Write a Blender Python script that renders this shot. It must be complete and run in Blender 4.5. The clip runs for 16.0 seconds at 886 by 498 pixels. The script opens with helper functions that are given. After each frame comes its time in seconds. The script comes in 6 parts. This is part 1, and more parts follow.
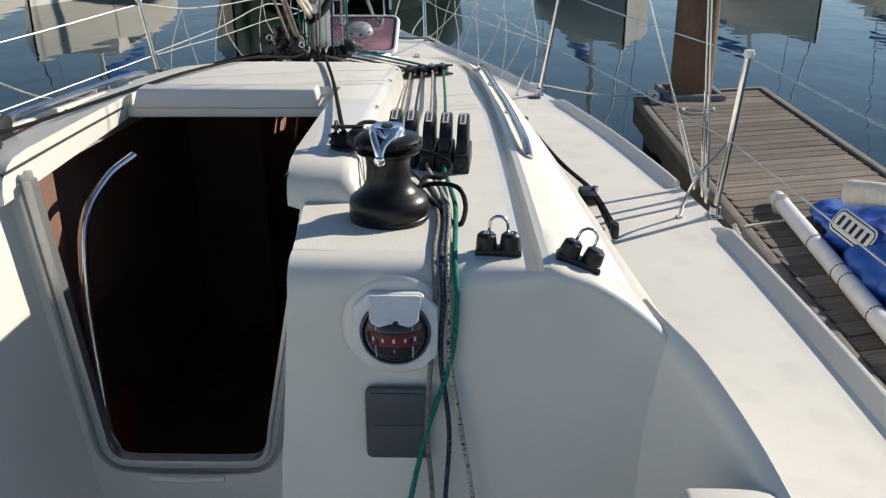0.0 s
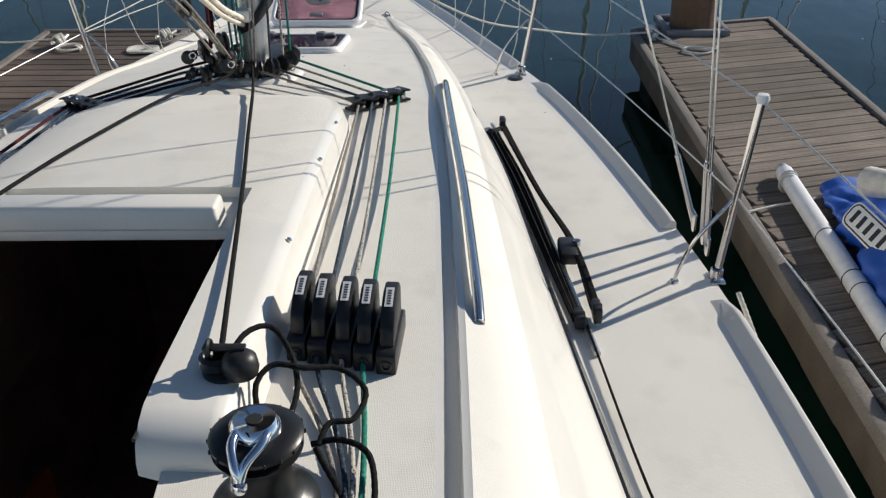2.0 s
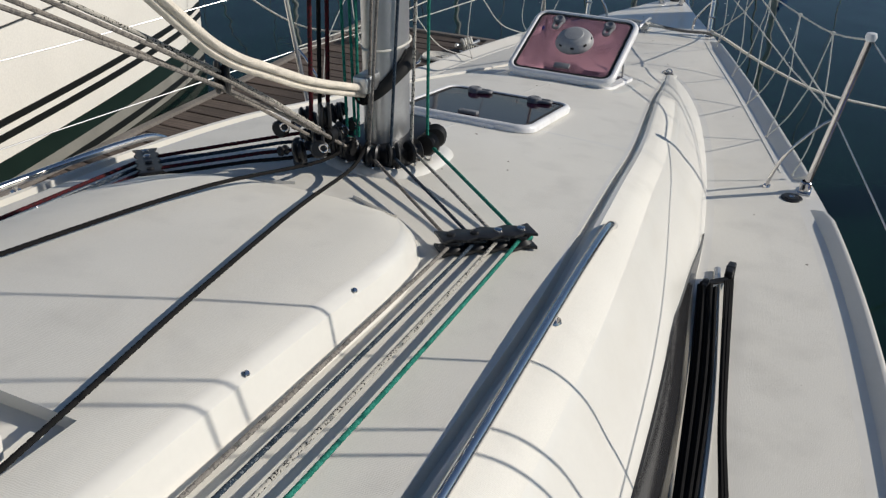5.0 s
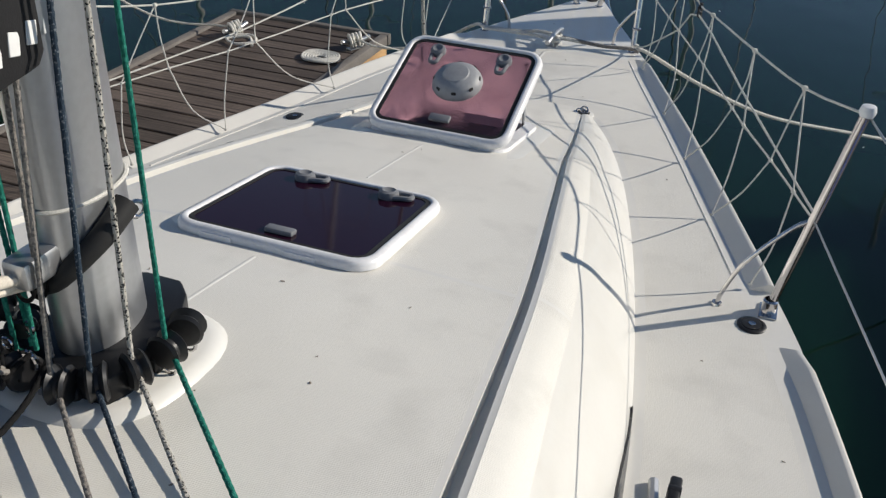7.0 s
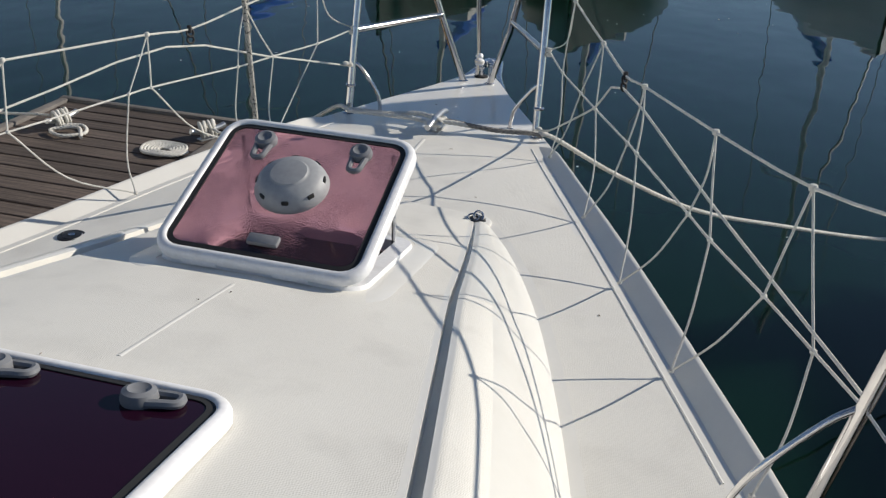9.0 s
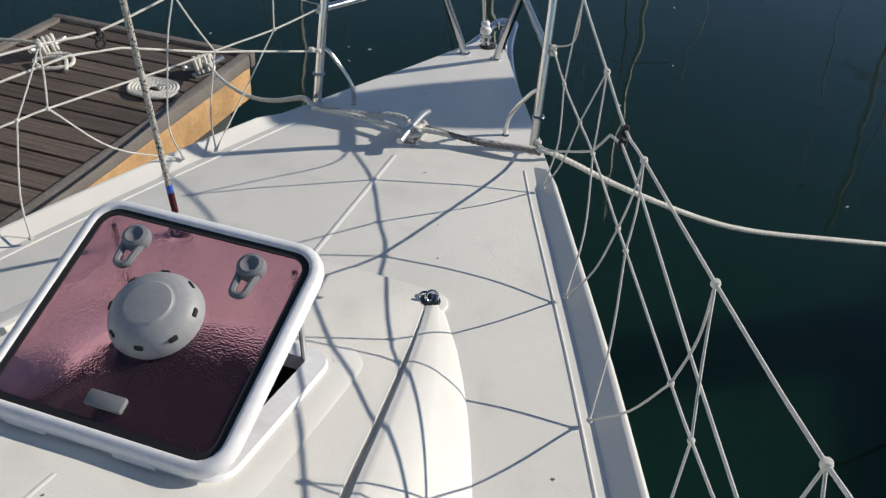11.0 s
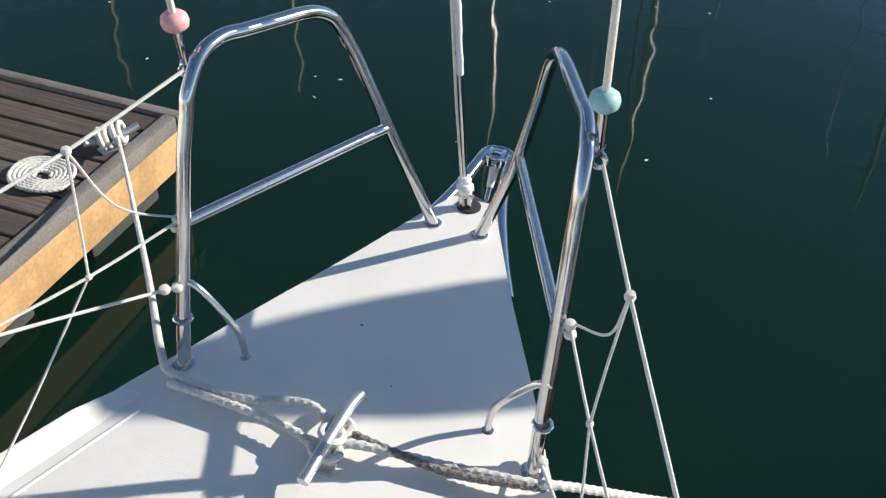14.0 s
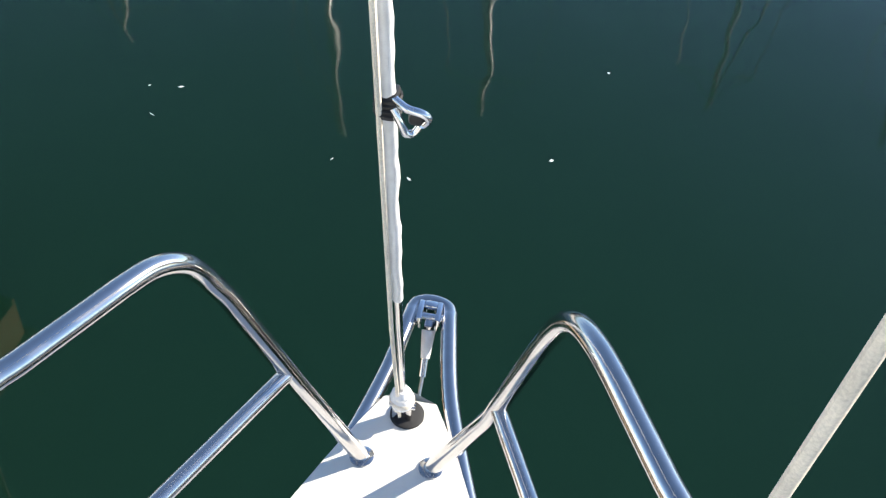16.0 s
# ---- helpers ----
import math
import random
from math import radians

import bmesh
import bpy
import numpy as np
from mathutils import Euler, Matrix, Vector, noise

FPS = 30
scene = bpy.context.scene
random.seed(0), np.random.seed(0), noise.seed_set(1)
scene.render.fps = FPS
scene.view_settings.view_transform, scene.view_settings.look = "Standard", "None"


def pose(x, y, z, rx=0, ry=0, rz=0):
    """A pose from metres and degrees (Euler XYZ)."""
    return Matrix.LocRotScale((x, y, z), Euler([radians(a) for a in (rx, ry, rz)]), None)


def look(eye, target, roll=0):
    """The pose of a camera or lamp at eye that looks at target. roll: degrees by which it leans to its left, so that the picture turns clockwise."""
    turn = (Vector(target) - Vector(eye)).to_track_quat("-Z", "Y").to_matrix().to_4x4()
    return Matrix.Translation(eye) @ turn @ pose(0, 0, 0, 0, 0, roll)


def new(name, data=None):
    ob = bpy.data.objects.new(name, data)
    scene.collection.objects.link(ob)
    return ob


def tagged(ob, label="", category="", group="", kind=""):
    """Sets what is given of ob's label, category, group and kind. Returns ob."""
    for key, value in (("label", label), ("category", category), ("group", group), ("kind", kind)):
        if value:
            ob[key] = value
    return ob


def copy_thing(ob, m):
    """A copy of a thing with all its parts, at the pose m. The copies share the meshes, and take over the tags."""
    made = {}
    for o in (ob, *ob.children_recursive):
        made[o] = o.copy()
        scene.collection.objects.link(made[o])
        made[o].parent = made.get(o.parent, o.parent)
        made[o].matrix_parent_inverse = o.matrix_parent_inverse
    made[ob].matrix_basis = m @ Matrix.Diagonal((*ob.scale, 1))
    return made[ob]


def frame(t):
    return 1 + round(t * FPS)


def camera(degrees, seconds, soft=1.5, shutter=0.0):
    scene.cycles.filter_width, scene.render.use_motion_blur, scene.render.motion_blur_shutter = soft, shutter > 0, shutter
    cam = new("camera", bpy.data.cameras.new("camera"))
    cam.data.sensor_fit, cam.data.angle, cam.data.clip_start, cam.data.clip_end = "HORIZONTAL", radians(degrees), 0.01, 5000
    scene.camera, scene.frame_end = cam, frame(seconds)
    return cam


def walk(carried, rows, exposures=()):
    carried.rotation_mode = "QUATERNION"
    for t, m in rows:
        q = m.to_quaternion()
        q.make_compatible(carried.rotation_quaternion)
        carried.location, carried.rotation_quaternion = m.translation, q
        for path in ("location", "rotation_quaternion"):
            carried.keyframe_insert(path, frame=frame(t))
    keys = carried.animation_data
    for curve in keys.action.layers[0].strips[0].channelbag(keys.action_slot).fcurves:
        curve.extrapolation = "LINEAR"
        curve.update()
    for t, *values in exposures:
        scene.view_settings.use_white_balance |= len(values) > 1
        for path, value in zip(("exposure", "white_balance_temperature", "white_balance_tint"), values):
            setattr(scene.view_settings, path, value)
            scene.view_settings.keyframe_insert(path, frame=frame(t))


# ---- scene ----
cam = camera(52.1, 16.0, 1.3)
METRES, EYE, TILT, LEAN, TURN = 8.0, 2.3, -22.0, 0.0, 1.0
ROWS = [
    (0.0, 0.0, 0.0, 0.0, 0.0, 0.0, -0.0),
    (0.5, 0.0124, 0.021, 0.0398, 2.25, -3.94, -0.29),
    (1.0, 0.0138, 0.0262, 0.0579, 4.14, -6.13, -1.57),
    (1.5, 0.014, 0.0519, 0.0681, 2.06, -6.66, -1.43),
    (2.0, 0.0181, 0.0687, 0.0753, -0.18, -7.02, 0.58),
    (2.5, 0.0325, 0.0823, 0.0802, 5.79, -6.72, -1.41),
    (3.0, 0.0637, 0.1, 0.0888, 13.35, -8.1, -6.04),
    (5.5, 0.0776, 0.2513, 0.1438, 22.9, -9.08, -9.53),
    (6.0, 0.066, 0.2892, 0.1611, 20.39, -9.16, -8.15),
    (6.5, 0.058, 0.3244, 0.1706, 18.63, -9.32, -7.94),
    (7.0, 0.0493, 0.3586, 0.1803, 17.98, -10.82, -9.06),
    (7.5, 0.0376, 0.3981, 0.1716, 15.47, -12.73, -8.81),
    (8.0, 0.0315, 0.4309, 0.1663, 13.43, -9.21, -8.34),
    (8.5, 0.0279, 0.4635, 0.1723, 12.51, -4.36, -7.62),
    (9.0, 0.0273, 0.4876, 0.1868, 11.27, -4.46, -7.84),
    (11.5, 0.0382, 0.5851, 0.2615, 16.74, -14.79, -9.89),
    (12.0, 0.0324, 0.6072, 0.2704, 17.4, -15.14, -9.96),
    (12.5, 0.0138, 0.6387, 0.2856, 14.46, -16.19, -8.69),
    (13.0, 0.0063, 0.6679, 0.2961, 14.0, -16.14, -8.26),
    (13.5, 0.0023, 0.7055, 0.3138, 15.76, -15.76, -9.31),
    (14.0, -0.0043, 0.7319, 0.3216, 15.94, -17.32, -9.48),
    (14.5, -0.0215, 0.7659, 0.3333, 12.67, -19.48, -8.84),
    (15.0, -0.0324, 0.788, 0.3412, 8.29, -20.73, -8.04),
    (15.5, -0.0433, 0.8177, 0.3513, 6.19, -20.64, -6.62),
    (16.0, -0.0503, 0.8343, 0.3609, 5.78, -21.35, -6.8),
]
START = pose(0.653, 0.009, EYE, TILT, LEAN, TURN)
walk(cam, [(t, START @ pose(METRES * x, METRES * y, METRES * z, 90 + pitch, roll, yaw)) for t, x, y, z, yaw, pitch, roll in ROWS],
     [(0.0, 0.36, 6750, 10), (0.6, 0.24, 6650, 10), (1.0, 0.17, 6600, 10), (2.0, 0.12, 6580, 10), (3.0, -0.12, 6550, 10), (6.0, -0.26, 6450, 10), (7.0, -0.09, 6480, 10), (8.0, -0.2, 6500, 10), (9.0, 0.03, 6500, 10), (11.5, 0.03, 6500, 10), (12.5, 0.11, 6500, 10), (13.5, 0.2, 6500, 10), (14.0, 0.68, 6450, 10), (15.0, 0.98, 6550, 10), (16.0, 1.43, 6700, 10)])

# ---- light ----
SUN_AZ, SUN_EL = radians(32.5), radians(26.0)      # azimuth from +x towards +y
world = bpy.data.worlds.new("sky")
scene.world = world
world.use_nodes = True
wn = world.node_tree.nodes
sky = wn.new("ShaderNodeTexSky")
sky.sky_type = 'NISHITA'
sky.sun_disc = False
sky.sun_elevation = SUN_EL
sky.sun_rotation = radians(90) - SUN_AZ
sky.air_density, sky.dust_density, sky.ozone_density = 0.8, 0.05, 2.0
wn["Background"].inputs[1].default_value = 0.085
world.node_tree.links.new(sky.outputs[0], wn["Background"].inputs[0])
sun = new("sun", bpy.data.lights.new("sun", 'SUN'))
sun.data.energy, sun.data.angle, sun.data.color = 4.45, radians(0.5), (1.0, 0.93, 0.83)
to_sun = Vector((math.cos(SUN_EL) * math.cos(SUN_AZ), math.cos(SUN_EL) * math.sin(SUN_AZ), math.sin(SUN_EL)))
sun.matrix_world = look(to_sun * 40, (0, 0, 0))


# ---- materials ----
def material(name, color, rough=0.5, metal=0.0, vary=0.08, scale=6.0, grain=0.05, grain_scale=80.0, bump=0.0, bump_scale=200.0,
             dirt=None, dirt_amount=0.0, dirt_scale=3.0, trans=0.0, ior=1.45, coat=0.0, per_object=0.0):
    m = bpy.data.materials.new(name)
    m.use_nodes = True
    n, l = m.node_tree.nodes, m.node_tree.links
    b = n["Principled BSDF"]
    b.inputs["Roughness"].default_value = rough
    b.inputs["Metallic"].default_value = metal
    b.inputs["IOR"].default_value = ior
    b.inputs["Transmission Weight"].default_value = trans
    b.inputs["Coat Weight"].default_value = coat
    b.inputs["Coat Roughness"].default_value = 0.08
    geo = n.new("ShaderNodeNewGeometry")
    where = geo.outputs["Position"]

    def noise_of(s, detail=4.0):
        t = n.new("ShaderNodeTexNoise")
        t.inputs["Scale"].default_value, t.inputs["Detail"].default_value = s, detail
        l.new(where, t.inputs["Vector"])
        return t.outputs["Fac"]

    def spread(fac, lo, hi):
        r = n.new("ShaderNodeMapRange")
        r.inputs["From Min"].default_value, r.inputs["From Max"].default_value = 0.3, 0.7
        r.inputs["To Min"].default_value, r.inputs["To Max"].default_value = lo, hi
        l.new(fac, r.inputs["Value"])
        return r.outputs[0]

    value = n.new("ShaderNodeMath")
    value.operation = 'MULTIPLY'
    l.new(spread(noise_of(scale), 1 - vary, 1 + vary), value.inputs[0])
    l.new(spread(noise_of(grain_scale), 1 - grain, 1 + grain), value.inputs[1])
    out = value.outputs[0]
    if per_object:
        oi = n.new("ShaderNodeObjectInfo")
        r = n.new("ShaderNodeMapRange")
        r.inputs["To Min"].default_value, r.inputs["To Max"].default_value = 1 - per_object, 1 + per_object
        l.new(oi.outputs["Random"], r.inputs["Value"])
        v2 = n.new("ShaderNodeMath")
        v2.operation = 'MULTIPLY'
        l.new(out, v2.inputs[0]), l.new(r.outputs[0], v2.inputs[1])
        out = v2.outputs[0]
    mix = n.new("ShaderNodeVectorMath")
    mix.operation = 'SCALE'
    mix.inputs[0].default_value = color
    l.new(out, mix.inputs["Scale"])
    col = mix.outputs[0]
    if dirt:
        t = noise_of(dirt_scale, 8.0)
        r = n.new("ShaderNodeMapRange")
        r.inputs["From Min"].default_value, r.inputs["From Max"].default_value = 0.52, 0.75
        r.inputs["To Max"].default_value = dirt_amount
        l.new(t, r.inputs["Value"])
        mx = n.new("ShaderNodeMix")
        mx.data_type = 'RGBA'
        l.new(r.outputs[0], mx.inputs["Factor"])
        l.new(col, mx.inputs["A"])
        mx.inputs["B"].default_value = (*dirt, 1)
        col = mx.outputs["Result"]
    l.new(col, b.inputs["Base Color"])
    if bump:
        bm_ = n.new("ShaderNodeBump")
        bm_.inputs["Strength"].default_value, bm_.inputs["Distance"].default_value = bump, 0.002
        l.new(noise_of(bump_scale, 2.0), bm_.inputs["Height"])
        l.new(bm_.outputs[0], b.inputs["Normal"])
    return m


GEL = material("gelcoat", (0.785, 0.765, 0.705), 0.28, vary=0.02, grain=0.01, dirt=(0.62, 0.58, 0.50), dirt_amount=0.25, dirt_scale=5, coat=0.3)
STEEL = material("stainless_steel", (0.62, 0.605, 0.60), 0.13, 1.0, vary=0.04, scale=30, grain=0.03)
CHROME = material("chrome", (0.8, 0.8, 0.82), 0.06, 1.0, vary=0.02)
BLACK = material("black_plastic", (0.016, 0.016, 0.017), 0.42, vary=0.15, scale=40, grain=0.1, dirt=(0.07, 0.067, 0.065), dirt_amount=0.15, dirt_scale=40)
WINCH = material("black_anodised_metal", (0.02, 0.02, 0.021), 0.34, 0.4, vary=0.1, scale=30, bump=0.05)
RUBBER = material("black_rubber", (0.02, 0.02, 0.02), 0.7)
ALU = material("anodised_aluminium", (0.52, 0.53, 0.54), 0.36, 0.85, vary=0.06, scale=8, grain=0.04)
GREY = material("grey_plastic", (0.20, 0.205, 0.215), 0.5, vary=0.05, scale=20, bump=0.05)
COVER = material("dark_grey_plastic", (0.085, 0.09, 0.10), 0.45, vary=0.08, scale=15, bump=0.05)
DOME = material("light_grey_plastic", (0.33, 0.335, 0.34), 0.5, vary=0.05, scale=20, bump=0.05)
WHITE = material("white_plastic", (0.80, 0.80, 0.80), 0.35, vary=0.03, dirt=(0.5, 0.48, 0.45), dirt_amount=0.3, dirt_scale=15)
LABEL = material("label_white", (0.75, 0.75, 0.73), 0.5, vary=0.05)
INK = material("label_ink", (0.06, 0.06, 0.06), 0.6)
DARK = material("cabin_dark_wood", (0.32, 0.18, 0.145), 0.5, vary=0.2, scale=4)
WOOD = material("cabin_wood", (0.20, 0.115, 0.085), 0.45, vary=0.2, scale=6, grain=0.15)
CUSHION = material("dark_red_upholstery", (0.30, 0.085, 0.08), 0.85, vary=0.15, scale=10, bump=0.2, bump_scale=200)
ORANGE = material("plain_orange", (0.65, 0.18, 0.06), 0.8)
CANVAS = material("black_canvas", (0.009, 0.009, 0.010), 0.85, vary=0.2, scale=10, bump=0.3, bump_scale=300)
RED = material("red_print", (0.55, 0.02, 0.03), 0.7)
BLUECLOTH = material("blue_sailcloth", (0.015, 0.09, 0.42), 0.5, vary=0.15, scale=8, bump=0.3, bump_scale=25)
WINDOW = material("smoked_acrylic", (0.028, 0.028, 0.03), 0.12, vary=0.1)
PILE = material("pile_timber", (0.17, 0.105, 0.065), 0.85, vary=0.25, scale=3, grain=0.2, bump=0.6, bump_scale=40)
FASCIA = material("new_timber", (0.48, 0.29, 0.13), 0.7, vary=0.18, scale=5, grain=0.15, grain_scale=50, dirt=(0.2, 0.12, 0.06), dirt_amount=0.5, dirt_scale=4)
OLDFASCIA = material("old_fascia_timber", (0.075, 0.06, 0.045), 0.85, vary=0.25, scale=4, grain=0.2, bump=0.4, bump_scale=60)
OLDWOOD = material("weathered_edge_timber", (0.16, 0.145, 0.13), 0.85, vary=0.2, scale=4, grain=0.2, bump=0.4, bump_scale=60)
NBHULL = material("neighbour_gelcoat", (0.80, 0.78, 0.72), 0.25, vary=0.03, scale=2)
GREEN = material("dark_green_paint", (0.012, 0.024, 0.020), 0.3, vary=0.1)
HULLMIRROR = material("painted_hull_reflection", (0.22, 0.22, 0.20), 0.6, vary=0.15, scale=3)
STRIPE = material("black_stripe", (0.012, 0.014, 0.014), 0.3)
LEAF = material("far_foliage", (0.05, 0.07, 0.03), 0.9, vary=0.4, scale=0.4, grain=0.4, grain_scale=2)
FLOAT = material("dock_float", (0.05, 0.055, 0.05), 0.8, vary=0.3, scale=4)
PINK = material("pink_bead", (0.75, 0.38, 0.38), 0.5, vary=0.12, scale=60)
TEAL = material("teal_bead", (0.35, 0.60, 0.58), 0.5, vary=0.12, scale=60)
SCRAP = material("dry_scrap", (0.30, 0.25, 0.20), 0.9, vary=0.3, scale=30)
NEEDLE = material("compass_card", (0.15, 0.018, 0.025), 0.5)


def nonskid(name, color):
    """Moulded anti-slip gelcoat: a fine woven relief."""
    m = material(name, color, 0.55, vary=0.03, scale=3, grain=0.03, grain_scale=300, dirt=(0.40, 0.38, 0.34), dirt_amount=0.22, dirt_scale=7)
    n, l = m.node_tree.nodes, m.node_tree.links
    geo = n.new("ShaderNodeNewGeometry")
    sep = n.new("ShaderNodeSeparateXYZ")
    turn = n.new("ShaderNodeMapping")
    turn.inputs["Rotation"].default_value = (0, 0, radians(38))
    l.new(geo.outputs["Position"], turn.inputs["Vector"])
    wob = n.new("ShaderNodeTexNoise")
    wob.inputs["Scale"].default_value, wob.inputs["Detail"].default_value = 45.0, 3.0
    l.new(geo.outputs["Position"], wob.inputs["Vector"])
    shift = n.new("ShaderNodeVectorMath")
    shift.operation = 'MULTIPLY_ADD'
    shift.inputs[1].default_value = (0.009, 0.009, 0.009)
    l.new(wob.outputs["Color"], shift.inputs[0]), l.new(turn.outputs[0], shift.inputs[2])
    l.new(shift.outputs[0], sep.inputs[0])
    waves = []
    for k in (0, 1):
        a = n.new("ShaderNodeMath")
        a.operation = 'MULTIPLY'
        a.inputs[1].default_value = 2 * math.pi / 0.0055
        l.new(sep.outputs[k], a.inputs[0])
        s = n.new("ShaderNodeMath")
        s.operation = 'SINE'
        l.new(a.outputs[0], s.inputs[0])
        waves.append(s.outputs[0])
    p = n.new("ShaderNodeMath")
    p.operation = 'MULTIPLY'
    l.new(waves[0], p.inputs[0]), l.new(waves[1], p.inputs[1])
    bmp = n.new("ShaderNodeBump")
    bmp.inputs["Strength"].default_value, bmp.inputs["Distance"].default_value = 0.2, 0.0008
    l.new(p.outputs[0], bmp.inputs["Height"])
    l.new(bmp.outputs[0], n["Principled BSDF"].inputs["Normal"])
    return m


SKID = nonskid("anti_slip_gelcoat", (0.78, 0.757, 0.688))


def rope_material(name, base, fleck=None, amount=0.5, scale=230.0):
    m = material(name, base, 0.85, vary=0.12, scale=25, grain=0.12, grain_scale=350, bump=0.8, bump_scale=500)
    m.node_tree.nodes["Principled BSDF"].inputs["Specular IOR Level"].default_value = 0.15
    if fleck:
        n, l = m.node_tree.nodes, m.node_tree.links
        b = n["Principled BSDF"]
        old = b.inputs["Base Color"].links[0].from_socket
        geo = n.new("ShaderNodeNewGeometry")
        v = n.new("ShaderNodeTexVoronoi")
        v.inputs["Scale"].default_value = scale
        l.new(geo.outputs["Position"], v.inputs["Vector"])
        sep = n.new("ShaderNodeSeparateColor")
        l.new(v.outputs["Color"], sep.inputs[0])
        c = n.new("ShaderNodeMath")
        c.operation = 'LESS_THAN'
        c.inputs[1].default_value = amount
        l.new(sep.outputs[0], c.inputs[0])
        mx = n.new("ShaderNodeMix")
        mx.data_type = 'RGBA'
        l.new(c.outputs[0], mx.inputs["Factor"])
        l.new(old, mx.inputs["A"])
        mx.inputs["B"].default_value = (*fleck, 1)
        l.new(mx.outputs["Result"], b.inputs["Base Color"])
    return m


R_GREEN = rope_material("green_rope", (0.02, 0.17, 0.125), (0.04, 0.25, 0.19), 0.3)
R_FLECK = rope_material("white_rope_black_fleck", (0.46, 0.44, 0.39), (0.03, 0.03, 0.03), 0.20, 330.0)
R_BLUE = rope_material("blue_white_rope", (0.030, 0.046, 0.066), (0.16, 0.18, 0.20), 0.14, 420.0)
R_GREY = rope_material("grey_rope", (0.26, 0.24, 0.215), (0.15, 0.14, 0.13), 0.3)
R_BLACK = rope_material("black_rope", (0.012, 0.0115, 0.0115))
R_WHITE = rope_material("white_rope", (0.66, 0.64, 0.58))
R_CREAM = rope_material("cream_rope", (0.74, 0.68, 0.58))
for node in R_CREAM.node_tree.nodes:
    if node.type == 'BUMP':
        node.inputs["Strength"].default_value = 0.25
R_RED = rope_material("red_rope", (0.09, 0.015, 0.020), (0.04, 0.02, 0.02), 0.35)
WIRE = material("wire_rope", (0.55, 0.55, 0.55), 0.3, 0.9, grain=0.2, grain_scale=600)


def plank_material(name, color):
    m = material(name, color, 0.85, vary=0.2, scale=2.5, grain=0.1, grain_scale=40, per_object=0.28)
    n, l = m.node_tree.nodes, m.node_tree.links
    b = n["Principled BSDF"]
    old = b.inputs["Base Color"].links[0].from_socket
    tc = n.new("ShaderNodeTexCoord")
    mp = n.new("ShaderNodeMapping")
    mp.inputs["Scale"].default_value = (2.0, 70.0, 10.0)
    oi = n.new("ShaderNodeObjectInfo")
    add = n.new("ShaderNodeVectorMath")
    l.new(tc.outputs["Object"], add.inputs[0])
    l.new(oi.outputs["Location"], add.inputs[1])
    l.new(add.outputs[0], mp.inputs["Vector"])
    t = n.new("ShaderNodeTexNoise")
    t.inputs["Scale"].default_value, t.inputs["Detail"].default_value = 1.0, 6.0
    l.new(mp.outputs[0], t.inputs["Vector"])
    r = n.new("ShaderNodeMapRange")
    r.inputs["From Min"].default_value, r.inputs["From Max"].default_value = 0.3, 0.7
    r.inputs["To Min"].default_value, r.inputs["To Max"].default_value = 0.55, 1.45
    l.new(t.outputs["Fac"], r.inputs["Value"])
    sc = n.new("ShaderNodeVectorMath")
    sc.operation = 'SCALE'
    l.new(old, sc.inputs[0]), l.new(r.outputs[0], sc.inputs["Scale"])
    l.new(sc.outputs[0], b.inputs["Base Color"])
    bp = n.new("ShaderNodeBump")
    bp.inputs["Strength"].default_value, bp.inputs["Distance"].default_value = 0.6, 0.004
    l.new(t.outputs["Fac"], bp.inputs["Height"])
    l.new(bp.outputs[0], b.inputs["Normal"])
    return m


PLANK = plank_material("weathered_plank", (0.165, 0.136, 0.110))
# Darker tone of the same planks, for the port dock.
DARKPLANK = plank_material("dark_weathered_plank", (0.095, 0.073, 0.060))


def water_material():
    m = bpy.data.materials.new("harbour_water")
    m.use_nodes = True
    n, l = m.node_tree.nodes, m.node_tree.links
    b = n["Principled BSDF"]
    b.inputs["Base Color"].default_value = (0.0038, 0.0180, 0.0112, 1)
    b.inputs["Roughness"].default_value = 0.03
    b.inputs["IOR"].default_value = 1.33
    b.inputs["Specular IOR Level"].default_value = 0.33
    b.subsurface_method = 'BURLEY'
    b.inputs["Subsurface Weight"].default_value = 1.0
    b.inputs["Subsurface Radius"].default_value = (1.0, 1.0, 1.0)
    b.inputs["Subsurface Scale"].default_value = 0.9
    geo = n.new("ShaderNodeNewGeometry")
    mp = n.new("ShaderNodeMapping")
    mp.inputs["Scale"].default_value = (1.0, 0.6, 1.0)
    l.new(geo.outputs["Position"], mp.inputs["Vector"])
    t = n.new("ShaderNodeTexNoise")
    t.inputs["Scale"].default_value, t.inputs["Detail"].default_value = 1.1, 2.0
    l.new(mp.outputs[0], t.inputs["Vector"])
    bp = n.new("ShaderNodeBump")
    bp.inputs["Strength"].default_value, bp.inputs["Distance"].default_value = 0.25, 0.05
    l.new(t.outputs["Fac"], bp.inputs["Height"])
    l.new(bp.outputs[0], b.inputs["Normal"])
    return m


WATER = water_material()


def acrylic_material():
    # Opaque near-black stands in for the unlit cabin seen through the pane.
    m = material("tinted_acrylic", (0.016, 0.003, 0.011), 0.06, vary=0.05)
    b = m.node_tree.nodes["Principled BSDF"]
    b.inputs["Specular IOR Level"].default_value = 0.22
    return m


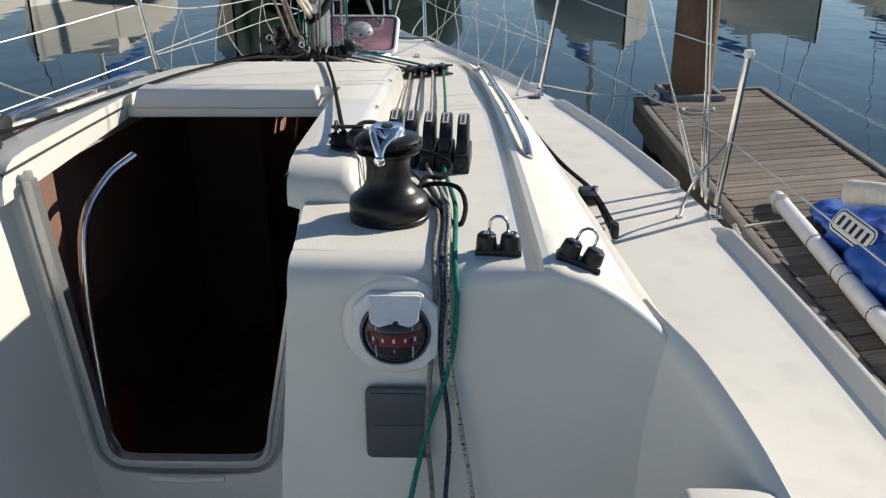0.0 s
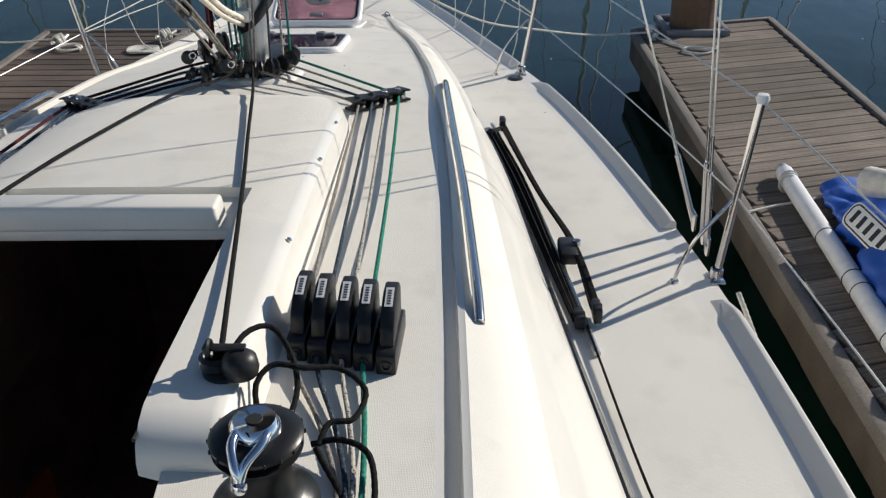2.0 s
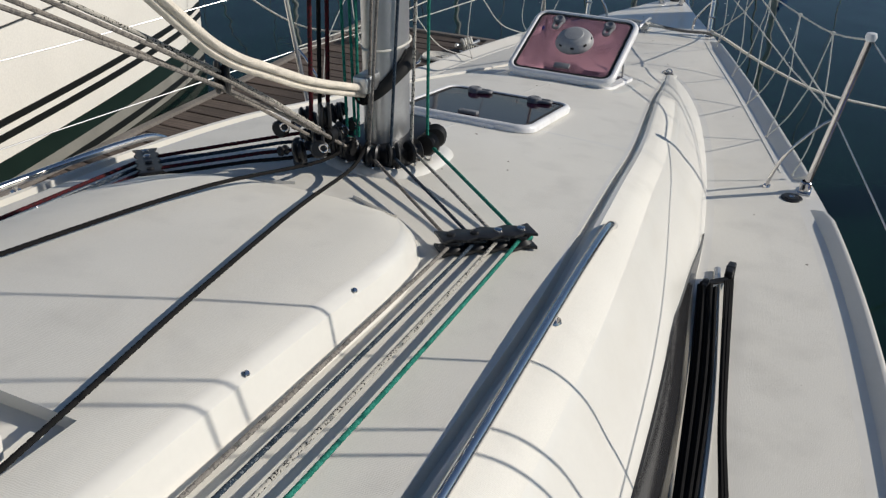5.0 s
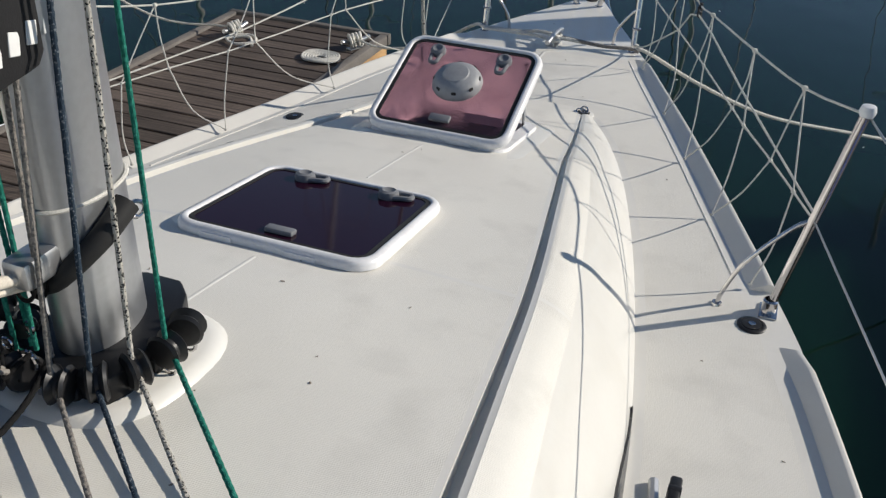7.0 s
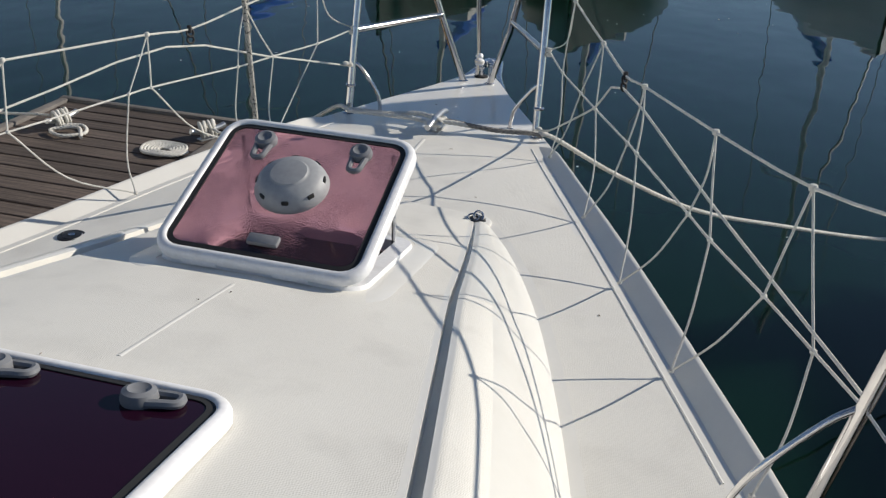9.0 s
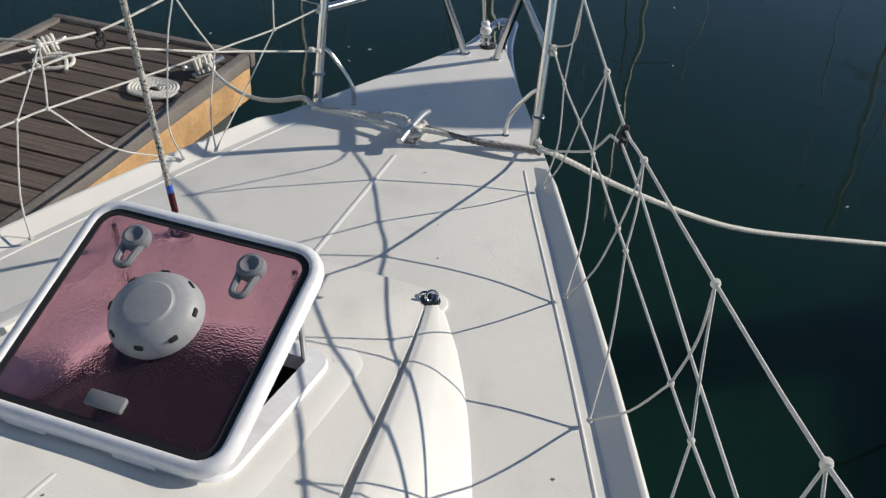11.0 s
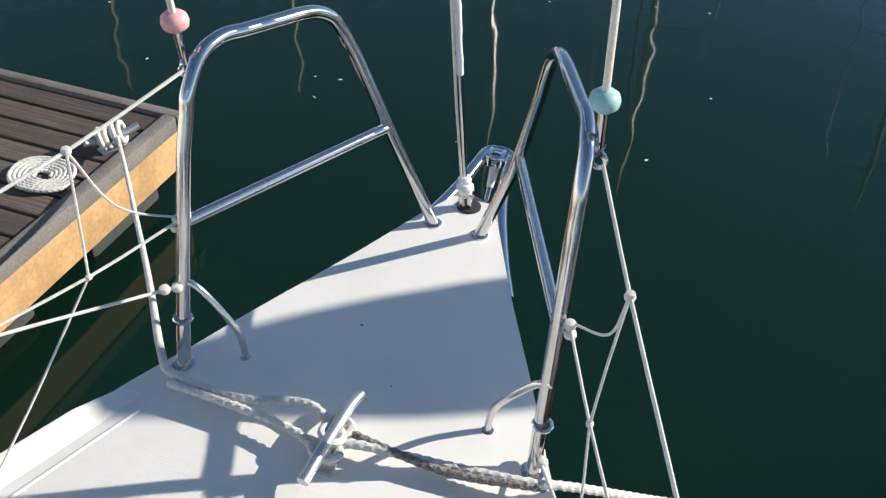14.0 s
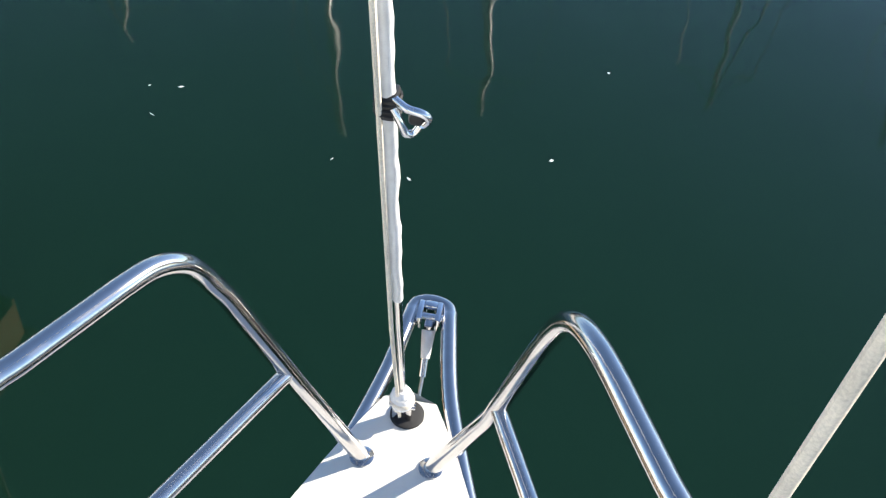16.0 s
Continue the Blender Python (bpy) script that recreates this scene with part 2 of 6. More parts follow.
def clear_tint_material():
    """The open hatch's pane: tinted, partly see-through acrylic with condensation on it."""
    m = material("wet_tinted_acrylic", (0.62, 0.33, 0.40), 0.03, vary=0.06, scale=6, grain=0.03, dirt=(0.62, 0.30, 0.36), dirt_amount=0.5, dirt_scale=9, trans=0.95, ior=1.49)
    n, l = m.node_tree.nodes, m.node_tree.links
    geo = n.new("ShaderNodeNewGeometry")
    v = n.new("ShaderNodeTexVoronoi")
    v.inputs["Scale"].default_value = 240.0
    l.new(geo.outputs["Position"], v.inputs["Vector"])
    t = n.new("ShaderNodeTexNoise")
    t.inputs["Scale"].default_value = 7.0
    l.new(geo.outputs["Position"], t.inputs["Vector"])
    r = n.new("ShaderNodeMapRange")
    r.inputs["From Min"].default_value, r.inputs["From Max"].default_value = 0.42, 0.62
    l.new(t.outputs["Fac"], r.inputs["Value"])
    k = n.new("ShaderNodeMath")
    k.operation = 'MULTIPLY'
    l.new(v.outputs["Distance"], k.inputs[0]), l.new(r.outputs[0], k.inputs[1])
    bp = n.new("ShaderNodeBump")
    bp.inputs["Strength"].default_value, bp.inputs["Distance"].default_value = 0.32, 0.003
    l.new(k.outputs[0], bp.inputs["Height"])
    l.new(bp.outputs[0], n["Principled BSDF"].inputs["Normal"])
    return m


DARKPANE = acrylic_material()
WETPANE = clear_tint_material()


# ---- mesh helpers ----
ABOARD = {"sinks": True}


def sink(x, y):
    """The moored boat lists a little to port: how far her port side lies lower."""
    if x < -1.775 or not ABOARD["sinks"]:
        return 0.0
    return 0.074 * max(0.0, -x - 0.25) * min(1.0, max(0.0, 7.3 - y))


def mesh_ob(name, bm, mats, smooth=True, angle=40):
    me = bpy.data.meshes.new(name)
    for v in bm.verts:
        v.co.z -= sink(v.co.x, v.co.y)
    bm.normal_update()
    bm.to_mesh(me)
    bm.free()
    for m in (mats if isinstance(mats, (list, tuple)) else [mats]):
        me.materials.append(m)
    if smooth:
        me.polygons.foreach_set("use_smooth", [True] * len(me.polygons))
        me.set_sharp_from_angle(angle=radians(angle))
    return new(name, me)


def part(name, bm, mats, parent=None, label="", smooth=True, angle=40):
    ob = mesh_ob(name, bm, mats, smooth, angle)
    if parent:
        ob.parent = parent
    if label:
        ob["label"] = label
    return ob


def thing(name, label, category, group="", kind="", at=(0, 0, 0)):
    ob = new(name)
    ob.empty_display_size = 0.05
    ob.location = at
    return tagged(ob, label, category, group, kind)


def box(sx, sy, sz, at=(0, 0, 0), bevel=0.0, seg=2, m=None, taper=1.0):
    bm = bmesh.new()
    bmesh.ops.create_cube(bm, size=1)
    for v in bm.verts:
        k = taper if v.co.z > 0 else 1.0
        v.co = Vector((v.co.x * sx * k, v.co.y * sy * k, v.co.z * sz))
    if bevel:
        bmesh.ops.bevel(bm, geom=bm.edges[:], offset=bevel, segments=seg, profile=0.5, affect='EDGES')
    if m is not None:
        bm.transform(m)
    bm.transform(Matrix.Translation(at))
    return bm


def lathe(profile, sides=32, at=(0, 0, 0), m=None):
    """profile: (radius, height) from bottom to top."""
    bm = bmesh.new()
    rings = []
    for r, z in profile:
        if r < 1e-5:
            rings.append([bm.verts.new((0, 0, z))])
        else:
            rings.append([bm.verts.new((r * math.cos(2 * math.pi * k / sides), r * math.sin(2 * math.pi * k / sides), z)) for k in range(sides)])
    for a, b in zip(rings, rings[1:]):
        for k in range(sides):
            q = [a[k % len(a)], a[(k + 1) % len(a)], b[(k + 1) % len(b)], b[k % len(b)]]
            q = list(dict.fromkeys(q))
            if len(q) > 2:
                bm.faces.new(q)
    if m is not None:
        bm.transform(m)
    bm.transform(Matrix.Translation(at))
    return bm


def smooth_path(pts, n=6):
    pts = [Vector(p) for p in pts]
    if len(pts) < 3:
        return pts
    out = []
    ext = [2 * pts[0] - pts[1]] + pts + [2 * pts[-1] - pts[-2]]
    for i in range(1, len(ext) - 2):
        p0, p1, p2, p3 = ext[i - 1:i + 3]
        for k in range(n):
            t = k / n
            out.append(0.5 * ((2 * p1) + (p2 - p0) * t + (2 * p0 - 5 * p1 + 4 * p2 - p3) * t * t + (3 * p1 - p0 - 3 * p2 + p3) * t ** 3))
    out.append(pts[-1])
    return out


def even(pts, step=0.045):
    """The same path with long pieces cut short."""
    pts = [Vector(p) for p in pts]
    out = []
    for a, b in zip(pts, pts[1:]):
        k = max(1, round((b - a).length / step))
        out += [a.lerp(b, i / k) for i in range(k)]
    return out + [pts[-1]]


def tube(pts, r, sides=8, n=6, closed=False, bm=None, lay=0.0, pitch=0.03):
    """A round bar or rope along a smooth path. lay: strand relief, as a share of the radius."""
    path = smooth_path(pts, n) if n > 1 else [Vector(p) for p in pts]
    if lay:
        fine = []
        for a, b in zip(path, path[1:]):
            k = max(1, int((b - a).length / (pitch / 5)))
            fine += [a.lerp(b, i / k) for i in range(k)]
        path = fine + [path[-1]]
    bm = bm or bmesh.new()
    up, rings, run = None, [], 0.0
    for i, p in enumerate(path):
        d = (path[min(i + 1, len(path) - 1)] - path[max(i - 1, 0)]).normalized()
        if up is None:
            up = d.orthogonal().normalized()
        up = (up - d * up.dot(d)).normalized()
        side = d.cross(up)
        if i:
            run += (p - path[i - 1]).length
        rr = r if not isinstance(r, (list, tuple)) else r[0] + (r[1] - r[0]) * i / (len(path) - 1)
        ring = []
        for k in range(sides):
            a = 2 * math.pi * k / sides
            q = rr * (1 + lay * math.cos(3 * (a - 2 * math.pi * run / (3 * pitch)))) if lay else rr
            ring.append(bm.verts.new(p + (up * math.cos(a) + side * math.sin(a)) * q))
        rings.append(ring)
    for a, b in zip(rings, rings[1:]):
        for k in range(sides):
            bm.faces.new((a[k], a[(k + 1) % sides], b[(k + 1) % sides], b[k]))
    bm.faces.new(rings[0][::-1]), bm.faces.new(rings[-1])
    return bm


def join(*bms):
    out = bmesh.new()
    for b in bms:
        me = bpy.data.meshes.new("t")
        b.to_mesh(me)
        b.free()
        out.from_mesh(me)
        bpy.data.meshes.remove(me)
    return out


def torus(R, r, at=(0, 0, 0), m=None, n=20, sides=8):
    pts = [(R * math.cos(2 * math.pi * k / n), R * math.sin(2 * math.pi * k / n), 0) for k in range(n + 1)]
    bm = tube(pts, r, sides, 1)
    if m is not None:
        bm.transform(m)
    bm.transform(Matrix.Translation(at))
    return bm


def slab(points, z0, z1, bevel=0.0):
    """A flat plate of any outline."""
    bm = bmesh.new()
    f = bm.faces.new([bm.verts.new((x, y, z0)) for x, y in points])
    g = bmesh.ops.extrude_face_region(bm, geom=[f])
    bmesh.ops.translate(bm, verts=[v for v in g["geom"] if isinstance(v, bmesh.types.BMVert)], vec=(0, 0, z1 - z0))
    bmesh.ops.recalc_face_normals(bm, faces=bm.faces[:])
    if bevel:
        bmesh.ops.bevel(bm, geom=bm.edges[:], offset=bevel, segments=2, profile=0.5, affect='EDGES')
    return bm


def round_rect(w, h, r, n=5):
    out = []
    for cx, cy, a0 in ((w / 2 - r, h / 2 - r, 0), (-w / 2 + r, h / 2 - r, 90), (-w / 2 + r, -h / 2 + r, 180), (w / 2 - r, -h / 2 + r, 270)):
        for k in range(n + 1):
            a = radians(a0 + 90 * k / n)
            out.append((cx + r * math.cos(a), cy + r * math.sin(a)))
    return out


def ring_frame(w, h, r, profile):
    """A rounded-rectangle frame; profile: (inset, height) going round a closed section."""
    bm = bmesh.new()
    loops = []
    for inset, z in profile:
        loops.append([bm.verts.new((x, y, z)) for x, y in round_rect(w - 2 * inset, h - 2 * inset, max(r - inset, 0.004))])
    k = len(loops[0])
    for a, b in zip(loops, loops[1:] + loops[:1]):
        for i in range(k):
            bm.faces.new((a[i], a[(i + 1) % k], b[(i + 1) % k], b[i]))
    bmesh.ops.recalc_face_normals(bm, faces=bm.faces[:])
    return bm


def curve(table):
    ys, vs = [a for a, _ in table], [b for _, b in table]

    def f(y):
        if y <= ys[0]:
            return vs[0]
        if y >= ys[-1]:
            return vs[-1]
        i = max(k for k in range(len(ys) - 1) if ys[k] <= y)
        h = ys[i + 1] - ys[i]
        s = [(vs[k + 1] - vs[k]) / (ys[k + 1] - ys[k]) for k in range(len(ys) - 1)]

        def slope(k):
            if k == 0:
                return s[0]
            if k == len(ys) - 1:
                return s[-1]
            return 0.5 * (s[k - 1] + s[k])
        t = (y - ys[i]) / h
        return ((2 * t ** 3 - 3 * t * t + 1) * vs[i] + (t ** 3 - 2 * t * t + t) * h * slope(i)
                + (-2 * t ** 3 + 3 * t * t) * vs[i + 1] + (t ** 3 - t * t) * h * slope(i + 1))
    return f


# ---- the boat's lines: x to starboard, y forward, water at -0.25 ----
ZW, ZD = -0.25, 1.10
edge = curve([(-3.0, 1.42), (-1.0, 1.60), (1.0, 1.66), (2.3, 1.63), (3.2, 1.575), (3.64, 1.525), (4.34, 1.41), (4.84, 1.305), (5.36, 1.165),
              (5.66, 1.06), (6.0, 0.935), (6.6, 0.712), (7.0, 0.555), (7.34, 0.425), (7.66, 0.325), (8.03, 0.165), (8.22, 0.085), (8.31, 0.04)])
lip = curve([(-3.0, 0.085), (3.3, 0.08), (5.0, 0.075), (7.0, 0.068), (7.4, 0.055), (7.6, 0.025), (8.3, 0.01)])
top = curve([(1.4, 1.697), (2.1, 1.657), (2.9, 1.608), (3.5, 1.565), (3.84, 1.545), (4.37, 1.495), (4.8, 1.425), (5.25, 1.36), (5.55, 1.308),
             (5.85, 1.252), (6.2, 1.188), (6.5, 1.138), (6.66, 1.12)])
line_b = curve([(1.4, 0.77), (2.4, 0.757), (3.6, 0.715), (3.9, 0.69), (4.44, 0.64), (4.92, 0.585), (5.55, 0.485), (5.95, 0.42), (6.13, 0.40), (6.5, 0.352), (6.66, 0.325)])
foot = curve([(1.4, 1.305), (2.06, 1.225), (2.4, 1.185), (3.0, 1.115), (3.9, 1.02), (4.6, 0.908), (4.82, 0.885), (5.31, 0.805), (5.75, 0.71), (6.21, 0.575), (6.53, 0.43), (6.66, 0.34)])
riser = curve([(1.4, 0.004), (6.3, 0.004), (6.66, 0.0)])
groove = curve([(1.4, 0.031), (4.0, 0.029), (4.6, 0.025), (6.2, 0.017), (6.62, 0.006)])
groove_deep = curve([(1.4, 0.030), (4.0, 0.030), (6.2, 0.019), (6.62, 0.0)])
hood = curve([(1.7, 1.765), (2.5, 1.738), (2.9, 1.715), (3.3, 1.68), (3.55, 1.645), (3.68, 1.60)])
side_drop = curve([(0.0, 0.0), (0.17, 0.05), (0.30, 0.115), (0.43, 0.21), (0.56, 0.35), (0.68, 0.475), (0.82, 0.65), (0.93, 0.83), (1.0, 1.0)])
SIDE = [(k / 22, min(1.0, side_drop(k / 22))) for k in range(23)]


def deck_z(x, y):
    e = edge(y)
    c = min(1.0, max(0.0, (y - 5.5) / 1.0)) * (1 - min(1.0, max(0.0, (y - 7.3) / 0.5)))
    return ZD + 0.02 * c * max(0.0, 1 - (x / max(e, 0.05)) ** 2)


def roof_z(x, y):
    return top(y) + 0.012 * (1 - min(1.0, abs(x) / line_b(y)) ** 2)


def side_x(y):
    return line_b(y) + groove(y) + 0.014


AFT = 1.482


def cheek_x(y):
    return cheek_at(y, 1.69)


def cheek_at(y, z):
    """The companionway's cheeks open aft and lean outward towards the top."""
    k = min(1.0, max(0.0, (1.87 - y) / 0.45))
    return (0.252 + 0.120 * (z - 1.06)) * (1 - k) + (0.324 + 0.094 * (z - 1.218)) * k


def stations(a, b, step, extra=()):
    n = max(1, round((b - a) / step))
    ys = sorted(set([round(a + (b - a) * k / n, 5) for k in range(n + 1)] + list(extra)))
    return ys


def loft(bm, rows, mats, skip=None):
    vs = [[bm.verts.new(p) for p in row] for row in rows]
    for i, (a, b) in enumerate(zip(vs, vs[1:])):
        for k in range(len(a) - 1):
            if skip and skip(i, k):
                continue
            try:
                f = bm.faces.new((a[k], a[k + 1], b[k + 1], b[k]))
            except ValueError:
                continue
            f.material_index = mats(i, k) if callable(mats) else mats[k]


boat = thing("sailboat", "white fibreglass cruising sailboat moored between two floating docks", "sailboat")


# ---- coachroof ----
def coachroof():
    bm = bmesh.new()
    ys = stations(AFT, 6.66, 0.09, (1.492, 1.87, 2.52, 4.83, 4.845, 5.86, 6.24))
    for s in (1, -1):
        rows = []
        for y in ys:
            b, d, r, z = line_b(y), max(foot(y), side_x(y) + 0.004), riser(y), top(y)
            row = [(0, roof_z(0, y)), (0.215, roof_z(0.215, y)), (cheek_x(y), roof_z(0.30, y)), (b - 0.013, z), (b, z), (b + 0.003, z - groove_deep(y)), (b + groove(y) - 0.003, z - groove_deep(y)), (b + groove(y), z + r), (b + groove(y) + 0.010, z + r + 0.001)]
            x0, z0 = side_x(y), z + r + 0.002
            zd = deck_z(d, y)
            row += [(x0 + (d - x0) * u, z0 + (zd - z0) * v) for u, v in SIDE]
            rows.append([(s * x, y, zz) for x, zz in row])

        def mats(i, k):
            y = ys[i]
            if 4.83 <= y < 4.845 or y < 1.487:
                return 0
            return 1 if k in (0, 1, 2) or (9 <= k <= 15 and y < 5.9) else 0

        def skip(i, k):
            y0, y1 = ys[i], ys[i + 1]
            return (k <= 1 and y1 <= 2.9001) or (k == 0 and y0 >= 5.8599 and y1 <= 6.2401)
        loft(bm, rows, mats, skip)
    bmesh.ops.remove_doubles(bm, verts=bm.verts[:], dist=0.0005)
    bmesh.ops.recalc_face_normals(bm, faces=bm.faces[:])
    return part("coachroof", bm, [GEL, SKID], boat, "off-white coachroof with anti-slip panels", angle=33)


coachroof()


def sea_hood():
    """The raised middle over the companionway, with the two arms beside the opening."""
    bm = bmesh.new()
    ys = stations(1.79, 3.86, 0.07, (2.52, 2.715, 1.80, 1.83))
    for s in (1, -1):
        rows = []
        for y in ys:
            h, z = hood(y), top(y)
            if y > 3.5:
                k = (y - 3.5) / 0.36
                h = z - 0.004 + (hood(3.5) - top(3.5)) * max(0.0, 1 - k * k)
            if y < 1.9:
                h = z + (hood(y) - z) * (max(0.0, 1 - ((1.9 - y) / 0.11) ** 2) ** 0.5 * 0.75 + 0.25)
            w = 0.46 if y < 3.35 else 0.46 * max(0.05, 1 - ((y - 3.35) / 0.52) ** 2.6) ** 0.5
            t = w - 0.055
            inner = 0.298
            row = [(0.0, h + 0.006), (min(0.2, t * 0.5), h + 0.005), (min(inner, t * 0.75), h + 0.003), (t, h - 0.001), (t + 0.016, h - 0.006), (t + 0.03, h - 0.018),
                   (t + 0.045, z + 0.02), (t + 0.055, z + 0.004), (t + 0.062, z - 0.004)]
            rows.append([(s * x, y, zz) for x, zz in row])
        loft(bm, rows, lambda i, k: 1 if k in (0, 1) or (k == 2 and ys[i] >= 2.52) else 0, lambda i, k: k <= 1 and ys[i + 1] <= 2.7151)
        arm = [(s * 0.298, y, r[2][2]) for y, r in zip(ys, rows) if y <= 2.7151]
        for (a, b) in zip(arm, arm[1:]):
            q = [bm.verts.new(p) for p in (a, b, (b[0], b[1], 1.676), (a[0], a[1], 1.676))]
            bm.faces.new(q)
        wall = [rows[ys.index(2.715)][k] for k in (0, 1, 2)]
        bm.faces.new([bm.verts.new(p) for p in wall + [(s * 0.298, 2.715, 1.66), (0, 2.715, 1.66)]])
        end = [bm.verts.new(p) for p in rows[0][2:]] + [bm.verts.new((s * 0.46, ys[0], 1.62)), bm.verts.new((s * 0.298, ys[0], 1.676))]
        bm.faces.new(end)
    bmesh.ops.remove_doubles(bm, verts=bm.verts[:], dist=0.0005)
    bmesh.ops.recalc_face_normals(bm, faces=bm.faces[:])
    part("sea_hood", bm, [GEL, SKID], boat, "raised moulded hood over the companionway", angle=35)
    # the sliding hatch under the hood, pushed forward, with its pull lip
    lid = box(0.590, 0.182, 0.026, (0, 2.634, 1.692), 0.006)
    part("sliding_hatch", lid, GEL, boat)
    for s in (1, -1):
        # Black strips stand in for the shade inside the slide grooves.
        part("slide_groove", tube([(s * 0.2975, y, hood(y) - 0.024) for y in (1.80, 2.0, 2.25, 2.52)], 0.0035, 6, 2), RUBBER, boat, "dark strip for the shade in the sliding hatch groove")
    pull = box(0.535, 0.078, 0.056, (-0.01, 2.580, 1.729), 0.010, 3)
    for v in pull.verts:
        if v.co.z > 1.73:
            v.co.y += 0.012
            v.co.x *= 0.965
    part("hatch_pull", pull, GEL, boat)
    for y in (2.0, 2.45, 2.95, 3.3):
        for s in (1, -1):
            part("screw", lathe([(0.0, -0.002), (0.0055, -0.002), (0.006, 0.001), (0.004, 0.003), (0, 0.003)], 10,
                                (s * (0.43), y, hood(y) - 0.0085 if y < 3.2 else hood(y) - 0.01), Euler((0, s * radians(38), 0)).to_matrix().to_4x4()), STEEL, boat)


sea_hood()


# ---- after end of the coachroof ----
def after_bulkhead():
    y0 = AFT
    b, w, z1, d = line_b(y0), groove(y0), top(y0), foot(y0)
    prof = [(x, roof_z(x, y0)) for x in (cheek_x(y0), 0.41, 0.50, 0.60, 0.68, b - 0.013)]
    prof += [(b, z1), (b + 0.003, z1 - groove_deep(y0)), (b + w - 0.003, z1 - groove_deep(y0)), (b + w, z1 + riser(y0)), (b + w + 0.010, z1 + riser(y0) + 0.001)]
    x0, z0 = side_x(y0), z1 + riser(y0) + 0.002
    prof += [(x0 + (d - x0) * u, z0 + (ZD - z0) * v) for u, v in SIDE]
    for s in (1, -1):
        bm = bmesh.new()
        yb = y0 - 0.071

        def bend(x):
            return 0.052 - 0.032 * min(1.0, max(0.0, (x - 0.66) / 0.14))

        rim = [(s * x, y0, z) for x, z in prof]
        low = [(s * (x if k else cheek_at(yb, 0.60)), yb - 0.003, 0.60) for k, (x, z) in enumerate(prof)]
        rows = [rim]
        for q in (0, 15, 30, 45, 60, 75, 90):
            row = []
            for x, z in prof:
                if b < x < b + w:
                    z += groove_deep(y0) * min(1.0, q / 30)
                row.append((s * x, yb + bend(x) * (1 - math.sin(radians(q))), z - bend(x) * (1 - math.cos(radians(q)))))
            rows.append(row)
        mid = [(p[0], yb, 0.5 * (p[2] + 1.2)) for p in rows[-1]]
        mid[0] = (s * cheek_at(yb, mid[0][2]), yb, mid[0][2])
        rows += [mid, low]
        loft(bm, rows, lambda i, k: 0)
        # inner cheek from the console to the companionway's face
        cheek = []
        R = bend(0.37)
        for y in (1.87, 1.78, 1.65, 1.56, y0) + tuple(yb + R * (1 - math.sin(radians(q))) for q in (0, 15, 30, 45, 60, 75, 90)):
            zt = roof_z(0.33, max(y, y0)) - (R - math.sqrt(max(0.0, R * R - (yb + R - y) ** 2)) if y < yb + R else 0.0)
            row = [(s * (cheek_x(y) if y >= y0 else cheek_x(y0)), y, zt)]
            row += [(s * cheek_at(max(y, yb), z), y, z) for z in (1.58, 1.45, 1.30, 1.15, 0.60)]
            cheek.append(row)
        loft(bm, cheek, lambda i, k: 0)
        bmesh.ops.remove_doubles(bm, verts=bm.verts[:], dist=0.0008)
        bmesh.ops.recalc_face_normals(bm, faces=bm.faces[:])
        part("after_bulkhead", bm, GEL, boat, "white after bulkhead of the coachroof", angle=60)
    # companionway face with its tapered opening
    bm = bmesh.new()
    yf = 1.865
    half = lambda z, s=-1: 0.195 + (0.112 if s < 0 else 0.20) * (z - 1.06)
    inner = [(-half(1.70) - 0.012, 1.72), (-half(1.08) - 0.012, 1.08), (-0.17, 0.985), (0.17, 0.985), (half(1.08, 1) + 0.012, 1.08), (half(1.70, 1), 1.72)]
    outer = [(-0.335, 1.72), (-0.335, 1.03), (-0.335, 0.60), (0.335, 0.60), (0.335, 1.03), (0.335, 1.72)]
    for y in (yf, yf + 0.03):
        a = [bm.verts.new((x, y, z)) for x, z in inner]
        b = [bm.verts.new((x, y, z)) for x, z in outer]
        for k in range(5):
            bm.faces.new((a[k], a[k + 1], b[k + 1], b[k]))
    bmesh.ops.remove_doubles(bm, verts=bm.verts[:], dist=0.0005)
    part("companionway_face", bm, GEL, boat, smooth=False)
    # channel for the washboards: a flat section with a groove down its middle
    arms = [[(s * (half(z, s) + 0.017), 0, z) for z in (1.705, 1.55, 1.35, 1.2, 1.09)] + [(s * x, 0, z) for x, z in ((0.206, 1.022), (0.178, 0.985), (0.13, 0.975))] for s in (-1, 1)]
    line = smooth_path(arms[0] + [(0.0, 0, 0.974)] + arms[1][::-1], 5)
    rows = []
    for i, p in enumerate(line):
        d = (line[min(i + 1, len(line) - 1)] - line[max(i - 1, 0)]).normalized()
        n_ = Vector((-d.z, 0, d.x))
        rows.append([tuple(p + n_ * o + Vector((0, yf - h, 0))) for o, h in ((-0.020, 0.0), (-0.019, 0.010), (-0.010, 0.011), (-0.007, 0.003), (0.005, 0.003), (0.008, 0.011), (0.017, 0.010), (0.018, -0.02))])
    bm = bmesh.new()
    loft(bm, rows, lambda i, k: 0)
    bmesh.ops.recalc_face_normals(bm, faces=bm.faces[:])
    part("washboard_channel", bm, ALU, boat, "grey aluminium channel round the companionway", angle=30)
    part("threshold", tube([(-0.09, yf - 0.03, 0.955), (0, yf - 0.034, 0.953), (0.09, yf - 0.03, 0.955)], 0.008, 8, 4), GEL, boat)
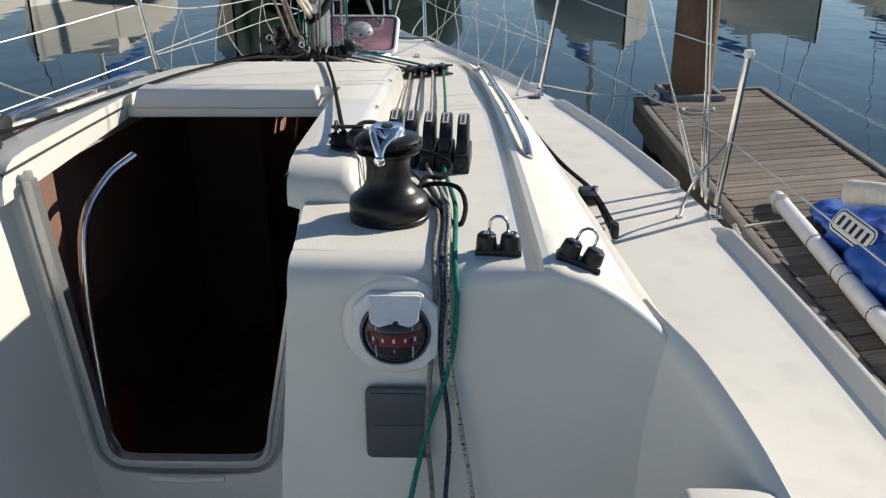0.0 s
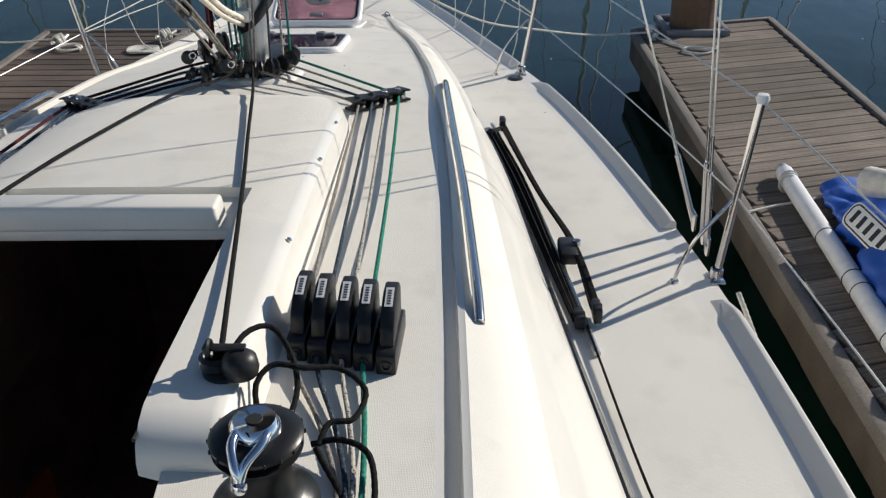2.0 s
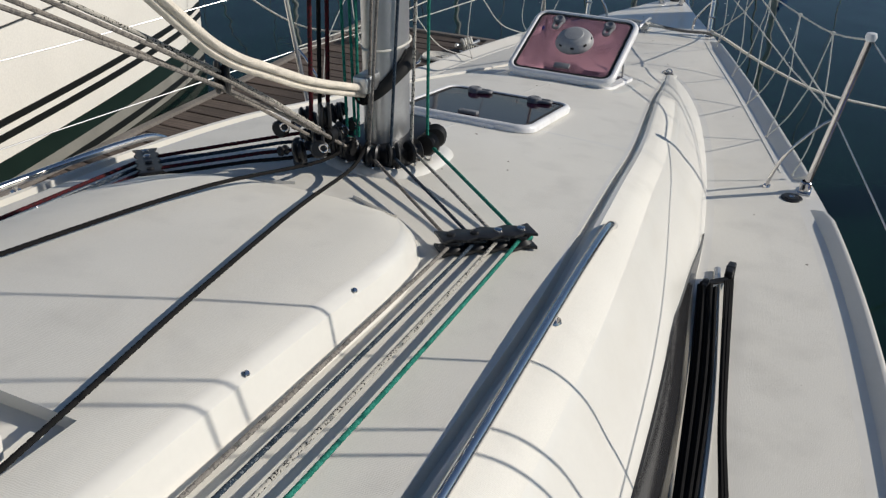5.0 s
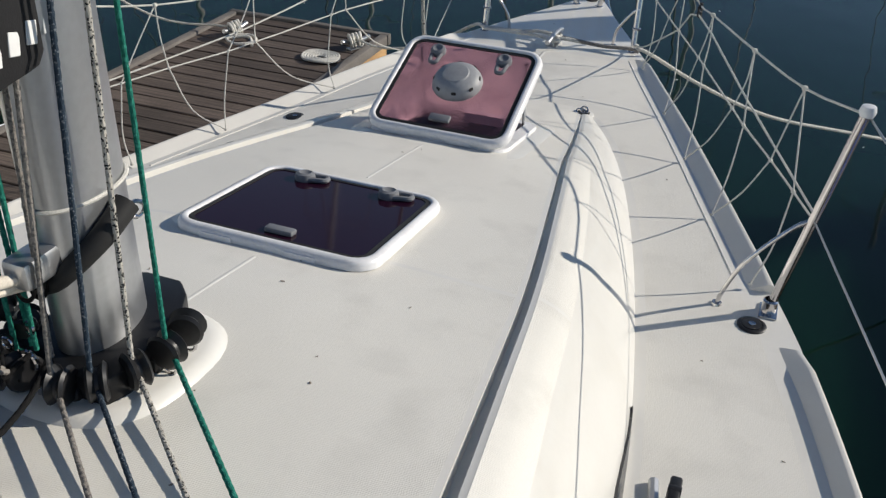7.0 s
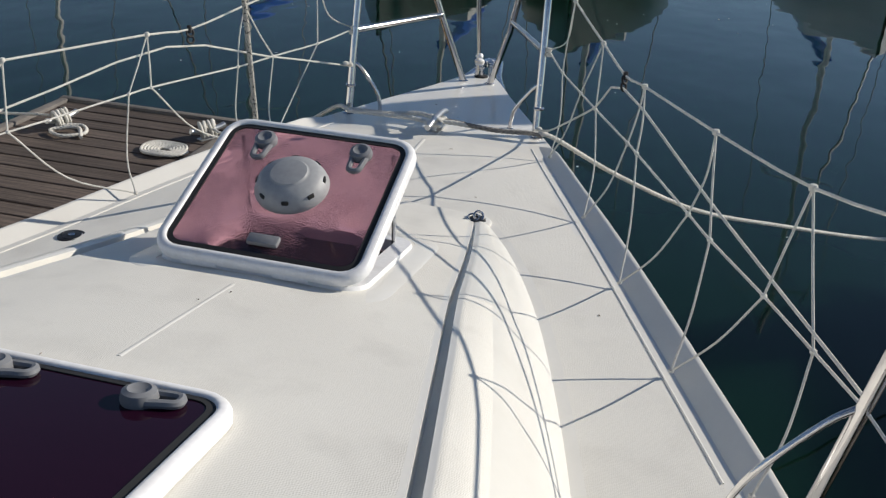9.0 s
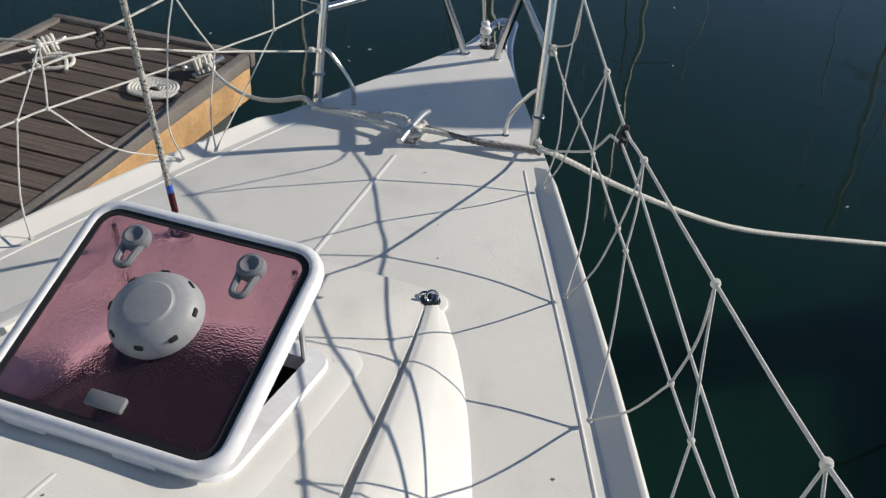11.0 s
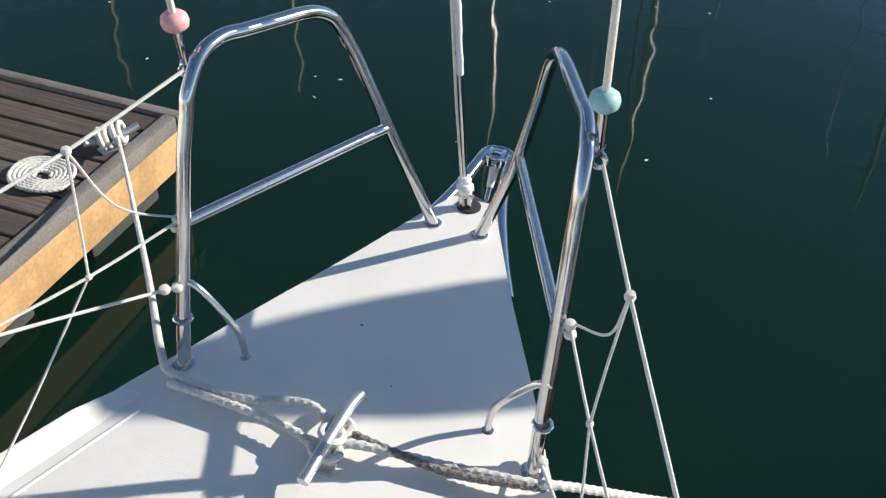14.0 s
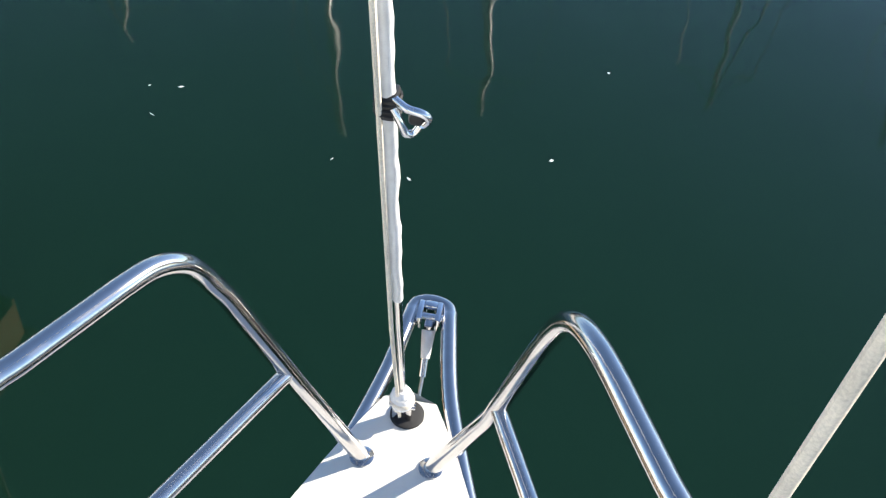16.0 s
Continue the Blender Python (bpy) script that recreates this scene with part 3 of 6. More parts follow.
    # cockpit: sole, coaming and seat sides that close the place behind
    part("cockpit_sole", box(3.0, 4.4, 0.04, (0, -0.75, 0.62), 0.0), SKID, boat)
    tail = [(u, v) for u, v in SIDE if u > 0.38]
    u0, v0 = tail[0]
    tail = [((u - u0) / (1 - u0), (v - v0) / (1 - v0)) for u, v in tail]
    rim_x = curve([(-2.6, 1.22), (0.0, 1.225), (0.9, 1.205), (1.18, 1.175), (1.26, 1.150), (1.33, 1.110), (1.39, 1.062), (1.44, 1.010), (1.482, 0.99)])
    rim_z = curve([(-2.6, 1.30), (0.0, 1.33), (0.9, 1.365), (1.18, 1.412), (1.26, 1.452), (1.33, 1.504), (1.39, 1.558), (1.44, 1.598), (1.482, 1.612)])
    for s in (1, -1):
        bm = bmesh.new()
        rows = []
        for y in [-2.6, -1.6, -0.6, 0.0, 0.4, 0.7, 0.9, 1.0, 1.08] + [1.14 + 0.019 * k for k in range(19)]:
            x, z, f = rim_x(y), rim_z(y), foot(1.482) + 0.05 * min(1.0, max(0.0, (1.482 - y) / 0.6))
            row = [(x - 0.075, 0.62), (x - 0.05, z - 0.20), (x - 0.030, z - 0.045), (x - 0.022, z - 0.016), (x - 0.010, z - 0.003)]
            row += [(x + (f - x) * u, z + (ZD - 0.003 - z) * v) for u, v in tail]
            rows.append([(s * a, y, b) for a, b in row])
        loft(bm, rows, lambda i, k: 0)
        bmesh.ops.recalc_face_normals(bm, faces=bm.faces[:])
        part("coaming", bm, GEL, boat, "white cockpit coaming sweeping aft from the coachroof", angle=50)
        part("coaming_step", box(0.15, 0.465, 0.50, (s * 1.085, 0.983, 1.16), 0.014, 3), GEL, boat)
        part("cockpit_seat", box(0.5, 4.0, 0.36, (s * 0.86, -0.95, 0.82), 0.03, 3), GEL, boat)


after_bulkhead()


# ---- cabin inside ----
def cabin():
    part("cabin_sole", box(1.55, 4.9, 0.04, (0, 4.2, -0.02)), DARK, boat)
    for s in (1, -1):
        part("cabin_side", box(0.03, 2.7, 1.40, (s * 0.75, 3.2, 0.68)), DARK, boat)
    for s in (1, -1):
        part("cabin_bulkhead", box(0.40, 0.03, 1.36, (s * 0.56, 4.55, 0.66)), DARK, boat)
        part("forepeak_side", box(0.03, 2.10, 1.06, (s * 0.50, 5.60, 0.51)), DARK, boat)
    part("forepeak_end", box(0.97, 0.03, 1.06, (0, 6.62, 0.51)), DARK, boat)
    part("berth", box(0.96, 1.6, 0.30, (0, 5.75, 0.20), 0.04, 2), CUSHION, boat, "dark red berth cushion")
    part("cabin_panel", box(0.02, 0.30, 1.0, (-0.40, 2.08, 1.12), 0.004), WOOD, boat, "varnished brown wooden panel inside")
    part("cabin_lining", box(0.02, 0.9, 0.5, (-0.47, 2.75, 1.35), 0.004), WOOD, boat)
    part("grab_handle", tube([(-0.225, 2.36, 1.615), (-0.265, 2.25, 1.585), (-0.292, 2.15, 1.51), (-0.295, 2.10, 1.36), (-0.290, 2.08, 1.2), (-0.272, 2.05, 1.0), (-0.248, 2.03, 0.88)], 0.013, 12), CHROME, boat, "curved chrome grab handle")
    # Small bright orange strip against the port cabin side.
    part("cushion_edge", box(0.035, 0.16, 0.34, (-0.72, 3.17, 0.22), 0.006), ORANGE, boat, "orange strip inside the dark cabin")
    for a, b, c, d in ((0.44, 0.02, 0, 5.84), (0.44, 0.02, 0, 6.26), (0.02, 0.42, 0.225, 6.05), (0.02, 0.42, -0.225, 6.05)):
        part("well_side", box(a, b, 0.12, (c, d, 1.10)), RUBBER, boat)


cabin()


# ---- side decks, foredeck, hull ----
def deck():
    bm = bmesh.new()
    for s in (1, -1):
        rows, ys = [], stations(1.30, 6.66, 0.1)
        for y in ys:
            d, e, o = foot(y), edge(y), edge(y) + lip(y)
            rows.append([(s * x, y, deck_z(x, y)) for x in (d - 0.02, d, d + 0.03, d + 0.03 + (e - d - 0.06) / 2, e - 0.03, e, o)])
        loft(bm, rows, [0, 0, 1, 1, 0, 0])
        rows, ys = [], stations(6.66, 8.31, 0.06, (7.30,))
        for y in ys:
            e, o = edge(y), edge(y) + lip(y)
            rows.append([(s * x, y, deck_z(x, y)) for x in (0, 0.012 * e, e * 0.5, e * 0.92, e, o)])
        loft(bm, rows, lambda i, k: 1 if k in (1, 2) and ys[i] < 7.30 else 0)
        rows = [[(s * x, y, ZD) for x in (1.28, 1.45, edge(y), edge(y) + lip(y))] for y in stations(-3.0, 1.30, 0.4)]
        loft(bm, rows, [1, 0, 0])
    bmesh.ops.remove_doubles(bm, verts=bm.verts[:], dist=0.0005)
    bmesh.ops.recalc_face_normals(bm, faces=bm.faces[:])
    part("deck", bm, [GEL, SKID], boat, "off-white deck with anti-slip panels and narrow seams", angle=50)
    # seams moulded between the panels
    part("seam", tube([(0, 6.64, deck_z(0, 6.64) - 0.0115), (0, 7.0, deck_z(0, 7.0) - 0.0115), (0, 7.26, deck_z(0, 7.26) - 0.0115)], 0.014, 14, 3), GEL, boat)
    part("seam", tube([(-0.01, y, roof_z(0, y) - 0.0108) for y in (5.32, 5.5, 5.74)], 0.012, 14, 3), GEL, boat)
    part("seam", tube([(0.0, y, roof_z(0, y) - 0.0108) for y in (4.42, 4.55, 4.70)], 0.012, 14, 3), GEL, boat)
    # narrow moulded beads inside the toe rails
    for s in (1, -1):
        for a, b in ((5.64, 7.36),):
            part("bead", tube([(s * (edge(y) - 0.030), y, deck_z(edge(y) - 0.03, y) - 0.001) for y in stations(a, b, 0.2)], 0.0042, 8, 2), GEL, boat)
    # hull
    bm = bmesh.new()
    for s in (1, -1):
        rows = []
        for y in stations(-3.0, 8.31, 0.15):
            o = edge(y) + lip(y)
            k = max(0.0, (y - 4.5) / 3.8)
            rows.append([(s * max(0.005, o - f * (0.02 + 0.16 * k) * min(1, o * 4)), y - 0.35 * k * k * f, ZD - 0.015 * (f == 0) - f * (ZD - ZW + 0.2)) for f in (0.0, 0.03, 0.3, 0.65, 1.0)])
        rows = [[(r[0][0], r[0][1], ZD)] + r for r in rows]
        loft(bm, rows, lambda i, k: 0)
        last = rows[-1]
        bm.faces.new([bm.verts.new(p) for p in last] + [bm.verts.new((0, p[1] + 0.02, p[2])) for p in (last[-1], last[0])])
    bm.faces.new([bm.verts.new(p) for p in ((-1.5, -3, ZD), (1.5, -3, ZD), (1.4, -3, ZW - 0.2), (-1.4, -3, ZW - 0.2))])
    bmesh.ops.remove_doubles(bm, verts=bm.verts[:], dist=0.0005)
    bmesh.ops.recalc_face_normals(bm, faces=bm.faces[:])
    part("hull", bm, GEL, boat, "white hull side")
    # moulded toe rails, with gaps at the stanchions
    for s in (1, -1):
        for a, b in ((-2.5, 3.20), (3.70, 5.34), (5.60, 7.40)):
            bm = bmesh.new()
            rows = []
            for y in stations(a, b, 0.1):
                k = min(1.0, (y - a) / 0.001, (b - y) / 0.02 + 0.35)
                k = min(1.0, max(0.0, (b - y) / 0.06 + 0.25), max(0.0, (y - a) / 0.02 + 0.9))
                e, w, h = edge(y), lip(y), 0.56 * lip(y) * 0.74 * k
                o = 0.018 * min(1.0, max(0.0, (5.6 - y) / 0.5))
                rows.append([(s * x, y, z) for x, z in ((e + o - 0.002, ZD - 0.002), (e + o + 0.010, ZD + 0.003), (e + w * 0.70, ZD + h - 0.002), (e + w * 0.76, ZD + h), (e + w - 0.010, ZD + h),
                                                        (e + w - 0.001, ZD + h - 0.008), (e + w + 0.002, ZD - 0.03))])
            loft(bm, rows, lambda i, k: 0)
            for r in (rows[0], rows[-1]):
                bm.faces.new([bm.verts.new(p) for p in r])
            bmesh.ops.remove_doubles(bm, verts=bm.verts[:], dist=0.0005)
            bmesh.ops.recalc_face_normals(bm, faces=bm.faces[:])
            part("toe_rail", bm, GEL, boat)
    # long dark windows in the coachroof sides
    for s in (1, -1):
        bm = bmesh.new()
        rows = []
        for y in stations(2.0, 4.93, 0.1):
            b = side_x(y)
            d, z0 = foot(y), top(y) + riser(y) + 0.002
            k = min(1.0, (4.93 - y) / 0.85)
            lo, hi = 0.955, 0.955 - 0.36 * k - 0.006
            row = []
            for q in (lo, lo - 0.02, (lo + hi) / 2, hi + 0.005, hi):
                j = max(i for i in range(len(SIDE) - 1) if SIDE[i][1] <= q)
                (u0, v0), (u1, v1) = SIDE[j], SIDE[j + 1]
                u = u0 + (u1 - u0) * (q - v0) / (v1 - v0)
                off = 0.006 if q not in (lo, hi) else -0.002
                row.append((s * (b + (d - b) * u + off), y, z0 + (ZD - z0) * q + off * 0.6))
            rows.append(row)
        loft(bm, rows, lambda i, k: 0)
        bmesh.ops.recalc_face_normals(bm, faces=bm.faces[:])
        part("side_window", bm, WINDOW, boat, "long smoked acrylic cabin window")


deck()


# ---- deck hatches ----
def deck_hatch(open_deg, label):
    """Hinged at its after edge, which is the origin; y forward, z up from the roof."""
    w, h = (0.535, 0.50) if open_deg < 5 else (0.515, 0.485)
    root = thing("deck_hatch", label, "hatch", "deck hatches")
    coam = ring_frame(w - 0.008, h - 0.008, 0.066, [(0.0, 0.0), (0.006, 0.014), (0.05, 0.014), (0.05, -0.02)])
    coam.transform(Matrix.Translation((0, h / 2, -0.006)))
    part("base_frame", coam, WHITE, root)
    tilt = Matrix.Translation((0, 0, 0.010)) @ Euler((radians(open_deg), 0, 0)).to_matrix().to_4x4()
    rim = ring_frame(w, h, 0.068, [(0.0, 0.0), (0.0, 0.012), (0.003, 0.019), (0.008, 0.0235), (0.016, 0.0255), (0.022, 0.0250), (0.025, 0.021), (0.025, 0.0)])
    rim.transform(tilt @ Matrix.Translation((0, h / 2, 0)))
    lid = part("lid_frame", rim, WHITE, root, "white rounded lid frame", angle=60)
    seal = ring_frame(w - 0.046, h - 0.046, 0.046, [(0.0, 0.0195), (0.016, 0.0215), (0.016, 0.016), (0.0, 0.016)])
    seal.transform(tilt @ Matrix.Translation((0, h / 2, 0)))
    part("seal", seal, RUBBER, lid)
    pane = slab(round_rect(w - 0.050, h - 0.050, 0.044), 0.008, 0.0195)
    pane.transform(tilt @ Matrix.Translation((0, h / 2, 0)))
    pane_ = part("pane", pane, WETPANE if open_deg > 5 else DARKPANE, lid, "tinted acrylic pane")
    for x in (-0.125, 0.125):
        knob = join(lathe([(0, 0.018), (0.027, 0.018), (0.029, 0.026), (0.026, 0.038), (0.018, 0.042), (0.010, 0.037), (0, 0.037)], 24),
                    tube([(-0.018, -0.008, 0.026), (-0.015, -0.035, 0.027), (-0.012, -0.058, 0.027), (0.0, -0.064, 0.027), (0.012, -0.058, 0.027), (0.015, -0.035, 0.027), (0.018, -0.008, 0.026)], 0.0075, 8, 4))
        knob.transform(tilt @ Matrix.Translation((x, h - (0.085 if open_deg > 5 else 0.072), 0)) @ Euler((0, 0, radians(0 if open_deg > 5 else 100))).to_matrix().to_4x4())
        part("handle", knob, GREY, lid, "grey dogging handle")
    pull = box(0.075, 0.03, 0.014, (0, 0, 0.025), 0.005)
    pull.transform(tilt @ Matrix.Translation((0.0, 0.075, 0)))
    part("lid_pull", pull, GREY, lid)
    for x in (-0.13, 0.09):
        hinge = box(0.085, 0.010, 0.018, (x, 0.001, 0.014), 0.003)
        part("hinge", hinge, WHITE, root)
    if open_deg > 5:
        m = tilt @ Matrix.Translation((0.0, 0.255, 0.019))
        dome = lathe([(0.0, 0.0), (0.088, 0.0), (0.090, 0.006), (0.086, 0.020), (0.078, 0.034), (0.066, 0.044), (0.050, 0.049), (0.046, 0.050), (0.043, 0.054), (0.025, 0.056), (0, 0.0565)], 40)
        dome.transform(m)
        vent = part("vent_dome", dome, DOME, lid, "grey round ventilator dome")
        for k in range(8):
            a = 2 * math.pi * k / 8 + 0.2
            slot = box(0.018, 0.006, 0.014, (0, 0, 0), 0.003)
            slot.transform(m @ Matrix.Translation((0.0805 * math.cos(a), 0.0805 * math.sin(a), 0.027)) @ Euler((radians(0), 0, a + math.pi / 2)).to_matrix().to_4x4())
            part("vent_slot", slot, RUBBER, vent)
        for x in (-0.2, 0.2):
            stay = tube([(x, h - 0.06, 0.0), tuple(tilt @ Vector((x, h - 0.06, 0.004)))], 0.006, 8, 1)
            part("stay_arm", stay, ALU, root)
    return root


def on_roof(y0, y1):
    return math.degrees(math.atan2(top(y1) - top(y0), y1 - y0))


a = on_roof(4.77, 5.23)
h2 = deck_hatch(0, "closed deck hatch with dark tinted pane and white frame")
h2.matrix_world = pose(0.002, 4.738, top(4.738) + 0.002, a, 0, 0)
a = on_roof(5.82, 6.25)
h1 = deck_hatch(21.5 - a, "open tinted deck hatch with a grey ventilator dome, wet with dew")
h1.matrix_world = pose(0, 5.815, top(5.815) + 0.010, a, 0, 0)
# low moulded pads round the hatches
for y, far in ((4.750, 5.23), (5.815, 6.25)):
    pad = ring_frame(0.64, 0.62, 0.10, [(0.0, -0.012), (0.006, 0.002), (0.014, 0.005), (0.07, 0.005), (0.07, -0.012)])
    pad.transform(pose(0, y, top(y) + 0.009, on_roof(y, far), 0, 0) @ Matrix.Translation((0, 0.2425, -0.006)))
    part("hatch_pad", pad, GEL, boat, "low moulded pad round a hatch")


# ---- water, docks, piles, distance ----
ABOARD["sinks"] = False


def surroundings():
    bm = bmesh.new()
    bmesh.ops.create_grid(bm, x_segments=2, y_segments=2, size=1500)
    bm.transform(Matrix.Translation((0, 0, ZW)))
    w = mesh_ob("water", bm, WATER, False)
    tagged(w, "calm dark green harbour water with sky reflections", "water", kind="structure")
    # wooded shore far off
    bm = bmesh.new()
    rng = random.Random(4)
    for k in range(420):
        x, y = rng.uniform(-260, 260), rng.uniform(150, 190)
        h = rng.uniform(5, 13)
        c = bmesh.ops.create_icosphere(bm, subdivisions=1, radius=1, matrix=Matrix.Translation((x, y, h * 0.45)) @ Matrix.Diagonal((rng.uniform(4, 9), 5, h * 0.6, 1)))
        for v in c["verts"]:
            v.co += Vector((rng.uniform(-1, 1), rng.uniform(-1, 1), rng.uniform(-1, 1)))
    s = mesh_ob("shore", bm, LEAF, False)
    tagged(s, "dark wooded shore across the harbour", "shore", kind="stuff")


surroundings()


def dock(x0, x1, ya, yb, skew, label, board, planks):
    """A floating finger dock with cross planks; skew: how far the outer end corner reaches ahead."""
    z = 0.20
    root = thing("floating_dock", label, "dock", "finger docks")
    n = 46
    pitch = 0.148
    L = (x1 - x0) - 0.14
    meshes = []
    for k in range(5):
        b = box(L, pitch - 0.012 - 0.002 * (k % 3), 0.035, (0, 0, 0), 0.005, 1)
        me = bpy.data.meshes.new("plank")
        b.to_mesh(me)
        b.free()
        me.materials.append(planks)
        meshes.append(me)
    rng = random.Random(int(x0 * 10))
    y = yb - 0.10
    turn = math.atan2(skew, x1 - x0)
    while y > ya:
        p = new("plank", meshes[rng.randrange(5)])
        p.parent = root
        p.matrix_local = pose((x0 + x1) / 2, y + skew / 2, z - 0.0175 + rng.uniform(-0.003, 0.002), rng.uniform(-0.4, 0.4), 0, math.degrees(turn) + rng.uniform(-0.25, 0.25))
        y -= pitch
    for x, dy in ((x0 + 0.035, 0), (x1 - 0.035, skew)):
        part("edge_timber", box(0.07, yb + dy - ya, 0.085, (x, (ya + yb + dy) / 2, z - 0.022), 0.012), OLDWOOD, root, "grey rubbed edge timber")
        part("fascia_board", box(0.045, yb + dy - ya - 0.02, 0.20, (x + (0.02 if x > x0 + 0.1 else -0.02) * 0, (ya + yb + dy) / 2, z - 0.17), 0.006), board, root, "timber fascia board")
    e = box(x1 - x0 + 0.02, 0.06, 0.09, (0, 0, 0), 0.012)
    part("end_timber", e, OLDWOOD, root).matrix_local = pose((x0 + x1) / 2, yb + skew / 2, z - 0.02, 0, 0, math.degrees(turn))
    e = box(x1 - x0 - 0.06, 0.045, 0.20, (0, 0, 0), 0.006)
    part("end_board", e, board, root).matrix_local = pose((x0 + x1) / 2, yb + skew / 2 - 0.01, z - 0.17, 0, 0, math.degrees(turn))
    y = yb - 0.35
    while y > ya:
        part("float", box(x1 - x0 - 0.25, 0.55, 0.34, ((x0 + x1) / 2, y, z - 0.42), 0.03), FLOAT, root, "dark dock float")
        y -= 0.95
    return root


dock_s = dock(2.50, 4.02, -3.0, 9.55, 0.42, "weathered plank finger dock with a timber pile at its end", OLDFASCIA, PLANK)
dock_p = dock(-3.29, -1.85, -3.0, 9.63, 0.0, "weathered plank finger dock with coiled mooring lines", FASCIA, DARKPLANK)


def pile():
    root = thing("mooring_pile", "tall brown timber mooring pile at the dock's end", "pile")
    bm = lathe([(0.0, -3.0), (0.225, -3.0), (0.222, 0), (0.215, 2.0), (0.210, 2.80), (0.195, 2.90), (0.17, 2.98), (0.125, 3.08), (0.07, 3.19), (0, 3.27)], 24, (3.13, 9.68, 0))
    for v in bm.verts:
        a = noise.noise(v.co * 2.0) * 0.012
        v.co.x += a
        v.co.y -= a
    part("trunk", bm, PILE, root)
    hoop = join(box(0.62, 0.06, 0.07, (3.12, 9.40, 0.22), 0.01), box(0.06, 0.6, 0.07, (2.84, 9.68, 0.22), 0.01), box(0.06, 0.6, 0.07, (3.40, 9.68, 0.22), 0.01), box(0.62, 0.06, 0.07, (3.12, 9.96, 0.22), 0.01))
    part("hoop", hoop, GREY, root, "grey metal pile hoop")


pile()


def neighbour_boat():
    root = thing("neighbour_sailboat", "white sailboat with black stripes and a green waterline band", "sailboat")
    half = curve([(-3, 1.0), (2, 1.40), (4, 1.28), (6, 0.93), (7.5, 0.58), (8.5, 0.26), (9.0, 0.02)])
    cx = -4.75
    def strip(name, z0, z1, mat, off, label=""):
        bm = bmesh.new()
        for s in (1, -1):
            rows = []
            for y in stations(-3, 9.0, 0.25):
                row = []
                for k in range(5):
                    z = z0 + (z1 - z0) * k / 4
                    f = (z - ZW) / 1.9
                    row.append((cx + s * (half(y) * (0.90 + 0.10 * f) + off), y + 0.05 * f, z))
                rows.append(row)
            loft(bm, rows, lambda i, k: 0)
        bmesh.ops.recalc_face_normals(bm, faces=bm.faces[:])
        part(name, bm, mat, root, label)
    strip("hull_side", 0.10, 1.75, NBHULL, 0.0)
    strip("boot_stripe", -0.05, 0.10, GREEN, 0.002, "dark green boot top band")
    # Grey band and low dark stripe are painted as the hull mirrored in water.
    strip("bottom_paint", -0.5, -0.05, HULLMIRROR, 0.0, "grey band painted as a reflection of the hull")
    strip("stripe", -0.20, -0.14, STRIPE, 0.004, "dark stripe painted as the reflection of a black stripe")
    strip("stripe", 0.23, 0.285, STRIPE, 0.006, "black stripe")
    strip("stripe", 0.33, 0.385, STRIPE, 0.006, "black stripe")
    bm = bmesh.new()
    rows = [[(cx + s * half(y), y, 1.75) for s in (-1, 0, 1)] for y in stations(-3, 9.0, 0.25)]
    loft(bm, rows, lambda i, k: 0)
    part("deck", bm, NBHULL, root)
    part("cabin", box(1.5, 4.0, 0.4, (cx, 2.4, 1.93), 0.12, 3), NBHULL, root)
    part("mast", tube([(cx, 4.2, 1.7), (cx, 4.3, 15)], 0.075, 12, 1), ALU, root)
    part("rubbing_line", tube([(cx + half(y) + 0.012, y, 0.98 + 0.0 * y) for y in stations(-3, 8.9, 0.6)], 0.006, 6, 2), STRIPE, root)


neighbour_boat()


def far_boat(x, y, L, turn, hullmat, label):
    root = thing("moored_yacht", label, "sailboat", "yachts across the fairway")
    half = curve([(0, 0.9), (L * 0.4, 1.55), (L * 0.75, 1.1), (L * 0.95, 0.3), (L, 0.03)])
    bm = bmesh.new()
    for s in (1, -1):
        rows = [[(s * half(q) * f, q, z) for f, z in ((0.8, -0.4), (0.95, 0.2), (1.0, 0.95), (0.0, 1.02))] for q in stations(0, L, 0.6)]
        loft(bm, rows, lambda i, k: 0)
    bmesh.ops.recalc_face_normals(bm, faces=bm.faces[:])
    part("hull", bm, hullmat, root)
    part("cabin", box(1.7, L * 0.42, 0.45, (0, L * 0.45, 1.2), 0.1, 2), NBHULL, root)
    for s in (1, -1):
        part("window", box(0.02, L * 0.25, 0.16, (s * 0.852, L * 0.45, 1.24), 0.005, 1), WINDOW, root)
    part("mast", tube([(0, L * 0.55, 1.2), (0, L * 0.55, L * 0.92)], 0.07, 8, 1), NBHULL, root)
    part("boom", tube([(0, L * 0.55, 2.2), (0, L * 0.15, 2.2)], 0.14, 8, 1), BLUECLOTH, root)
    for z in (0.5, 0.82):
        part("spreader", tube([(-0.9, L * 0.53, L * z), (0, L * 0.55, L * z), (0.9, L * 0.53, L * z)], 0.022, 6, 1), NBHULL, root)
    part("forestay", tube([(0, L * 0.98, 1.0), (0, L * 0.55, L * 0.9)], 0.02, 6, 1), GREY, root)
    for s in (1, -1):
        part("shroud", tube([(s * 1.4, L * 0.5, 1.0), (s * 0.9, L * 0.53, L * 0.82), (0, L * 0.55, L * 0.9)], 0.012, 5, 1), GREY, root)
    root.matrix_world = pose(x, y, ZW + 0.15, 0, 0, turn)
    return root


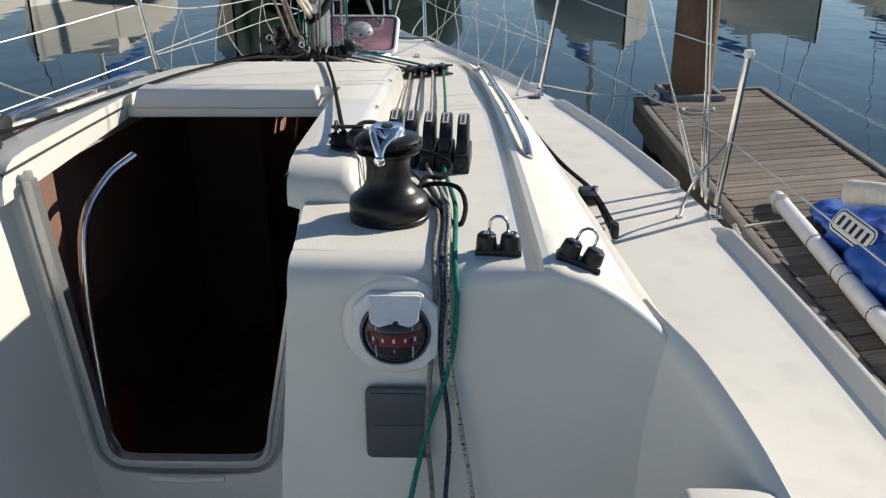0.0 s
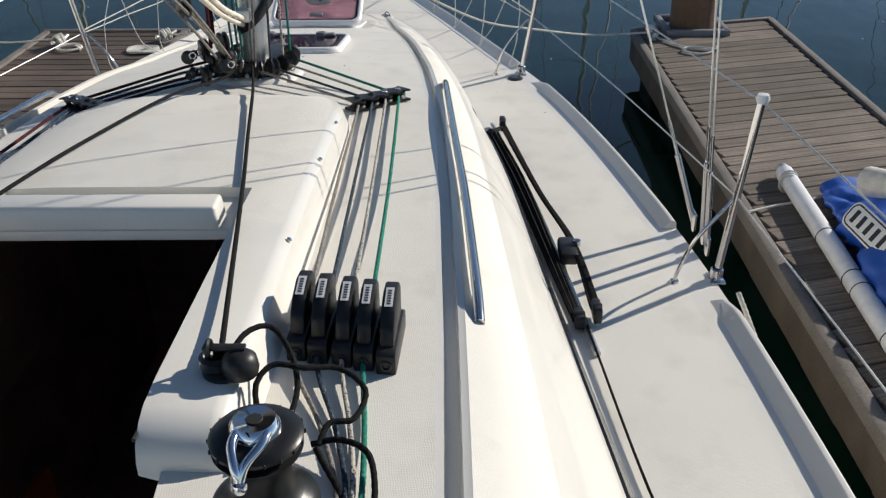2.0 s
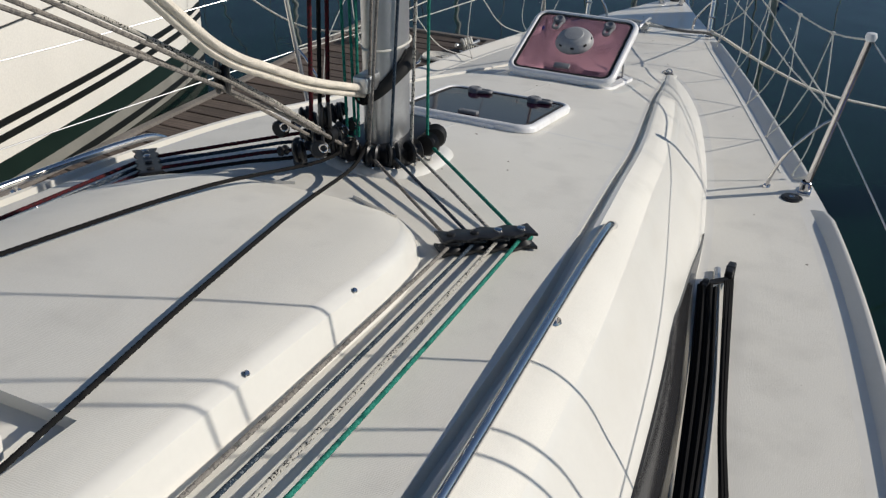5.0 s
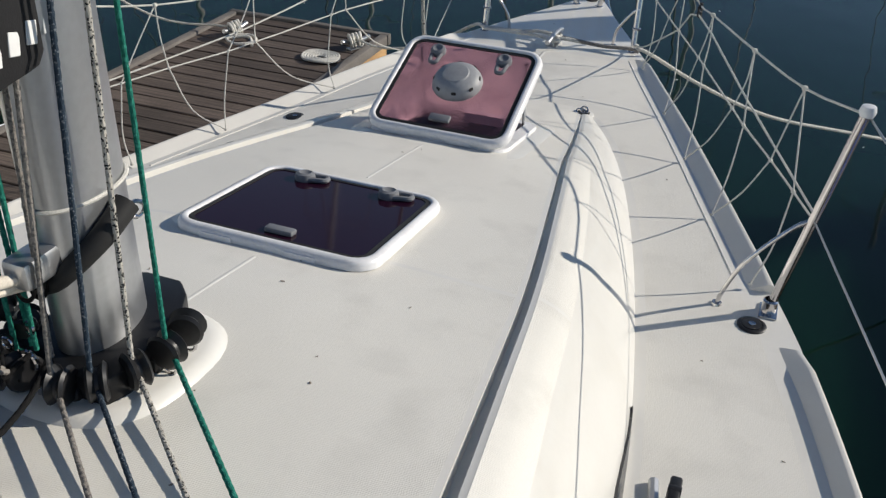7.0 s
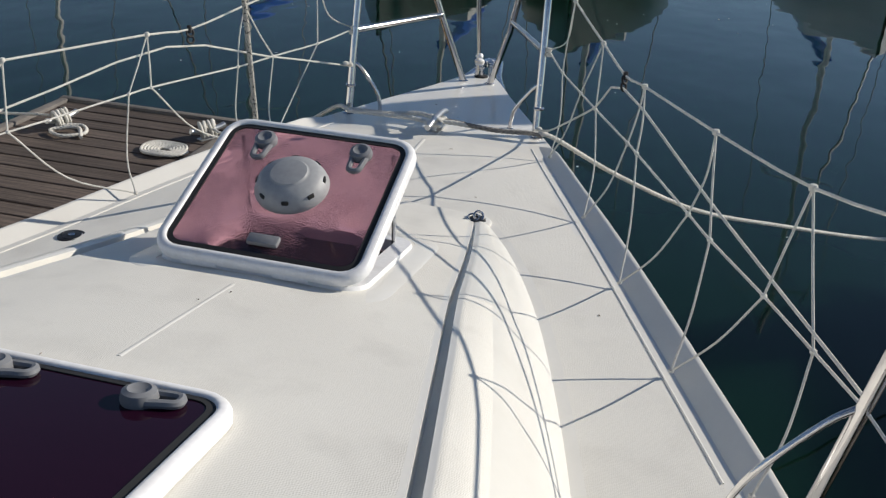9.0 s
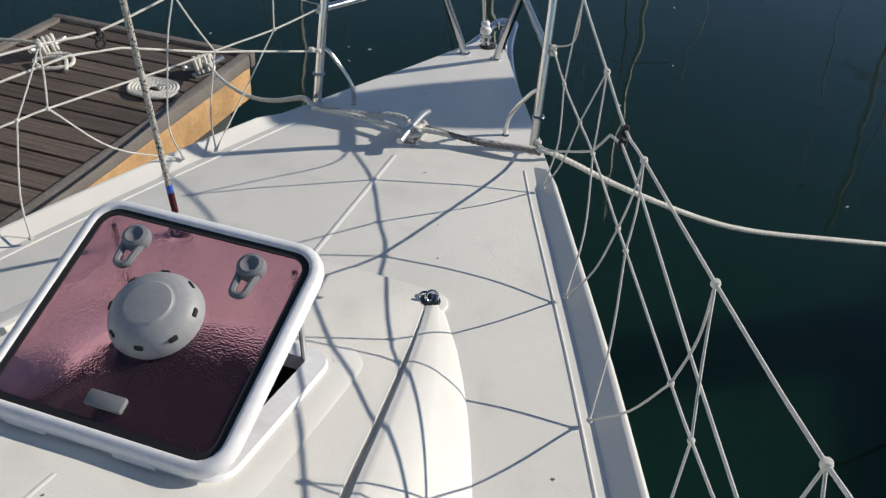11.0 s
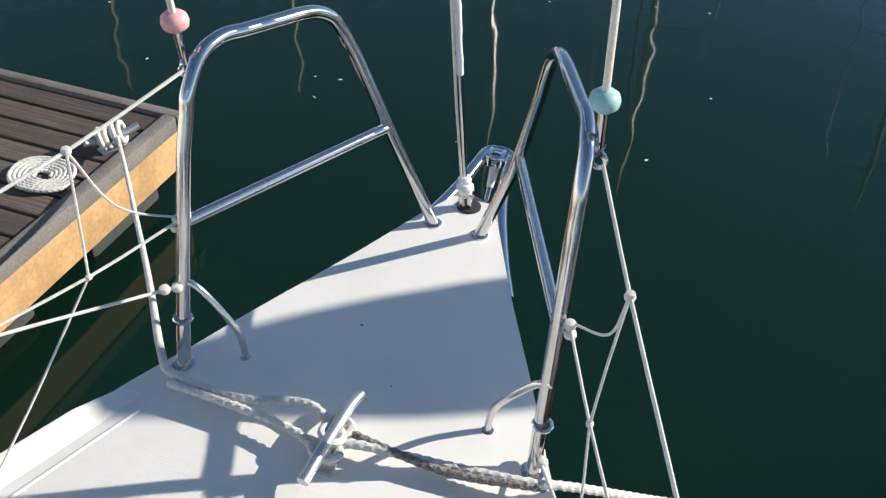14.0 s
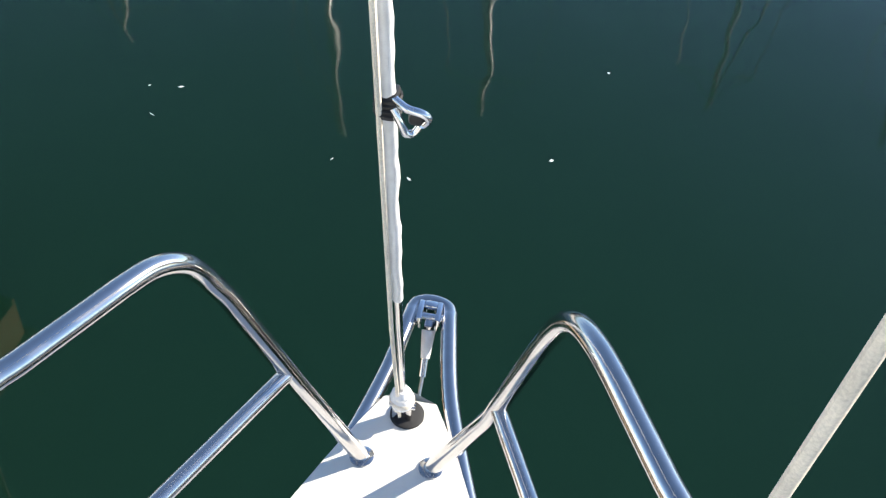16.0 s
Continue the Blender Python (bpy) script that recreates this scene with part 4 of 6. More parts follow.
for k, (x, y, L, turn) in enumerate(((-19, 20.5, 9.5, 177), (-14.3, 20, 10.5, 179), (-9.2, 20.5, 9.0, 182), (-4.05, 19.3, 10.5, 180), (-0.8, 19.6, 9.2, 180), (4.4, 22, 10.2, 181),
                                     (9.5, 23, 11.5, 180), (15.0, 24, 9.5, 179), (20.5, 24, 10.5, 177))):
    # Yachts 3 and 4: dark green hulls stand in for shaded sides in reflections.
    far_boat(x, y + L, L, turn, GREEN if k in (0, 3, 4) else NBHULL, "moored white sailing yacht with bare mast" if k not in (0, 3, 4) else "moored sailing yacht with a shade-dark green hull and bare mast")


# ---- stanchions, lifelines, pulpit ----
ABOARD["sinks"] = True


def stanchion(x, y, s, lean=0.10):
    root = thing("stanchion", "polished stainless steel stanchion leaning outward over the deck edge", "stanchion", "stanchions")
    base = join(box(0.05, 0.075, 0.006, (0, 0, 0.003), 0.002), lathe([(0.021, 0.004), (0.021, 0.04), (0.0165, 0.045), (0.0165, 0.02)], 20))
    part("base_plate", base, STEEL, root)
    part("post", tube([(0, 0, 0.01), (s * lean, 0.005, 0.615)], [0.0125, 0.0125], 14, 1), STEEL, root, "polished tapered steel post")
    part("cap", lathe([(0, -0.012), (0.017, -0.012), (0.021, 0.0), (0.017, 0.014), (0, 0.018)], 16, (s * (lean + 0.002), 0.005, 0.624)), WHITE, root)
    part("brace", tube([(s * lean * 0.5, 0.004, 0.31), (s * 0.0, 0.0, 0.268), (-s * 0.09, -0.01, 0.15), (-s * 0.13, -0.015, 0.05), (-s * 0.14, -0.015, 0.0)], 0.0065, 10, 5), STEEL, root, "bent steel brace")
    part("foot_ring", lathe([(0, 0), (0.016, 0), (0.014, 0.006), (0, 0.006)], 14, (-s * 0.14, -0.015, 0.0)), STEEL, root)
    root.matrix_world = pose(x, y, ZD - sink(x, y))
    return root


for s in (1, -1):
    stanchion(s * 1.648, 3.335, s, 0.055)
    stanchion(s * 1.145, 5.50, s)
    stanchion(s * 1.715, 0.9, s)


def pulpit():
    root = thing("pulpit", "polished stainless steel split bow pulpit", "pulpit")
    for s in (1, -1):
        main = [(s * 0.378, 7.505, ZD), (s * 0.378, 7.56, 1.35), (s * 0.377, 7.61, 1.56), (s * 0.374, 7.645, 1.67), (s * 0.366, 7.69, 1.720), (s * 0.350, 7.75, 1.735),
                (s * 0.284, 7.93, 1.726), (s * 0.270, 7.975, 1.719), (s * 0.256, 8.010, 1.698), (s * 0.244, 8.033, 1.660), (s * 0.222, 8.054, 1.59), (s * 0.147, 8.105, 1.36), (s * 0.062, 8.17, ZD)]
        if s > 0:
            main = [(0.378, 7.505, ZD), (0.369, 7.568, 1.35), (0.361, 7.620, 1.56), (0.357, 7.648, 1.66), (0.350, 7.685, 1.714), (0.334, 7.745, 1.734), (0.264, 7.900, 1.738), (0.244, 7.945, 1.734),
                    (0.227, 7.984, 1.720), (0.214, 8.013, 1.693), (0.204, 8.034, 1.653), (0.193, 8.056, 1.592), (0.146, 8.105, 1.36), (0.062, 8.17, ZD)]
        if s < 0:
            wide = {4: (-0.005, 0.0), 5: (-0.010, 0.0), 6: (-0.006, -0.006), 7: (-0.004, -0.009), 8: (0.0, -0.010), 9: (0.0, -0.008)}
            main = [(x + wide.get(k, (0, 0))[0], y, z + wide.get(k, (0, 0))[1]) for k, (x, y, z) in enumerate(main)]
        part("side_tube", tube(even(main), 0.0145, 14, 4), STEEL, root)
        part("middle_rail", tube([(s * (0.377 if s < 0 else 0.367), 7.578, 1.418), (s * (0.160 if s < 0 else 0.155), 8.095, 1.403)], 0.0125, 12, 1), STEEL, root)
        part("brace", tube([(s * 0.378, 7.545, 1.30), (s * 0.345, 7.555, 1.275), (s * 0.285, 7.565, 1.19), (s * 0.270, 7.567, 1.14), (s * 0.268, 7.567, ZD)], 0.0075, 10, 5), STEEL, root)
        for x, y, r in ((s * 0.378, 7.505, 0.024), (s * 0.268, 7.567, 0.014), (s * 0.062, 8.17, 0.022)):
            part("foot_flange", lathe([(0, 0), (r, 0), (r, 0.003), (r * 0.7, 0.006), (0, 0.006)], 18, (x, y, ZD)), STEEL, root)
        part("clamp_ring", torus(0.0165, 0.005, (s * 0.378, 7.528, 1.21)), STEEL, root)
    return root


pulpit()


def lifeline(name, pts, r, mat, label, n=5, parent=None, lay=0.0):
    ob = mesh_ob(name, tube(pts, r, 8 if r < 0.01 else 12, n, lay=lay, pitch=0.018 + r), mat)
    return tagged(ob, label, name.replace("_", " "))


NET_UP = [(1.251, 5.51, 1.712), (1.11, 5.88, 1.625), (0.948, 6.28, 1.585), (0.768, 6.72, 1.555), (0.706, 6.875, 1.54), (0.616, 7.10, 1.577), (0.48, 7.43, 1.640), (0.385, 7.655, 1.705)]
NET_LOW = [(1.20, 5.51, 1.40), (1.139, 5.675, 1.397), (1.065, 5.855, 1.40), (0.966, 6.10, 1.395), (0.917, 6.22, 1.40), (0.775, 6.60, 1.40), (0.745, 6.68, 1.40), (0.622, 7.04, 1.378), (0.556, 7.19, 1.384), (0.466, 7.396, 1.393), (0.385, 7.586, 1.421)]
NET_DECK = [(1.085, 5.60), (0.93, 5.98), (0.785, 6.37), (0.645, 6.77), (0.468, 7.265)]
for s in (1, -1):
    lifeline("lifeline", [(s * x, y, z) for x, y, z in NET_UP], 0.0035, R_WHITE, "white cord lifeline from the stanchion head to the pulpit", 3)
    lifeline("lifeline", [(s * x, y, z) for x, y, z in NET_LOW], 0.003, R_WHITE, "white lower cord of the bow netting", 3)
    low = [(1.203, 5.51, 1.412), (0.955, 6.19, 1.452)]
    low += [(0.704, 6.875, 1.502), (0.62, 7.04, 1.385), (0.52, 7.24, 1.262), (0.44, 7.40, 1.170), (0.384, 7.515, 1.13)] if s > 0 else [(0.745, 6.79, 1.50), (0.565, 7.167, 1.388), (0.384, 7.545, 1.28)]
    lifeline("lifeline", [(s * x, y, z) for x, y, z in low], 0.0034, R_WHITE, "thick white lower lifeline taped to the upper one", 3)
    lifeline("lifeline", [(s * 1.705, 3.34, 1.715), (s * 1.52, 4.4, 1.69), (s * 1.257, 5.515, 1.705)], 0.003, WIRE, "steel upper lifeline wire between stanchions")
    lifeline("lifeline", [(s * 1.675, 3.338, 1.40), (s * 1.47, 4.4, 1.39), (s * 1.20, 5.51, 1.40)], 0.0028, WIRE, "steel lower lifeline wire between stanchions")
    lifeline("lifeline", [(s * 1.82, 0.91, 1.70), (s * 1.81, 2.1, 1.69), (s * 1.705, 3.34, 1.715)], 0.003, WIRE, "steel upper lifeline wire between stanchions")
    lifeline("lifeline", [(s * 1.77, 0.905, 1.40), (s * 1.755, 2.1, 1.39), (s * 1.675, 3.338, 1.40)], 0.0028, WIRE, "steel lower lifeline wire between stanchions")


def netting(s):
    root = thing("bow_netting", "white knotted cord netting under the bow lifelines", "netting", "bow nettings")
    rng = random.Random(7 + s)
    at = lambda p: (s * p[0], p[1], p[2] if len(p) > 2 else ZD + 0.018)

    def cord(a, b, sag):
        a, b = Vector(at(a)), Vector(at(b))
        m = (a + b) / 2 + Vector((s * (0.5 * sag + rng.uniform(-0.004, 0.008)), rng.uniform(-0.008, 0.008), -sag))
        part("cord", tube([a, m, b], 0.0026, 6, 5), R_WHITE, root)

    U, L, D = NET_UP, NET_LOW, NET_DECK if s > 0 else [(1.085, 5.60), (0.93, 5.98), (0.72, 6.50), (0.573, 6.995), (0.51, 7.075)]
    for a, b in ((1, 1), (1, 2), (2, 3), (2, 4), (3, 5), (3, 6), (5, 7), (5, 8), (6, 9)):
        cord(U[a], L[b], 0.004)
    cord(U[6], L[10], 0.05)
    for a, b in ((1, 0), (2, 1), (3, 1), (4, 2), (5, 2), (6, 3), (7, 3), (8, 4), (9, 4)):
        cord(L[a], D[b], 0.018 if s > 0 else 0.045)
    for p in [U[k] for k in (1, 2, 3, 5, 6)]:
        part("knot", lathe([(0, -0.009), (0.008, -0.005), (0.009, 0), (0.007, 0.007), (0, 0.009)], 10, at(p)), R_WHITE, root)
    part("tape", lathe([(0, -0.014), (0.007, -0.012), (0.008, 0), (0.007, 0.012), (0, 0.014)], 10, at(U[4])), RUBBER, root, "black tape")
    for dz in (0.012, 0.034):
        part("tape_loop", torus(0.012, 0.004, (s * 0.705, 6.876, 1.54 - dz), Euler((radians(75), 0, radians(60))).to_matrix().to_4x4(), 12, 6), RUBBER, root)
    for x, y, z in ((0.388, 7.575, 1.425), (0.392, 7.57, 1.408), (0.392, 7.505, 1.135 if s > 0 else 1.30), (0.381, 7.53, 1.13 if s > 0 else 1.29)):
        part("hitch", lathe([(0, -0.010), (0.010, -0.006), (0.012, 0), (0.010, 0.006), (0, 0.010)], 10, (s * x, y, z)), R_WHITE, root)
    for p in L[1:10] + D:
        part("knot", lathe([(0, -0.007), (0.0065, -0.003), (0.0065, 0.003), (0, 0.007)], 8, at(p)), R_WHITE, root)
    return root


netting(1)
netting(-1)


# ---- mast, boom, rigging ----
def mast():
    root = thing("mast", "grey aluminium mast stepped on deck with a black collar", "mast")
    MX, MY = 0.01, 4.21
    bm = bmesh.new()
    n = 32
    z0, z1 = top(MY) + 0.03, 14.5
    loops = []
    for z in (z0, 2.0, 6.0, z1):
        loops.append([bm.verts.new((MX + 0.056 * math.cos(a) * (1 - 0.12 * math.sin(a)), MY + 0.096 * math.sin(a), z)) for a in (2 * math.pi * k / n for k in range(n))])
    for a, b in zip(loops, loops[1:]):
        for k in range(n):
            bm.faces.new((a[k], a[(k + 1) % n], b[(k + 1) % n], b[k]))
    part("mast_tube", bm, ALU, root)
    zb = top(MY)
    def oval(rx, ry, n_=40, p=2.6):
        out = []
        for k in range(n_):
            c, q = math.cos(2 * math.pi * k / n_), math.sin(2 * math.pi * k / n_)
            out.append((rx * math.copysign(abs(c) ** (2 / p), c), ry * math.copysign(abs(q) ** (2 / p), q)))
        return out

    slope = (top(4.4) - top(4.0)) / 0.4
    bm = bmesh.new()
    rows = []
    for rx, ry, h in ((0.188, 0.212, -0.006), (0.182, 0.206, 0.003), (0.171, 0.194, 0.016), (0.160, 0.183, 0.024), (0.146, 0.168, 0.027), (0.02, 0.02, 0.028)):
        ring = oval(rx, ry)
        rows.append([(MX + x, MY + 0.005 + y, zb + h + slope * y) for x, y in ring + ring[:1]])
    loft(bm, rows, lambda i, k: 0)
    bmesh.ops.remove_doubles(bm, verts=bm.verts[:], dist=0.0004)
    bmesh.ops.recalc_face_normals(bm, faces=bm.faces[:])
    part("mast_step", bm, GEL, root, "moulded white mast step", angle=60)
    b = slab([(-0.10, -0.135), (0.10, -0.135), (0.112, -0.09), (0.108, 0.07), (0.075, 0.135), (0.040, 0.168), (-0.040, 0.168), (-0.075, 0.135), (-0.108, 0.07), (-0.112, -0.09)], 0, 0.068, 0.007)
    b.transform(Matrix.Translation((MX, MY, zb + 0.020)))
    part("mast_collar", b, WINCH, root, "dark grey metal mast collar")
    # ring of turning blocks round the collar
    for k, ang in enumerate((-75, -52, -28, -4, 20, 195, 222, 250)):
        a = radians(ang)
        c = Vector((MX + 0.136 * math.cos(a), MY + 0.160 * math.sin(a), zb + 0.080))
        rot = Euler((0, radians(90), a + math.pi / 2)).to_matrix().to_4x4()
        blk = lathe([(0, -0.017), (0.029, -0.017), (0.034, -0.012), (0.024, -0.003), (0.024, 0.003), (0.034, 0.012), (0.029, 0.017), (0, 0.017)], 18)
        blk.transform(Matrix.Translation(c) @ rot)
        b_ = part("turning_block", blk, BLACK, root, "black turning block")
        part("block_shackle", torus(0.012, 0.0035, tuple(c + Vector((0, 0, -0.04))), rot, 12, 6), STEEL, b_)
    part("horn_cleat", tube([(MX - 0.035, MY - 0.088, zb + 0.21), (MX + 0.02, MY - 0.092, zb + 0.245), (MX + 0.066, MY - 0.04, zb + 0.30), (MX + 0.075, MY + 0.02, zb + 0.335)], [0.016, 0.022], 12, 4), RUBBER, root, "black line bag strapped to the mast")
    part("strap_buckle", torus(0.014, 0.004, (MX + 0.070, MY + 0.045, zb + 0.31), Euler((radians(30), radians(90), 0)).to_matrix().to_4x4()), STEEL, root)
    rng = random.Random(11)
    for k in range(9):
        a = radians(-95 + 22 * k + rng.uniform(-5, 5))
        c = (MX + 0.112 * math.cos(a), MY + 0.142 * math.sin(a), zb + 0.045 + rng.uniform(-0.006, 0.006))
        part("lug", box(0.024, 0.03, 0.035, c, 0.005, 1), BLACK if k % 3 else STEEL, root)
    part("band", torus(0.074, 0.004, (MX, MY, zb + 0.36), Matrix.Diagonal((0.78, 1.32, 1, 1)), 28, 6), R_WHITE, root, "white lashing round the mast")
    part("gooseneck", box(0.05, 0.10, 0.05, (MX, MY - 0.11, zb + 0.28), 0.01), ALU, root)
    return root


mast()


def boom():
    root = thing("boom", "boom under a black canvas sail bag", "boom")
    bm = bmesh.new()
    rows = []
    for y, w, z0, z1 in ((4.20, 0.052, 2.105, 2.62), (4.12, 0.074, 2.102, 2.64), (4.03, 0.092, 2.100, 2.66), (3.965, 0.095, 2.098, 2.68), (3.95, 0.092, 2.104, 2.68), (3.93, 0.092, 2.56, 2.72), (3.0, 0.15, 2.66, 2.90), (2.0, 0.16, 2.70, 2.95), (0.0, 0.12, 2.70, 2.95), (-0.6, 0.06, 2.72, 2.85)):
        c = -0.008
        rows.append([(c - w, y, z0 + 0.02), (c - w * 0.9, y, z0), (c + w * 0.9, y, z0), (c + w, y, z0 + 0.02), (c + w * 1.05, y, (z0 + z1) / 2), (c + w * 0.4, y, z1), (c - w * 0.4, y, z1), (c - w * 1.05, y, (z0 + z1) / 2), (c - w, y, z0 + 0.02)])
    loft(bm, rows, lambda i, k: 0)
    for r in (rows[0], rows[-1]):
        bm.faces.new([bm.verts.new(p) for p in r[:-1]])
    bmesh.ops.remove_doubles(bm, verts=bm.verts[:], dist=0.0005)
    bmesh.ops.recalc_face_normals(bm, faces=bm.faces[:])
    part("sail_bag", bm, CANVAS, root, "black canvas sail bag")
    # maker's mark as plain shapes
    for k in range(5):
        f = (k + 0.5) / 5
        b = box(0.003, 0.026, 0.032, (0, 0, 0), 0.001, 1)
        b.transform(Matrix.Translation((0.0925 - 0.040 * f, 3.985 + 0.205 * f, 2.146 + 0.012 * f)) @ Euler((radians(-14), 0, radians(15))).to_matrix().to_4x4())
        part("mark", b, RED if k == 0 else LABEL, root)
    for q in (0, 1):
        b = box(0.040 - 0.008 * q, 0.003, 0.009, (0, 0, 0), 0.001, 1)
        b.transform(Matrix.Translation((0.006, 3.9485, 2.140 - 0.015 * q)) @ Euler((0, radians(-18), 0)).to_matrix().to_4x4())
        part("mark", b, LABEL, root)
    return root


boom()


def rope(name, pts, r, mat, label, n=6, lay=0.06):
    ob = mesh_ob(name, tube(pts, r, 9, n, lay=lay, pitch=0.012 + r), mat)
    return tagged(ob, label, "rope")


# shrouds with turnbuckles at the chainplates
def shroud(x, y, tx, ty, tz, s):
    root = thing("shroud", "steel wire shroud with a turnbuckle at the deck edge", "shroud", "shrouds")
    a, b = Vector((x, y, ZD + 0.03)), Vector((tx, ty, tz))
    d = (b - a).normalized()
    part("chainplate", box(0.012, 0.05, 0.07, (x, y, ZD + 0.03), 0.004), STEEL, root)
    part("fork", tube([a, a + d * 0.09], 0.011, 10, 1), STEEL, root)
    part("turnbuckle", tube([a + d * 0.09, a + d * 0.27], 0.0105, 12, 1), STEEL, root)
    part("terminal", tube([a + d * 0.27, a + d * 0.40], 0.006, 10, 1), STEEL, root)
    part("wire", tube([a + d * 0.40, b], 0.0035, 6, 1), WIRE, root)


for s in (1, -1):
    shroud(s * 1.655, 3.70, s * 0.05, 3.95, 6.0, s)
    shroud(s * 1.665, 3.60, s * 1.30, 3.80, 6.5, s)
    shroud(s * 1.66, 3.52, s * 1.28, 3.70, 6.4, s)


# ---- deck hardware ----
def winch(x, y):
    root = thing("winch", "black self-tailing sheet winch with a chrome top arm", "winch")
    z = roof_z(x, y)
    base = lathe([(0, 0), (0.080, 0), (0.0825, 0.004), (0.0825, 0.012), (0.0805, 0.014), (0.0805, 0.018), (0.082, 0.020), (0.082, 0.040), (0.079, 0.048), (0.070, 0.056), (0.060, 0.064)], 48)
    part("base", base, WINCH, root)
    part("drum", lathe([(0.060, 0.064), (0.052, 0.072), (0.0465, 0.085), (0.0445, 0.110), (0.0465, 0.132), (0.051, 0.140)], 48), WINCH, root)
    part("groove", lathe([(0.050, 0.138), (0.064, 0.144), (0.066, 0.149), (0.048, 0.154), (0.048, 0.158), (0.067, 0.163), (0.068, 0.170), (0.062, 0.176), (0.040, 0.180), (0, 0.180)], 48), WINCH, root, "self-tailing jaws")
    for k in range(36):
        a = 2 * math.pi * k / 36
        b = box(0.006, 0.003, 0.008, (0, 0, 0), 0.001, 1)
        b.transform(Matrix.Translation((0.0675 * math.cos(a), 0.0675 * math.sin(a), 0.1665)) @ Euler((0, 0, a)).to_matrix().to_4x4())
        if k % 2:
            part("tooth", b, WINCH, root)
        else:
            b.free()
    top_ = part("top_cap", lathe([(0.0, 0.190), (0.009, 0.190), (0.010, 0.196), (0.030, 0.198), (0.036, 0.192), (0.038, 0.180), (0.03, 0.178)], 32), CHROME, root, "chrome top cap")
    part("socket", lathe([(0, 0.1985), (0.012, 0.1985), (0.013, 0.1975), (0.0, 0.1975)], 8), RUBBER, top_)
    arm = join(tube([(-0.022, -0.022, 0.190), (-0.024, -0.045, 0.186), (-0.016, -0.070, 0.170), (-0.010, -0.078, 0.150)], 0.0075, 10),
               tube([(0.022, -0.022, 0.190), (0.016, -0.045, 0.186), (-0.002, -0.066, 0.172), (-0.010, -0.078, 0.150)], 0.0075, 10),
               lathe([(0, -0.011), (0.010, -0.007), (0.012, 0), (0.010, 0.007), (0, 0.011)], 14, (-0.010, -0.080, 0.146)))
    part("feeder_arm", arm, CHROME, root, "polished chrome feeder arm")
    root.matrix_world = pose(x, y, z - sink(x, y)) @ Matrix.Diagonal((0.94, 0.94, 0.95, 1))
    return root


winch(0.518, 1.685)
w2 = winch(-0.520, 1.675)


def clutch():
    root = thing("rope_clutch", "black rope clutch with a small white label", "rope clutch", "rope clutches")
    w = 0.037
    prof = [(0.0, 0.0), (0.0, 0.040), (0.010, 0.046), (0.150, 0.052), (0.175, 0.040), (0.175, 0.0)]
    bm = bmesh.new()
    f = bm.faces.new([bm.verts.new((-w / 2, a, b)) for a, b in prof])
    g = bmesh.ops.extrude_face_region(bm, geom=[f])
    bmesh.ops.translate(bm, verts=[v for v in g["geom"] if isinstance(v, bmesh.types.BMVert)], vec=(w, 0, 0))
    bmesh.ops.recalc_face_normals(bm, faces=bm.faces[:])
    bmesh.ops.bevel(bm, geom=bm.edges[:], offset=0.004, segments=2, profile=0.5, affect='EDGES')
    part("body", bm, BLACK, root)
    prof = [(0.020, 0.045), (0.030, 0.080), (0.055, 0.105), (0.10, 0.122), (0.135, 0.122), (0.150, 0.108), (0.150, 0.050)]
    bm = bmesh.new()
    f = bm.faces.new([bm.verts.new((-0.0135, a, b)) for a, b in prof])
    g = bmesh.ops.extrude_face_region(bm, geom=[f])
    bmesh.ops.translate(bm, verts=[v for v in g["geom"] if isinstance(v, bmesh.types.BMVert)], vec=(0.027, 0, 0))
    bmesh.ops.recalc_face_normals(bm, faces=bm.faces[:])
    bmesh.ops.bevel(bm, geom=bm.edges[:], offset=0.005, segments=2, profile=0.5, affect='EDGES')
    lever = part("lever", bm, BLACK, root)
    m = Matrix.Translation((0, 0.0815, 0.1170)) @ Euler((radians(20.5), 0, 0)).to_matrix().to_4x4()
    lab = box(0.015, 0.046, 0.0012, (0, 0, 0))
    lab.transform(m)
    lb = part("label", lab, LABEL, lever, "small white label")
    for k in range(6):
        b = box(0.007, 0.0035, 0.0006, (0, -0.016 + 0.0062 * k, 0.0009))
        b.transform(m)
        part("bar", b, INK, lb)
    part("fairlead", torus(0.0085, 0.003, (0, -0.001, 0.020), Euler((radians(90), 0, 0)).to_matrix().to_4x4(), 14, 6), BLACK, root)
    return root


CLUTCH_X = [0.492, 0.532, 0.578, 0.618, 0.660]
for s in (1, -1):
    for k, x in enumerate(CLUTCH_X):
        y = 2.105 - 0.010 * k
        m = pose(s * x, y, roof_z(x, y) - 0.002 - sink(s * x, y), math.degrees(math.atan2(top(2.25) - top(2.1), 0.15)), 0, -s * 3)
        if s == 1 and k == 0:
            first = clutch()
            first.matrix_world = m
        else:
            copy_thing(first, m)


